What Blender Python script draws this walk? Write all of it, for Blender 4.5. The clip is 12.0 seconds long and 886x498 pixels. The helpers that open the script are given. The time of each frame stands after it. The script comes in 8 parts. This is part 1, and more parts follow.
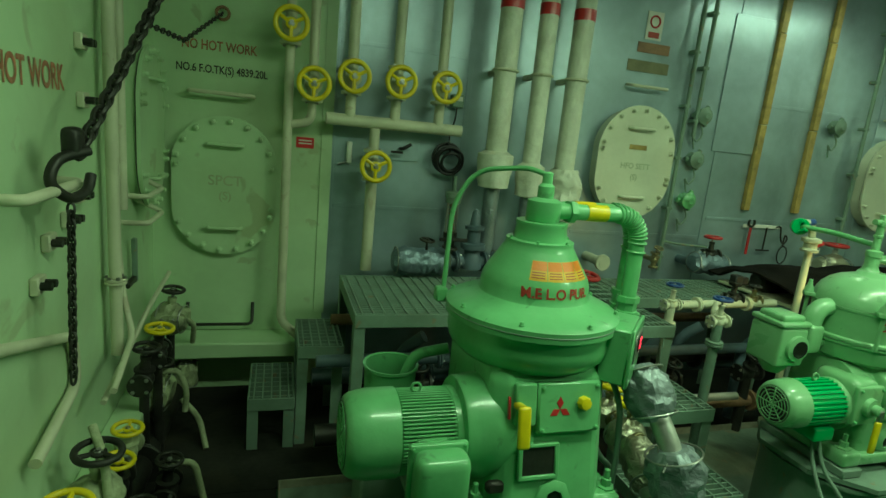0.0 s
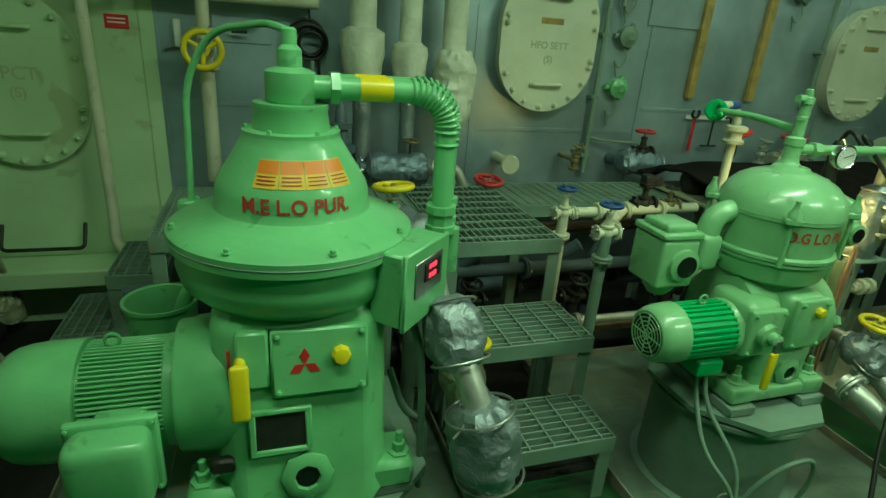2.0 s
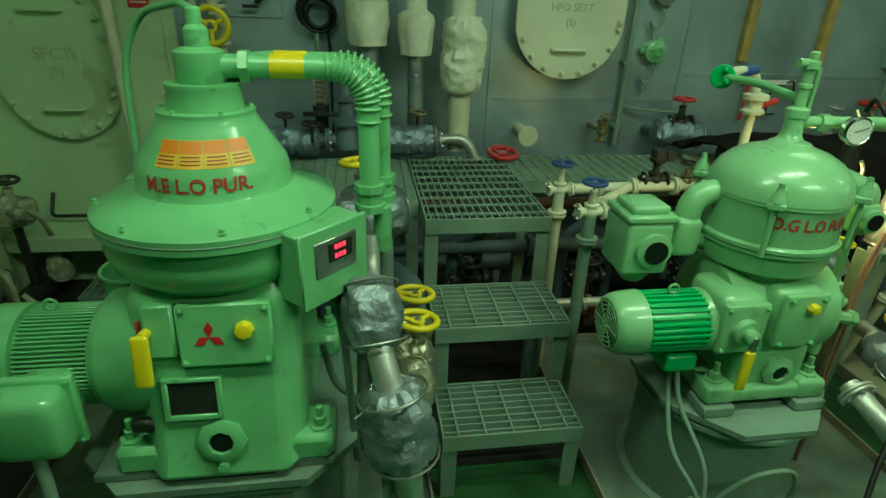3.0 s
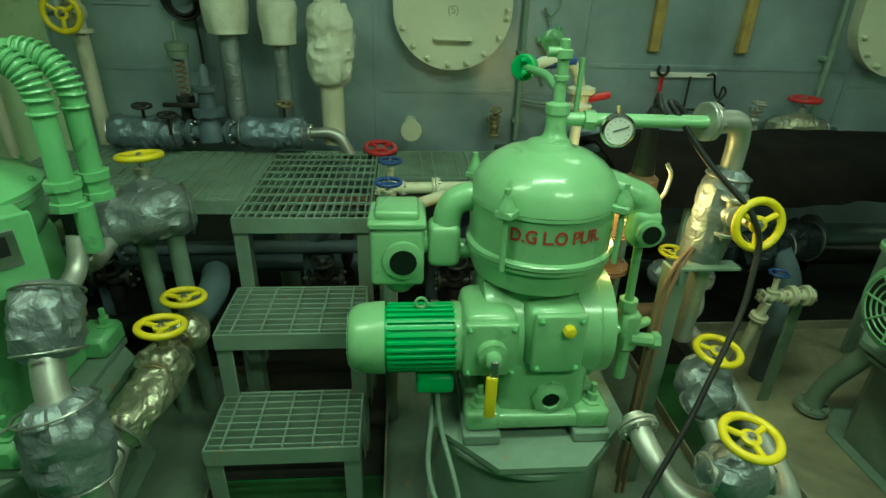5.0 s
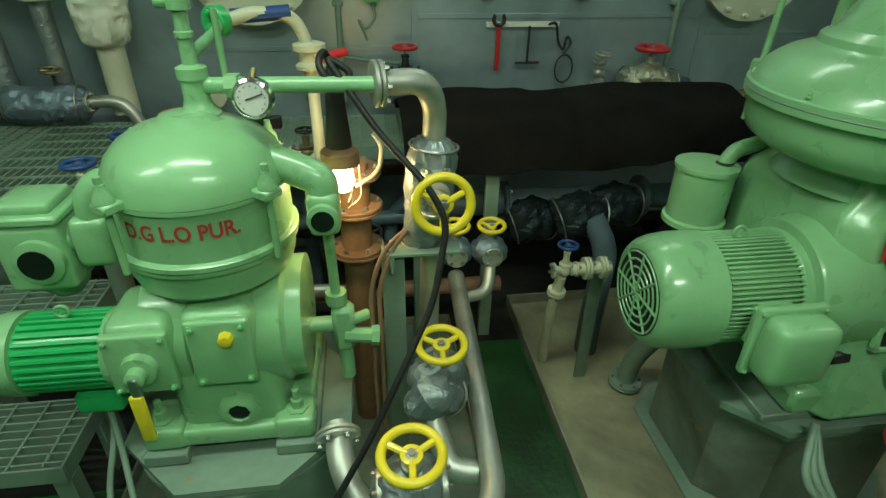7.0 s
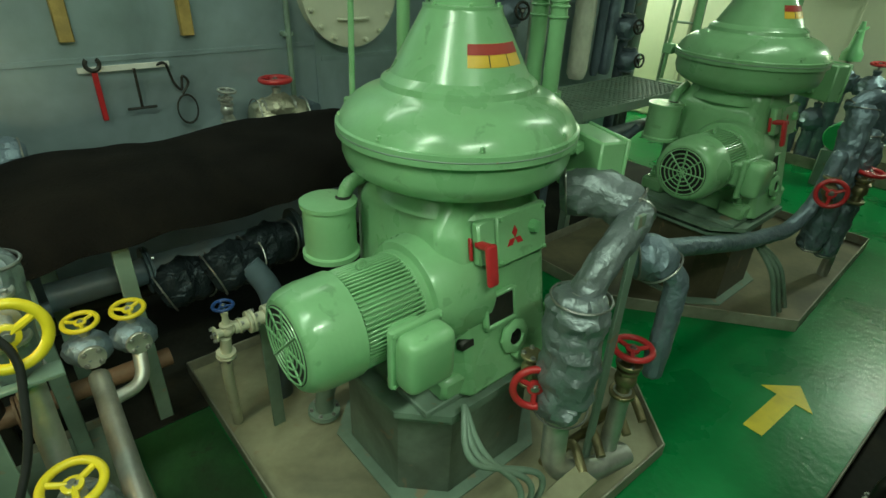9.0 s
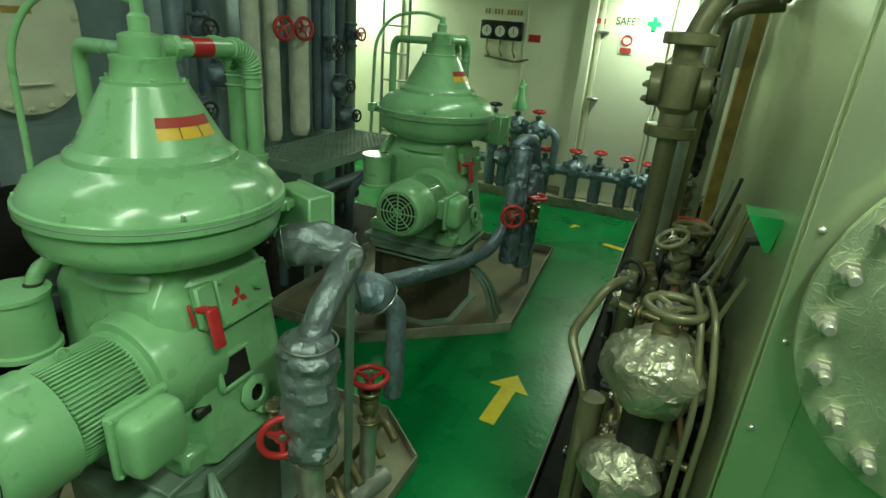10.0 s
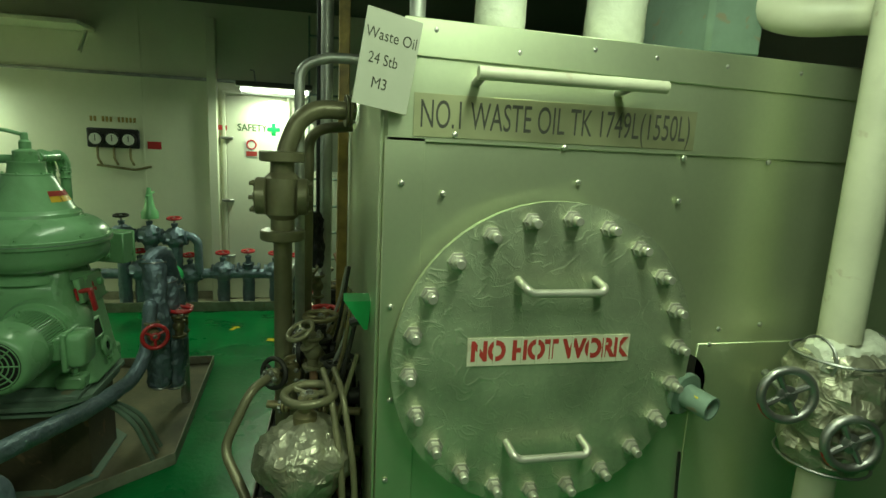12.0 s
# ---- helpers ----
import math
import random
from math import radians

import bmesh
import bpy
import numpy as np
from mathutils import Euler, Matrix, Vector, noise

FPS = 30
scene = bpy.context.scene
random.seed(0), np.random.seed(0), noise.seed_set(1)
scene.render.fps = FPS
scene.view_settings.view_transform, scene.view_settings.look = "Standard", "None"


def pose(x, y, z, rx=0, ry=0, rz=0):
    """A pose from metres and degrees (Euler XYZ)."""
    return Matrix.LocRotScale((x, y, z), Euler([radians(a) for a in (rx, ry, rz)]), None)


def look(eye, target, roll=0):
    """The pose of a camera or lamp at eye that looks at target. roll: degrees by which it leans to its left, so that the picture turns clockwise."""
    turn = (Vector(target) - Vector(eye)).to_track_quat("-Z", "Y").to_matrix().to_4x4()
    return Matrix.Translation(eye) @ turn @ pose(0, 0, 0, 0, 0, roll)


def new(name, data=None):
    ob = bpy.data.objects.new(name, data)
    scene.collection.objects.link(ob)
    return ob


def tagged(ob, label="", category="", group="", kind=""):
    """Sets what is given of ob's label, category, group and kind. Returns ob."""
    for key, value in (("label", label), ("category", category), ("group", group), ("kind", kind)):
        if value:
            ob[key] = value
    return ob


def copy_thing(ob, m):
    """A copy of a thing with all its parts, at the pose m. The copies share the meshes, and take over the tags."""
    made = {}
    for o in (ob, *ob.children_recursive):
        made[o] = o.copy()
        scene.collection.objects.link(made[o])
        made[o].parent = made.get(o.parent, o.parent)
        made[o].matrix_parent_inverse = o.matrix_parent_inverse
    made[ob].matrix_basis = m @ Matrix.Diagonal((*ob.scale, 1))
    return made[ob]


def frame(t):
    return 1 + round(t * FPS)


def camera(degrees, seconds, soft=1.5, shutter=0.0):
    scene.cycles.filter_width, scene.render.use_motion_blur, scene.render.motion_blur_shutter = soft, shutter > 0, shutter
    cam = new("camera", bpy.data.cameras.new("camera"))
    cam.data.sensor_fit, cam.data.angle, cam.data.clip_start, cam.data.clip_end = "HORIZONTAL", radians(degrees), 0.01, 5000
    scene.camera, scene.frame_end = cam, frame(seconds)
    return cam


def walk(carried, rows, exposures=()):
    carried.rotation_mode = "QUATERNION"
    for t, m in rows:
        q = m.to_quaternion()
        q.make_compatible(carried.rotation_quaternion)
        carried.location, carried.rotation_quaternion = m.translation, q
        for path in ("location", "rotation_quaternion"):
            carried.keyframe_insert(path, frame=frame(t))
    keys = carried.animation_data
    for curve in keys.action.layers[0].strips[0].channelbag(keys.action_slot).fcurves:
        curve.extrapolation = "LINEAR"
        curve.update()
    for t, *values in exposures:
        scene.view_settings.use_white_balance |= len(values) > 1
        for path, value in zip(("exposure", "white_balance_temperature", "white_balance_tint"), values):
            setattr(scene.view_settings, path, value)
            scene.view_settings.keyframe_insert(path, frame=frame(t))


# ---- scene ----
cam = camera(78.4, 12.0)
METRES, EYE, TILT, LEAN, TURN = 3.5, 1.6, 0.0, 0.0, -17.6
ROWS = [
    (0.0, 0.0, 0.0, 0.0, 1.14, -11.85, -5.47),
    (0.5, 0.0533, 0.0541, -0.0167, -2.88, -12.99, -4.94),
    (1.0, 0.1118, 0.0793, -0.0157, -3.22, -15.18, -4.59),
    (1.5, 0.1531, 0.1117, -0.0177, -2.25, -17.22, -4.47),
    (2.0, 0.1817, 0.1349, -0.0223, 0.41, -21.29, -4.07),
    (2.5, 0.2368, 0.1351, -0.0175, 5.43, -24.21, -2.82),
    (4.5, 0.4664, 0.2254, -0.0053, 13.87, -25.75, -1.57),
    (5.0, 0.5113, 0.2396, -0.0117, 13.53, -26.01, -1.59),
    (5.5, 0.5383, 0.2829, -0.0164, 13.1, -26.84, -1.62),
    (6.0, 0.5616, 0.3146, -0.0229, 12.8, -28.39, -1.75),
    (6.5, 0.6278, 0.3287, -0.0203, 12.67, -29.72, -1.5),
    (7.0, 0.6968, 0.3417, -0.016, 10.03, -30.3, -0.74),
    (7.5, 0.7325, 0.3627, -0.0025, 2.23, -30.79, -0.42),
    (9.5, 0.7618, 0.3406, 0.0228, -34.2, -26.12, -3.29),
    (10.0, 0.7657, 0.3078, 0.035, -48.61, -22.3, -4.33),
    (10.5, 0.7608, 0.2884, 0.0408, -62.31, -18.44, -4.56),
    (11.0, 0.7571, 0.2772, 0.0443, -72.24, -15.61, -4.0),
    (11.5, 0.7571, 0.2699, 0.0517, -78.98, -13.22, -3.34),
    (12.0, 0.755, 0.2676, 0.0564, -84.24, -10.58, -2.77),
]
walk(cam, [(t, pose(0, 0, EYE, TILT, LEAN, TURN) @ pose(METRES * x, METRES * y, METRES * z, 90 + pitch, roll, yaw)) for t, x, y, z, yaw, pitch, roll in ROWS],
     [(0.0, 0.06, 6500, -28.0), (0.6, 0.06, 6200, -25.0), (2.0, -0.05, 6200, -23.0), (4.5, -0.1, 6300, -20.0), (5.5, 0.05, 5950, -18.0), (6.5, 0.0, 5950, -2.0), (7.5, -0.05, 6000, 4.0), (9.5, 0.12, 6100, -1.0), (10.5, 0.15, 6300, -2.0), (11.0, 0.0, 6500, -3.0), (12.0, -0.35, 6500, -6.0)])

# ---- light ----
FLOOR = 0.04
CEIL = 3.1
world = bpy.data.worlds.new("room_air")
scene.world = world
world.use_nodes = True
world.node_tree.nodes["Background"].inputs[0].default_value = (0.02, 0.025, 0.02, 1)
world.node_tree.nodes["Background"].inputs[1].default_value = 0.05


def area_light(name, loc, target, sx, sy, watts, colour):
    li = bpy.data.lights.new(name, "AREA")
    li.shape, li.size, li.size_y, li.energy, li.color = "RECTANGLE", sx, sy, watts, colour
    ob = new(name, li)
    ob.matrix_world = look(loc, target)
    return ob


TUBE = (0.88, 1.0, 0.74)
# ceiling fluorescent fittings over the walkway and over the tank wall: x, y, length along x, watts
CEILING_LAMPS = [(0.85, 0.7, 18), (2.3, 1.0, 21), (3.1, -0.35, 30), (3.6, 2.55, 3.6), (5.7, 1.0, 8)]
for lx, ly, w in CEILING_LAMPS:
    area_light("tube_light", (lx, ly, 2.72), (lx, ly, 0), 1.1, 0.16, w, TUBE)
# wall fittings above the far doors
area_light("door_tube_light", (8.72, 0.62, 2.2), (8.6, 0.62, 0), 0.1, 0.6, 30, TUBE)
area_light("door_tube_light", (8.72, 3.72, 2.2), (8.6, 3.7, 0), 0.1, 0.6, 34, TUBE)
hand = bpy.data.lights.new("hand_lamp_bulb", "POINT")
hand.energy, hand.color, hand.shadow_soft_size = 1.3, (1.0, 0.55, 0.18), 0.02
new("hand_lamp_bulb", hand).location = (2.612, 1.63, 1.03)

# ---- materials ----
def mat(name, colour, rough=0.5, metal=0.0, var=0.12, scale=6.0, fine=60.0, bump=0.15, dirt=0.0,
        dirt_colour=(0.08, 0.07, 0.04), coat=0.0, dist=0.004, wear=0.0, wear_colour=(0.3, 0.18, 0.1)):
    """Painted or bare surface: two scales of tone, fine relief, stains and chips."""
    m = bpy.data.materials.new(name)
    m.use_nodes = True
    nt = m.node_tree
    b = nt.nodes["Principled BSDF"]
    b.inputs["Roughness"].default_value = rough
    b.inputs["Metallic"].default_value = metal
    b.inputs["Coat Weight"].default_value = coat
    b.inputs["Coat Roughness"].default_value = 0.12
    tc = nt.nodes.new("ShaderNodeTexCoord")
    oi = nt.nodes.new("ShaderNodeObjectInfo")
    shift = nt.nodes.new("ShaderNodeVectorMath")
    shift.operation = "ADD"
    nt.links.new(tc.outputs["Object"], shift.inputs[0])
    nt.links.new(oi.outputs["Location"], shift.inputs[1])
    src = shift.outputs[0]

    def noise_node(sc, det=4.0, dis=0.0):
        n = nt.nodes.new("ShaderNodeTexNoise")
        n.inputs["Scale"].default_value, n.inputs["Detail"].default_value = sc, det
        n.inputs["Distortion"].default_value = dis
        nt.links.new(src, n.inputs["Vector"])
        return n.outputs["Fac"]

    def ramp(fac, a, z, ca, cz):
        r = nt.nodes.new("ShaderNodeValToRGB")
        r.color_ramp.elements[0].position, r.color_ramp.elements[1].position = a, z
        r.color_ramp.elements[0].color, r.color_ramp.elements[1].color = (*ca, 1), (*cz, 1)
        nt.links.new(fac, r.inputs[0])
        return r.outputs["Color"]

    def mix(fac, a, c, mode="MIX"):
        x = nt.nodes.new("ShaderNodeMix")
        x.data_type, x.blend_type = "RGBA", mode
        if isinstance(fac, float):
            x.inputs[0].default_value = fac
        else:
            nt.links.new(fac, x.inputs[0])
        nt.links.new(a, x.inputs[6])
        if isinstance(c, tuple):
            x.inputs[7].default_value = (*c, 1)
        else:
            nt.links.new(c, x.inputs[7])
        return x.outputs[2]

    big, small = noise_node(scale, 5.0, 0.3), noise_node(fine, 3.0)
    lo, hi = tuple(max(0, c * (1 - var)) for c in colour), tuple(min(1, c * (1 + var)) for c in colour)
    col = ramp(big, 0.3, 0.7, lo, hi)
    g = ramp(small, 0.25, 0.75, (1 - var * 0.5,) * 3, (1, 1, 1))
    col = mix(1.0, col, g, "MULTIPLY")
    if dirt:
        d = ramp(noise_node(scale * 0.6, 8.0, 1.2), 0.5, 0.78, (0, 0, 0), (dirt,) * 3)
        col = mix(d, col, dirt_colour)
    if wear:
        w = ramp(noise_node(scale * 2.7, 9.0, 0.5), 0.64, 0.68, (0, 0, 0), (wear,) * 3)
        col = mix(w, col, wear_colour)
    nt.links.new(col, b.inputs["Base Color"])
    rr = nt.nodes.new("ShaderNodeMapRange")
    rr.inputs["To Min"].default_value, rr.inputs["To Max"].default_value = max(0.02, rough - 0.1), min(1, rough + 0.14)
    nt.links.new(big, rr.inputs["Value"])
    nt.links.new(rr.outputs[0], b.inputs["Roughness"])
    if bump:
        bp = nt.nodes.new("ShaderNodeBump")
        bp.inputs["Strength"].default_value, bp.inputs["Distance"].default_value = bump, dist
        add = nt.nodes.new("ShaderNodeMath")
        add.operation = "ADD"
        nt.links.new(big, add.inputs[0])
        nt.links.new(small, add.inputs[1])
        nt.links.new(add.outputs[0], bp.inputs["Height"])
        nt.links.new(bp.outputs[0], b.inputs["Normal"])
    return m


def foil(name, colour, rough=0.32, scale=22.0, strength=0.9, metal=0.7, crease=False):
    """Crumpled metal foil: ridged creases at two scales."""
    m = mat(name, colour, rough, metal, 0.18, 7.0, 80.0, 0, 0.25, tuple(c * 0.45 for c in colour))
    nt = m.node_tree
    b = nt.nodes["Principled BSDF"]
    tc = nt.nodes.new("ShaderNodeTexCoord")
    total = None
    for sc, w in ((scale, 1.0), (scale * 2.9, 0.5)):
        n = nt.nodes.new("ShaderNodeTexNoise")
        n.inputs["Scale"].default_value, n.inputs["Detail"].default_value, n.inputs["Distortion"].default_value = sc, 2.0, 0.8
        nt.links.new(tc.outputs["Object"], n.inputs["Vector"])
        steps = [("SUBTRACT", 0.5), ("ABSOLUTE", 0), ("MULTIPLY", -2.0 * w)] if not crease else [("SUBTRACT", 0.5), ("ABSOLUTE", 0), ("MULTIPLY", -34.0), ("ADD", 1.0), ("MAXIMUM", 0.0), ("MULTIPLY", w * 0.3)]
        out = n.outputs["Fac"]
        for op, v in steps:
            k = nt.nodes.new("ShaderNodeMath")
            k.operation = op
            nt.links.new(out, k.inputs[0])
            k.inputs[1].default_value = v
            out = k.outputs[0]
        if total:
            k = nt.nodes.new("ShaderNodeMath")
            k.operation = "ADD"
            nt.links.new(total, k.inputs[0])
            nt.links.new(out, k.inputs[1])
            out = k.outputs[0]
        total = out
    bp = nt.nodes.new("ShaderNodeBump")
    bp.inputs["Strength"].default_value, bp.inputs["Distance"].default_value = strength, 0.012
    nt.links.new(total, bp.inputs["Height"])
    nt.links.new(bp.outputs[0], b.inputs["Normal"])
    return m


def glow(name, colour, power):
    m = bpy.data.materials.new(name)
    m.use_nodes = True
    b = m.node_tree.nodes["Principled BSDF"]
    b.inputs["Base Color"].default_value = (*colour, 1)
    b.inputs["Emission Color"].default_value = (*colour, 1)
    b.inputs["Emission Strength"].default_value = power
    return m


GREEN = mat("machine_green_paint", (0.21, 0.50, 0.215), 0.30, 0, 0.12, 5, 34, 0.24, 0.24, (0.09, 0.17, 0.07), 0.35, wear=0.5, wear_colour=(0.10, 0.22, 0.10))
GREEN_PALE = mat("pale_machine_green_paint", (0.262, 0.50, 0.245), 0.28, 0, 0.10, 5, 34, 0.26, 0.3, (0.12, 0.20, 0.09), 0.4, wear=0.4, wear_colour=(0.12, 0.22, 0.11))
GREEN_BRIGHT = mat("bright_green_paint", (0.05, 0.42, 0.12), 0.3, 0, 0.12, 6, 40, 0.1, 0.2, coat=0.3)
GREY_GREEN = mat("grey_green_deck_paint", (0.20, 0.28, 0.215), 0.5, 0, 0.15, 6, 50, 0.2, 0.35, wear=0.5)
CREAM = mat("cream_pipe_paint", (0.60, 0.60, 0.44), 0.45, 0, 0.1, 5, 40, 0.15, 0.3, wear=0.3)
CREAM_WALL = mat("pale_green_wall_paint", (0.52, 0.68, 0.42), 0.45, 0, 0.09, 1.6, 25, 0.16, 0.4, (0.27, 0.30, 0.13), wear=0.35, wear_colour=(0.25, 0.22, 0.10))
FAR_WALL = mat("white_wall_paint", (0.76, 0.77, 0.60), 0.5, 0, 0.06, 1.2, 25, 0.1, 0.18, (0.42, 0.38, 0.2))
BLUE_WALL = mat("blue_grey_sheet_wall", (0.40, 0.50, 0.54), 0.33, 0.5, 0.2, 2.2, 14, 0.25, 0.45, (0.12, 0.14, 0.14))
# Ceiling and walls out of view, kept near black to cut bounced light.
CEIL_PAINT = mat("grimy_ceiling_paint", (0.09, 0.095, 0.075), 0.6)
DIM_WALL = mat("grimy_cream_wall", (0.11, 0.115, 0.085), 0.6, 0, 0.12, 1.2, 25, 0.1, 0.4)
GRIMY = mat("grimy_lagging", (0.42, 0.46, 0.28), 0.6, 0, 0.35, 9, 60, 0.6, 0.9, (0.04, 0.04, 0.025), dist=0.01)
PAPER = mat("yellowed_plastic_sheet", (0.47, 0.48, 0.38), 0.4, 0, 0.06, 5, 40, 0.05)
DECK = mat("green_deck_paint", (0.010, 0.19, 0.045), 0.27, 0, 0.25, 2.5, 30, 0.4, 0.5, (0.006, 0.06, 0.018), 0.0)
TRAY = mat("cream_tray_paint", (0.34, 0.325, 0.21), 0.45, 0, 0.3, 3, 30, 0.2, 0.95, (0.06, 0.05, 0.03), wear=0.4)
COVER = mat("cream_cover_paint", (0.66, 0.68, 0.52), 0.4, 0, 0.08, 3, 40, 0.15, 0.25, (0.33, 0.3, 0.15))
STEEL = mat("bare_steel", (0.42, 0.42, 0.40), 0.38, 0.9, 0.25, 8, 60, 0.25, 0.4)
GALV = mat("galvanised_pipe", (0.52, 0.53, 0.48), 0.42, 0.7, 0.2, 9, 70, 0.2, 0.3)
RUST = mat("rusty_primer_pipe", (0.28, 0.16, 0.09), 0.6, 0.1, 0.3, 10, 70, 0.4, 0.4)
BRONZE = mat("bronze_fitting", (0.30, 0.26, 0.14), 0.4, 0.7, 0.2, 12, 70, 0.2, 0.4)
OLIVE = mat("olive_coated_pipe", (0.20, 0.19, 0.11), 0.35, 0.35, 0.2, 8, 60, 0.2, 0.3)
DARK = mat("dark_oily_metal", (0.035, 0.035, 0.03), 0.45, 0.4, 0.4, 9, 60, 0.3, 0.3)
BLACK = mat("black_rubber", (0.012, 0.012, 0.012), 0.5, 0, 0.3, 12, 80, 0.1)
CLOTH = mat("black_felt_cover", (0.011, 0.010, 0.009), 0.95, 0, 0.35, 5, 120, 0.5, 0.3, (0.03, 0.025, 0.018), dist=0.01)
YELLOW = mat("yellow_paint", (0.78, 0.62, 0.02), 0.35, 0, 0.1, 10, 60, 0.1, 0.35, (0.3, 0.22, 0.03), 0.2)
RED = mat("red_paint", (0.50, 0.025, 0.03), 0.35, 0, 0.15, 10, 60, 0.1, 0.3, (0.15, 0.02, 0.02), 0.2)
BLUE = mat("blue_paint", (0.02, 0.06, 0.22), 0.4, 0, 0.15, 10, 60, 0.1, 0.3)
BLUE_PIPE = mat("blue_grey_pipe_paint", (0.10, 0.14, 0.17), 0.45, 0, 0.2, 7, 50, 0.2, 0.5)
ORANGE = mat("orange_label", (0.75, 0.22, 0.02), 0.4)
LABEL_YELLOW = mat("yellow_label", (0.80, 0.50, 0.05), 0.4)
WHITE = mat("white_label", (0.75, 0.75, 0.68), 0.5)
INK = mat("dark_stencil_ink", (0.05, 0.05, 0.035), 0.6)
INK_GREEN = mat("faded_green_stencil_ink", (0.09, 0.14, 0.06), 0.6)
INK_FADED = mat("faded_red_stencil_ink", (0.40, 0.17, 0.10), 0.6, 0, 0.4, 30, 80, 0.05, 0.6, (0.45, 0.5, 0.3))
INK_RED = mat("red_stencil_ink", (0.38, 0.04, 0.03), 0.55)
FOIL = foil("silver_foil_lagging", (0.26, 0.30, 0.31), 0.42, 12.0, 0.45, 0.55)
FOIL_BLUE = foil("bluish_foil_lagging", (0.21, 0.27, 0.32), 0.42, 12.0, 0.45, 0.5)
FOIL_DULL = foil("dull_foil_lagging", (0.42, 0.41, 0.30), 0.33, 9, 0.8)
LAGGING = mat("white_cloth_lagging", (0.68, 0.70, 0.57), 0.48, 0, 0.12, 9, 40, 0.45, 0.35, (0.3, 0.27, 0.16), dist=0.01)
WOOD = mat("varnished_wood_batten", (0.42, 0.30, 0.09), 0.5, 0, 0.25, 14, 90, 0.3, 0.5)
SHEET = mat("brushed_sheet_cladding", (0.70, 0.77, 0.52), 0.40, 0.88, 0.08, 1.5, 90, 0.03, 0.3, (0.40, 0.39, 0.25))
FOIL_COVER = foil("foil_wrapped_cover", (0.62, 0.68, 0.47), 0.41, 16, 0.27, 0.82, True)
# Foil coloured near black for lagging that sits in shade.
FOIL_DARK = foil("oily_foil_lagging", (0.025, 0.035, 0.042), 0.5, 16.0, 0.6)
INK_FAINT = mat("faint_stencil_ink", (0.40, 0.45, 0.28), 0.6)
STAINED = mat("oil_stained_foundation", (0.10, 0.085, 0.05), 0.5, 0, 0.35, 4, 40, 0.3, 0.8, (0.025, 0.02, 0.012), wear=0.4)
STAINED_TRAY = mat("oil_stained_tray", (0.17, 0.15, 0.09), 0.4, 0, 0.35, 3, 30, 0.25, 0.9, (0.03, 0.025, 0.015))
OILY_GREEN = mat("oil_stained_green_plate", (0.17, 0.22, 0.17), 0.35, 0, 0.3, 4, 40, 0.3, 0.9, (0.03, 0.035, 0.022), wear=0.4)
# Near-black and hardly reflective; on the deck it stands in for shade.
DARK_FILL = mat("oily_bilge_plate", (0.022, 0.022, 0.018), 0.75, 0.0, 0.5, 4, 40, 0.5, 0.3)
DECK.node_tree.nodes["Principled BSDF"].inputs["Specular IOR Level"].default_value = 0.3
GLASSY = mat("dark_sight_glass", (0.012, 0.012, 0.012), 0.08, 0, 0.1, bump=0)
CLOTH.node_tree.nodes["Principled BSDF"].inputs["Specular IOR Level"].default_value = 0.08
DARK_FILL.node_tree.nodes["Principled BSDF"].inputs["Specular IOR Level"].default_value = 0.2
DIAL = mat("white_dial", (0.8, 0.8, 0.75), 0.3, bump=0)
CHROME = mat("chrome_rim", (0.65, 0.65, 0.62), 0.15, 1.0, 0.05, bump=0)
TUBE_GLOW = glow("fluorescent_tube", (0.93, 1.0, 0.85), 9.0)
BULB_GLOW = glow("warm_bulb", (1.0, 0.72, 0.32), 30.0)
LED_GLOW = glow("red_digits", (1.0, 0.03, 0.08), 2.0)


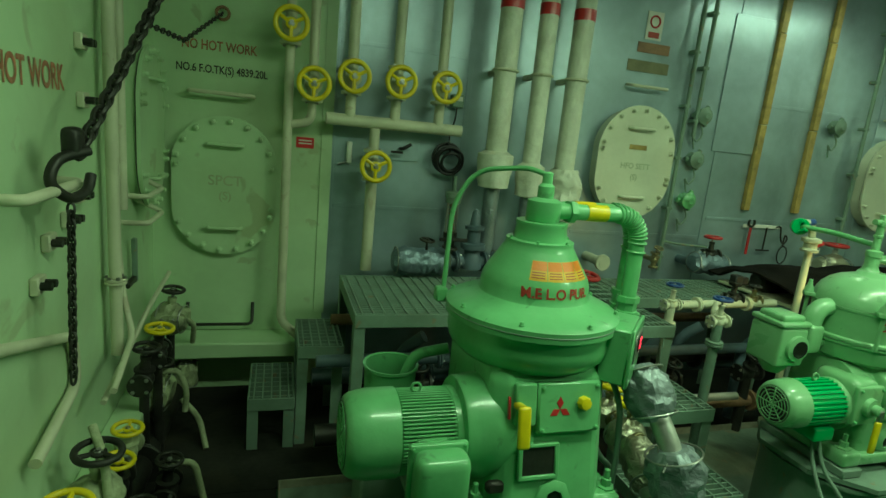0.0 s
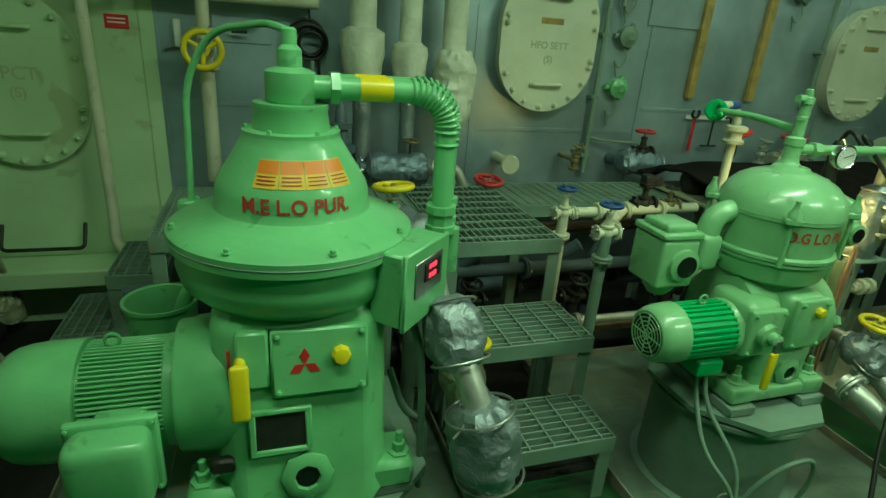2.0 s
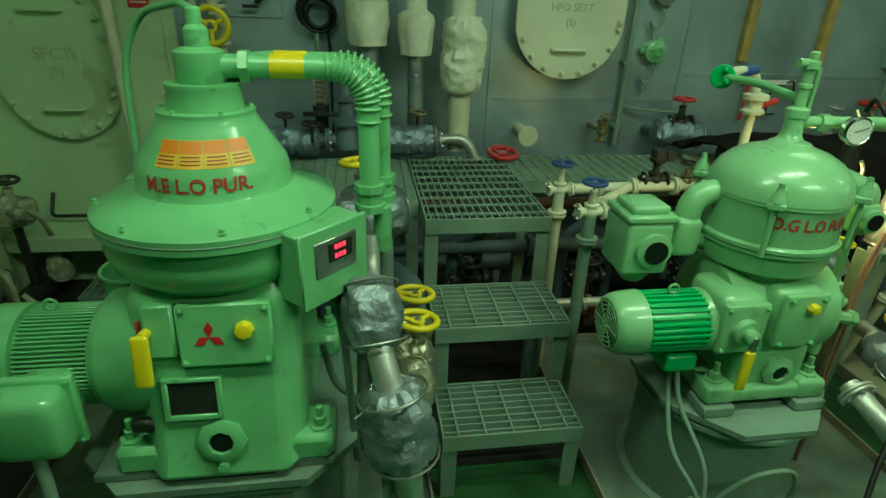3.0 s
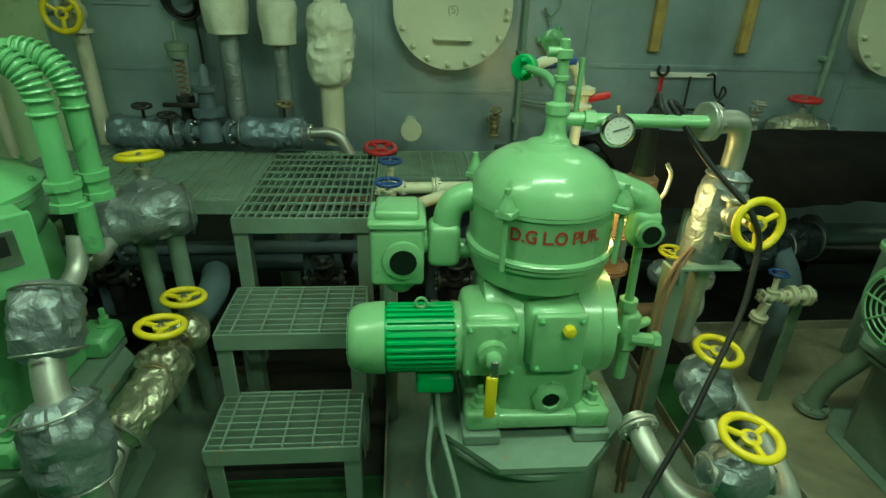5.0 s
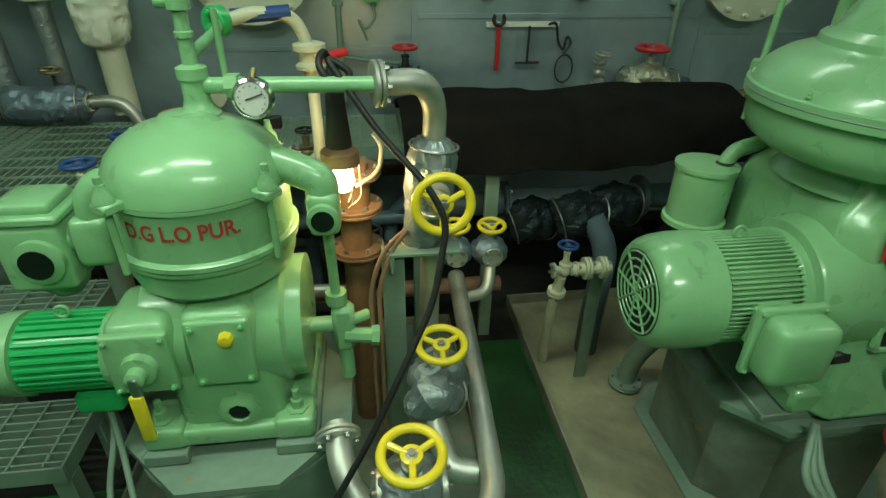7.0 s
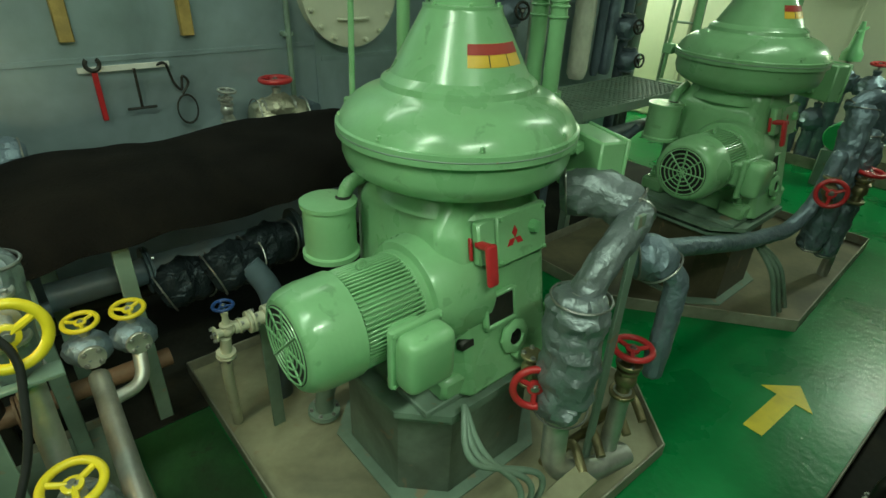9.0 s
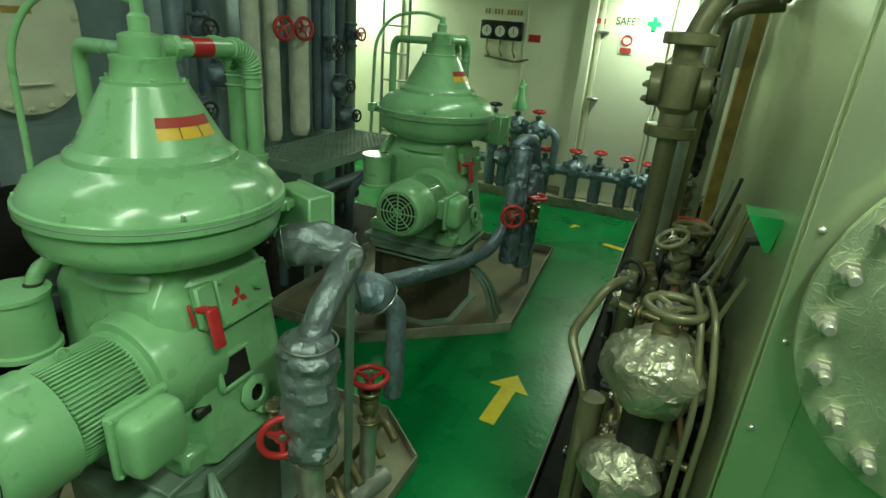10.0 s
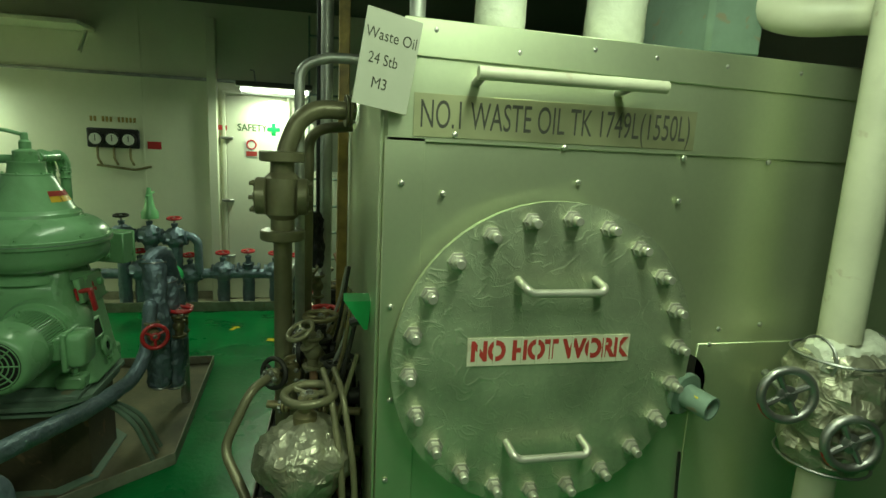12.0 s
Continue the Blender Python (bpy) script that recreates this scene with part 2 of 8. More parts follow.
# ---- mesh helpers ----
class Mesh:
    """Collects vertices and faces of one part."""

    def __init__(self):
        self.v, self.f = [], []

    def put(self, verts, faces, m=None):
        o = len(self.v)
        self.v += [tuple(m @ Vector(p)) for p in verts] if m else [tuple(p) for p in verts]
        self.f += [tuple(i + o for i in f) for f in faces]
        return self

    def box(self, c, s, b=0.004, m=None):
        hx, hy, hz = (k / 2 for k in s)
        b = min(b, hx * 0.8, hy * 0.8, hz * 0.8)
        vs, idx = [], {}
        for sx in (-1, 1):
            for sy in (-1, 1):
                for sz in (-1, 1):
                    for a in range(3):
                        p = [sx * hx, sy * hy, sz * hz]
                        for k in range(3):
                            if k != a:
                                p[k] -= (sx, sy, sz)[k] * b
                        idx[sx, sy, sz, a] = len(vs)
                        vs.append([c[k] + p[k] for k in range(3)])
        fs = []
        for a in range(3):
            o1, o2 = [k for k in range(3) if k != a]
            for s0 in (-1, 1):
                ring = []
                for u, w in ((-1, -1), (1, -1), (1, 1), (-1, 1)):
                    key = [0, 0, 0]
                    key[a], key[o1], key[o2] = s0, u, w
                    ring.append(idx[(*key, a)])
                fs.append(ring)
            for u in (-1, 1):
                for w in (-1, 1):
                    k1, k2 = [0, 0, 0], [0, 0, 0]
                    k1[a], k2[a] = -1, 1
                    k1[o1] = k2[o1] = u
                    k1[o2] = k2[o2] = w
                    fs.append([idx[(*k1, o1)], idx[(*k2, o1)], idx[(*k2, o2)], idx[(*k1, o2)]])
        for sx in (-1, 1):
            for sy in (-1, 1):
                for sz in (-1, 1):
                    fs.append([idx[sx, sy, sz, a] for a in range(3)])
        cc = Vector(c)
        out = []
        for f in fs:
            p = [Vector(vs[i]) for i in f]
            mid = sum(p, Vector()) / len(p)
            if (p[1] - p[0]).cross(p[2] - p[0]).dot(mid - cc) < 0:
                f = f[::-1]
            out.append(f)
        return self.put(vs, out, m)

    def soft(self, c, s, r, m=None):
        """A box with rounded edges and corners."""
        h = [k / 2 for k in s]
        r = min(r, min(h) * 0.98)
        lines = [[-k, -k + r * 0.42, -k + r, k - r, k - r * 0.42, k] for k in h]
        vs, fs, seen = [], [], {}

        def vert(q):
            e = Vector([max(-k + r, min(k - r, v)) for v, k in zip(q, h)])
            p = e + (Vector(q) - e).normalized() * r + Vector(c)
            key = tuple(round(v, 6) for v in p)
            if key not in seen:
                seen[key] = len(vs)
                vs.append(p)
            return seen[key]
        for a in range(3):
            u, w = [(1, 2), (2, 0), (0, 1)][a]
            for side in (-1, 1):
                for i in range(5):
                    for j in range(5):
                        ring = []
                        for di, dj in ((0, 0), (1, 0), (1, 1), (0, 1)):
                            q = [0.0, 0.0, 0.0]
                            q[a], q[u], q[w] = side * h[a], lines[u][i + di], lines[w][j + dj]
                            ring.append(vert(q))
                        fs.append(ring if side > 0 else ring[::-1])
        return self.put(vs, fs, m)

    def lathe(self, prof, seg=40, m=None, rough=0.0):
        """prof: (radius, height) pairs from bottom to top, about z."""
        vs, fs = [], []
        n = len(prof)
        for j, (r, h) in enumerate(prof):
            for i in range(seg):
                a = 2 * math.pi * i / seg
                k = 1.0
                if rough:
                    k += rough * noise.noise((math.cos(a) * 1.6 + h * 3, math.sin(a) * 1.6 - h * 5, h * 14 + r * 9))
                vs.append((r * k * math.cos(a), r * k * math.sin(a), h))
        for j in range(n - 1):
            for i in range(seg):
                k = (i + 1) % seg
                fs.append((j * seg + i, j * seg + k, (j + 1) * seg + k, (j + 1) * seg + i))
        if prof[0][0] > 1e-4:
            fs.append(tuple(range(seg))[::-1])
        if prof[-1][0] > 1e-4:
            fs.append(tuple((n - 1) * seg + i for i in range(seg)))
        return self.put(vs, fs, m)

    def cyl(self, a, b, r, seg=20, r2=None, bev=0.0):
        a, b = Vector(a), Vector(b)
        d = b - a
        h = d.length
        m = Matrix.Translation(a) @ d.to_track_quat("Z", "Y").to_matrix().to_4x4()
        r2 = r if r2 is None else r2
        e = min(bev, h * 0.4, r * 0.5)
        prof = [(r, 0), (r2, h)] if not e else [(r - e, 0), (r, e), (r2, h - e), (r2 - e, h)]
        return self.lathe(prof, seg, m)

    def tube(self, pts, r, bend=0.05, seg=14, lump=0.0, freq=14.0, ends=True, fine=0.0):
        """A pipe along pts with rounded bends; lump makes soft lagging."""
        P = [Vector(p) for p in pts]
        line = [P[0]]
        for i in range(1, len(P) - 1):
            a, c, d = P[i - 1], P[i], P[i + 1]
            u, w = (a - c), (d - c)
            q = min(bend, u.length * 0.48, w.length * 0.48)
            s, e = c + u.normalized() * q, c + w.normalized() * q
            for k in range(9):
                t = k / 8
                line.append(s * (1 - t) ** 2 + c * 2 * t * (1 - t) + e * t * t)
        line.append(P[-1])
        step = fine or (0.011 if lump > 0.06 else 0.03 if lump else 0)
        if step:
            more = [line[0]]
            for a, c in zip(line, line[1:]):
                k = max(1, int((c - a).length / step))
                more += [a.lerp(c, (i + 1) / k) for i in range(k)]
            line = more
        tang = []
        for i in range(len(line)):
            t = line[min(i + 1, len(line) - 1)] - line[max(i - 1, 0)]
            tang.append(t.normalized() if t.length > 1e-9 else Vector((0, 0, 1)))
        up = Vector((0, 0, 1)) if abs(tang[0].z) < 0.9 else Vector((1, 0, 0))
        vs, fs = [], []
        side = tang[0].cross(up).normalized()
        run = [0.0]
        for a, c in zip(line, line[1:]):
            run.append(run[-1] + (c - a).length)
        if lump >= 0.08:
            seg = max(seg, 36)
        for i, c in enumerate(line):
            edge = min(run[i], run[-1] - run[i])
            side = (side - tang[i] * side.dot(tang[i])).normalized()
            top = side.cross(tang[i])
            for j in range(seg):
                a = 2 * math.pi * j / seg
                d = side * math.cos(a) + top * math.sin(a)
                rr = r
                if lump:
                    rr *= 1 + lump * noise.noise(c * freq + d * 1.3) + lump * (0.45 - 1.6 * abs(noise.noise(c * freq * 2.2 + d * 2.1)))
                    if lump >= 0.08:
                        # gathered folds at the tied ends, slack creases along the sleeve
                        fold = abs(math.sin(4.5 * a + 3 * noise.noise(d * 1.5 + c * 6))) - 0.6
                        rr *= 1 + 0.16 * fold * math.exp(-edge / (0.55 * r)) + 0.05 * (0.3 - abs(noise.noise(c * 26 + d * 2.5)) * 2)
                        if ends and edge < 0.7 * r:
                            rr *= 0.60 + 0.40 * math.sqrt(edge / (0.7 * r))
                    elif ends and (i < 2 or i > len(line) - 3):
                        rr *= 0.72 if i in (0, len(line) - 1) else 0.94
                vs.append(c + d * rr)
        n = len(line)
        for i in range(n - 1):
            for j in range(seg):
                k = (j + 1) % seg
                fs.append((i * seg + j, i * seg + k, (i + 1) * seg + k, (i + 1) * seg + j))
        fs.append(tuple(range(seg))[::-1])
        fs.append(tuple((n - 1) * seg + j for j in range(seg)))
        return self.put(vs, fs)

    def torus(self, R, r, m=None, seg=32, ring=10, arc=1.0):
        vs, fs = [], []
        n = seg if arc >= 1 else seg + 1
        for i in range(n):
            a = 2 * math.pi * arc * i / seg
            for j in range(ring):
                b = 2 * math.pi * j / ring
                q = R + r * math.cos(b)
                vs.append((q * math.cos(a), q * math.sin(a), r * math.sin(b)))
        for i in range(seg):
            if arc < 1 and i == seg:
                break
            i2 = (i + 1) % n if arc >= 1 else i + 1
            for j in range(ring):
                k = (j + 1) % ring
                fs.append((i * ring + j, i2 * ring + j, i2 * ring + k, i * ring + k))
        return self.put(vs, fs, m)

    def ball(self, c, r, s=(1, 1, 1), seg=20, lump=0.0, freq=12.0):
        vs, fs = [], []
        rows = seg // 2
        for j in range(rows + 1):
            th = math.pi * j / rows
            for i in range(seg):
                a = 2 * math.pi * i / seg
                d = Vector((math.sin(th) * math.cos(a), math.sin(th) * math.sin(a), -math.cos(th)))
                k = 1 + (lump * noise.noise(d * r * freq + Vector(c) * 3) + lump * (0.45 - 1.6 * abs(noise.noise(d * r * freq * 2.2 + Vector(c)))) if lump else 0)
                vs.append((c[0] + d.x * r * k * s[0], c[1] + d.y * r * k * s[1], c[2] + d.z * r * k * s[2]))
        for j in range(rows):
            for i in range(seg):
                k = (i + 1) % seg
                fs.append((j * seg + i, j * seg + k, (j + 1) * seg + k, (j + 1) * seg + i))
        return self.put(vs, fs)

    def prism(self, poly, z0, z1, m=None):
        """Vertical prism over a plan outline."""
        n = len(poly)
        vs = [(x, y, z0) for x, y in poly] + [(x, y, z1) for x, y in poly]
        fs = [tuple(range(n))[::-1], tuple(range(n, 2 * n))]
        fs += [(i, (i + 1) % n, n + (i + 1) % n, n + i) for i in range(n)]
        return self.put(vs, fs, m)


def oval(hw, hh, n=48, flat=0.0):
    """Outline of a manhole: half-discs joined by straight sides."""
    r = hw
    s = max(0, hh - r)
    return [(r * math.cos(a), (s if math.sin(a) >= 0 else -s) + r * math.sin(a)) for a in (2 * math.pi * i / n for i in range(n))]


def part(name, me, material, parent=None, label="", angle=38, loc=None):
    data = bpy.data.meshes.new(name)
    data.from_pydata(me.v, [], me.f)
    bm = bmesh.new()
    bm.from_mesh(data)
    bmesh.ops.recalc_face_normals(bm, faces=bm.faces)
    bm.to_mesh(data)
    bm.free()
    data.materials.append(material)
    data.shade_smooth()
    data.set_sharp_from_angle(angle=radians(angle))
    ob = new(name, data)
    if parent:
        ob.parent = parent
    if loc is not None:
        ob.matrix_basis = loc if isinstance(loc, Matrix) else Matrix.Translation(loc)
    if label:
        tagged(ob, label)
    return ob


def again(ob, parent, m):
    """Another piece on the same mesh."""
    o = new(ob.name.split(".")[0], ob.data)
    o.parent = parent
    o.matrix_basis = m
    return o


def thing(name, label, category, loc=(0, 0, 0), group="", kind=""):
    ob = new(name)
    ob.empty_display_size = 0.1
    ob.matrix_basis = loc if isinstance(loc, Matrix) else Matrix.Translation(loc)
    return tagged(ob, label, category, group, kind)


def solid(name, me, material, label, category, group="", kind="", loc=None):
    return tagged(part(name, me, material, loc=loc), label, category, group, kind)


X90, Y90 = Matrix.Rotation(radians(90), 4, "X"), Matrix.Rotation(radians(90), 4, "Y")


def aim(p, d):
    """Matrix that stands local z along d at p."""
    return Matrix.Translation(p) @ Vector(d).to_track_quat("Z", "Y").to_matrix().to_4x4()


def writing(text, size, bold=0.0, extrude=0.0, spacing=1.0):
    cu = bpy.data.curves.new("writing", "FONT")
    cu.body, cu.size, cu.offset, cu.extrude = text, size, bold, extrude
    cu.align_x, cu.align_y, cu.space_character = "CENTER", "CENTER", spacing
    cu.resolution_u = 4
    ob = bpy.data.objects.new("writing", cu)
    scene.collection.objects.link(ob)
    me = bpy.data.meshes.new_from_object(ob)
    vs, fs = [tuple(v.co) for v in me.vertices], [tuple(p.vertices) for p in me.polygons]
    bpy.data.objects.remove(ob)
    return vs, fs


def lettering(name, text, size, material, m, parent=None, bold=0.0, label="", wide=None, cut=(), warp=None):
    vs, fs = writing(text, size, bold)
    if wide:
        w = max(v[0] for v in vs) - min(v[0] for v in vs)
        vs = [(x * wide / w, y, z) for x, y, z in vs]
    if warp:
        vs = [warp(x, y) for x, y, z in vs]
    g = Mesh()
    g.put(vs, fs, m)
    return part(name, g, material, parent, label)


FACE_BACK = X90                                       # lies on a wall that faces -y: text x to +x, up to +z
FACE_TANK = Matrix.Rotation(radians(-90), 4, "Z") @ X90   # on a wall that faces -x: text runs to -y

# ---- structure ----
def slab(name, lo, hi, material, label="", category="", parent=None, b=0.0005):
    g = Mesh().box([(a + c) / 2 for a, c in zip(lo, hi)], [c - a for a, c in zip(lo, hi)], b)
    ob = part(name, g, material, parent)
    if not parent:
        tagged(ob, label, category or name.split("_")[0], kind="structure")
    return ob


BACK, FARX, LEFTX = 3.15, 8.95, -0.62
slab("floor", (-3.2, -3.2, FLOOR - 0.2), (9.3, 4.6, FLOOR), DECK, "glossy green painted steel deck, scuffed", "floor")
slab("ceiling", (-3.2, -3.2, CEIL), (9.3, 4.6, CEIL + 0.15), CEIL_PAINT, "unseen steel deckhead, darkened to cut bounced light", "ceiling")
slab("wall_back", (0.28, BACK, FLOOR), (7.3, BACK + 0.15, CEIL), BLUE_WALL, "blue-grey sheet-clad tank bulkhead", "wall")
slab("wall_back_cream", (LEFTX - 0.15, BACK, FLOOR), (0.28, BACK + 0.15, CEIL), CREAM_WALL, "cream painted tank bulkhead with stencils", "wall")
slab("wall_left", (LEFTX - 0.15, 0.9, FLOOR), (LEFTX, BACK, CEIL), CREAM_WALL, "cream painted steel side bulkhead", "wall")
slab("wall_recess", (7.3, BACK, FLOOR), (7.45, 4.4, CEIL), FAR_WALL, "white painted end of the tank", "wall")
slab("wall_recess_back", (7.3, 4.4, FLOOR), (9.1, 4.55, CEIL), FAR_WALL, "white painted bulkhead behind the ladder", "wall")
slab("wall_far", (FARX, -3.0, FLOOR), (FARX + 0.15, 4.4, CEIL), FAR_WALL, "white painted steel far bulkhead", "wall")
slab("wall_behind", (-3.0, -3.15, FLOOR), (FARX, -3.0, CEIL), DIM_WALL, "unseen bulkhead behind the walkway, darkened to cut bounced light", "wall")
slab("wall_west", (-3.15, -3.0, FLOOR), (-3.0, 0.9, CEIL), DIM_WALL, "unseen end bulkhead, darkened to cut bounced light", "wall")
slab("wall_west_return", (-3.0, 0.9, FLOOR), (LEFTX - 0.15, 1.05, CEIL), CREAM_WALL, "cream painted corner bulkhead", "wall")


def ceiling_lamp(lx, ly):
    t = thing("fluorescent_lamp", "white twin-tube fluorescent lamp under the deckhead", "ceiling lamp", (lx, ly, 2.75), "deckhead lamps")
    part("housing", Mesh().box((0, 0, 0.03), (1.25, 0.2, 0.05), 0.01), CEIL_PAINT, t)
    for s in (-0.05, 0.05):
        part("tube", Mesh().cyl((-0.58, s, -0.01), (0.58, s, -0.01), 0.013, 12), TUBE_GLOW, t)
    for s in (-0.45, 0.45):
        part("hanger", Mesh().cyl((s, 0, 0.05), (s, 0, CEIL - 2.75), 0.008, 8), STEEL, t)


for lx, ly, w in CEILING_LAMPS:
    ceiling_lamp(lx, ly)


def door_lamp(y):
    t = thing("wall_lamp", "fluorescent wall lamp above a white door", "wall lamp", (FARX, y, 2.27), "door lamps")
    part("housing", Mesh().box((-0.16, 0, 0.06), (0.16, 0.74, 0.05), 0.01), CEIL_PAINT, t)
    part("tube", Mesh().cyl((-0.17, -0.33, 0.01), (-0.17, 0.33, 0.01), 0.02, 12), TUBE_GLOW, t)
    part("diffuser", Mesh().box((-0.05, 0, 0.0), (0.03, 0.7, 0.07), 0.01), WHITE, t)
    for s in (-0.2, 0.2):
        part("guard_hook", Mesh().tube([(-0.02, s, 0.07), (-0.16, s, 0.2), (-0.16, s + 0.04, 0.2)], 0.008, 0.03, 8), STEEL, t)


door_lamp(0.62)
door_lamp(3.72)

# ---- machines ----
def cone_warp(ax, ay, r_at, lift=0.002):
    """Bends flat writing round a machine's hood that faces -y."""
    def f(u, v, z0):
        r = r_at(z0 + v) + lift
        a = -math.pi / 2 + u / r
        return (ax + r * math.cos(a), ay + r * math.sin(a), z0 + v)
    return f


def profile_at(prof):
    def f(z):
        for (r0, z0), (r1, z1) in zip(prof, prof[1:]):
            if z0 <= z <= z1 and z1 > z0:
                return r0 + (r1 - r0) * (z - z0) / (z1 - z0)
        return prof[-1][0]
    return f


def patch(r_at, z0, z1, a0, a1, lift=0.0015, n=14, rows=6):
    """A thin label that follows a turned hood; angles in degrees from the front."""
    vs, fs = [], []
    for j in range(rows + 1):
        z = z0 + (z1 - z0) * j / rows
        for i in range(n + 1):
            a = radians(-90 + a0 + (a1 - a0) * i / n)
            r = r_at(z) + lift
            vs.append((r * math.cos(a), r * math.sin(a), z))
    for j in range(rows):
        for i in range(n):
            k = j * (n + 1) + i
            fs.append((k, k + 1, k + n + 2, k + n + 1))
    return Mesh().put(vs, fs)


BOLTS = {}


def bolt(t, p, d, r=0.009, h=0.01, material=None):
    """One bolt head; bolts of a size share a mesh."""
    material = material or GREEN
    key = (r, h, material.name)
    if key not in BOLTS:
        ob = part("bolt", Mesh().lathe([(r * 1.5, 0), (r * 1.5, h * 0.25), (r, h * 0.25), (r, h), (r * 0.5, h * 1.2)], 6), material, t, loc=aim(p, d))
        BOLTS[key] = ob
        return ob
    return again(BOLTS[key], t, aim(p, d))


def motor(t, x0, x1, y, z, r, green, jb_side=-1, cowl=None, fins=56, fin_mat=None):
    """Finned electric motor along x; the fan cowl is at x0."""
    L = x1 - x0
    m = Matrix.Translation((x0, y, z)) @ Y90
    cw = cowl or 0.15
    base = part("motor_body", Mesh().cyl((x0 + cw, y, z), (x1, y, z), r * 0.895, 48), fin_mat or green, t)
    t = base
    cowl_ob = part("fan_cowl", Mesh().lathe([(r * 0.80, 0), (r * 0.88, 0.006), (r * 0.95, 0.02), (r * 1.0, 0.045), (r * 1.025, 0.075), (r * 1.03, cw), (r * 0.9, cw)], 48, m), green, t)
    grille = Mesh()
    for k in range(5):
        grille.torus(r * (0.16 + 0.14 * k), r * 0.022, m @ Matrix.Translation((0, 0, -0.002)), 40, 6)
    for k in range(8):
        a = math.pi * k / 4
        grille.box((r * 0.44 * math.cos(a), r * 0.44 * math.sin(a), -0.002), (r * 0.62, r * 0.05, 0.006), 0.001, m @ Matrix.Identity(4)) if k in (0, 4) else None
    for k in range(4):
        a = math.pi * k / 4
        grille.cyl(m @ Vector((r * 0.74 * math.cos(a), r * 0.74 * math.sin(a), -0.003)), m @ Vector((-r * 0.74 * math.cos(a), -r * 0.74 * math.sin(a), -0.003)), r * 0.025, 6)
    part("fan_grille", grille, green, t)
    part("fan_recess", Mesh().lathe([(r * 0.76, -0.0015), (r * 0.76, 0.002)], 40, m), BLACK, t, "dark slots behind the grille")
    fin = None
    for k in range(fins):
        a = 2 * math.pi * (k + 0.5) / fins
        mm = Matrix.Translation((x0 + cw + (L - cw) / 2, y, z)) @ Matrix.Rotation(a, 4, "X")
        fin = again(fin, t, mm) if fin else part("cooling_fin", Mesh().box((0, 0, r * 0.92), ((L - cw) * 0.94, min(0.0085, 2.9 * r / fins), r * 0.13), 0.0012), fin_mat or green, t, loc=mm)
    part("end_bell", Mesh().lathe([(r * 0.95, 0), (r * 1.0, 0.006), (r * 1.0, 0.035), (r * 0.86, 0.05), (r * 0.78, 0.07)], 40, Matrix.Translation((x1 - 0.03, y, z)) @ Y90), green, t)
    eye = Mesh().torus(0.014, 0.004, Matrix.Translation((x0 + L * 0.62, y, z + r + 0.012)) @ X90, 18, 8)
    eye.cyl((x0 + L * 0.62, y, z + r * 0.85), (x0 + L * 0.62, y, z + r + 0.002), 0.006, 8)
    part("lifting_eye", eye, green, t)


def foot_bolt(t, p, green):
    g = Mesh()
    g.lathe([(0.028, 0), (0.028, 0.006), (0.016, 0.008), (0.016, 0.03), (0.009, 0.032), (0.009, 0.06), (0.005, 0.062)], 6, Matrix.Translation(p))
    part("foot_bolt", g, green, t)


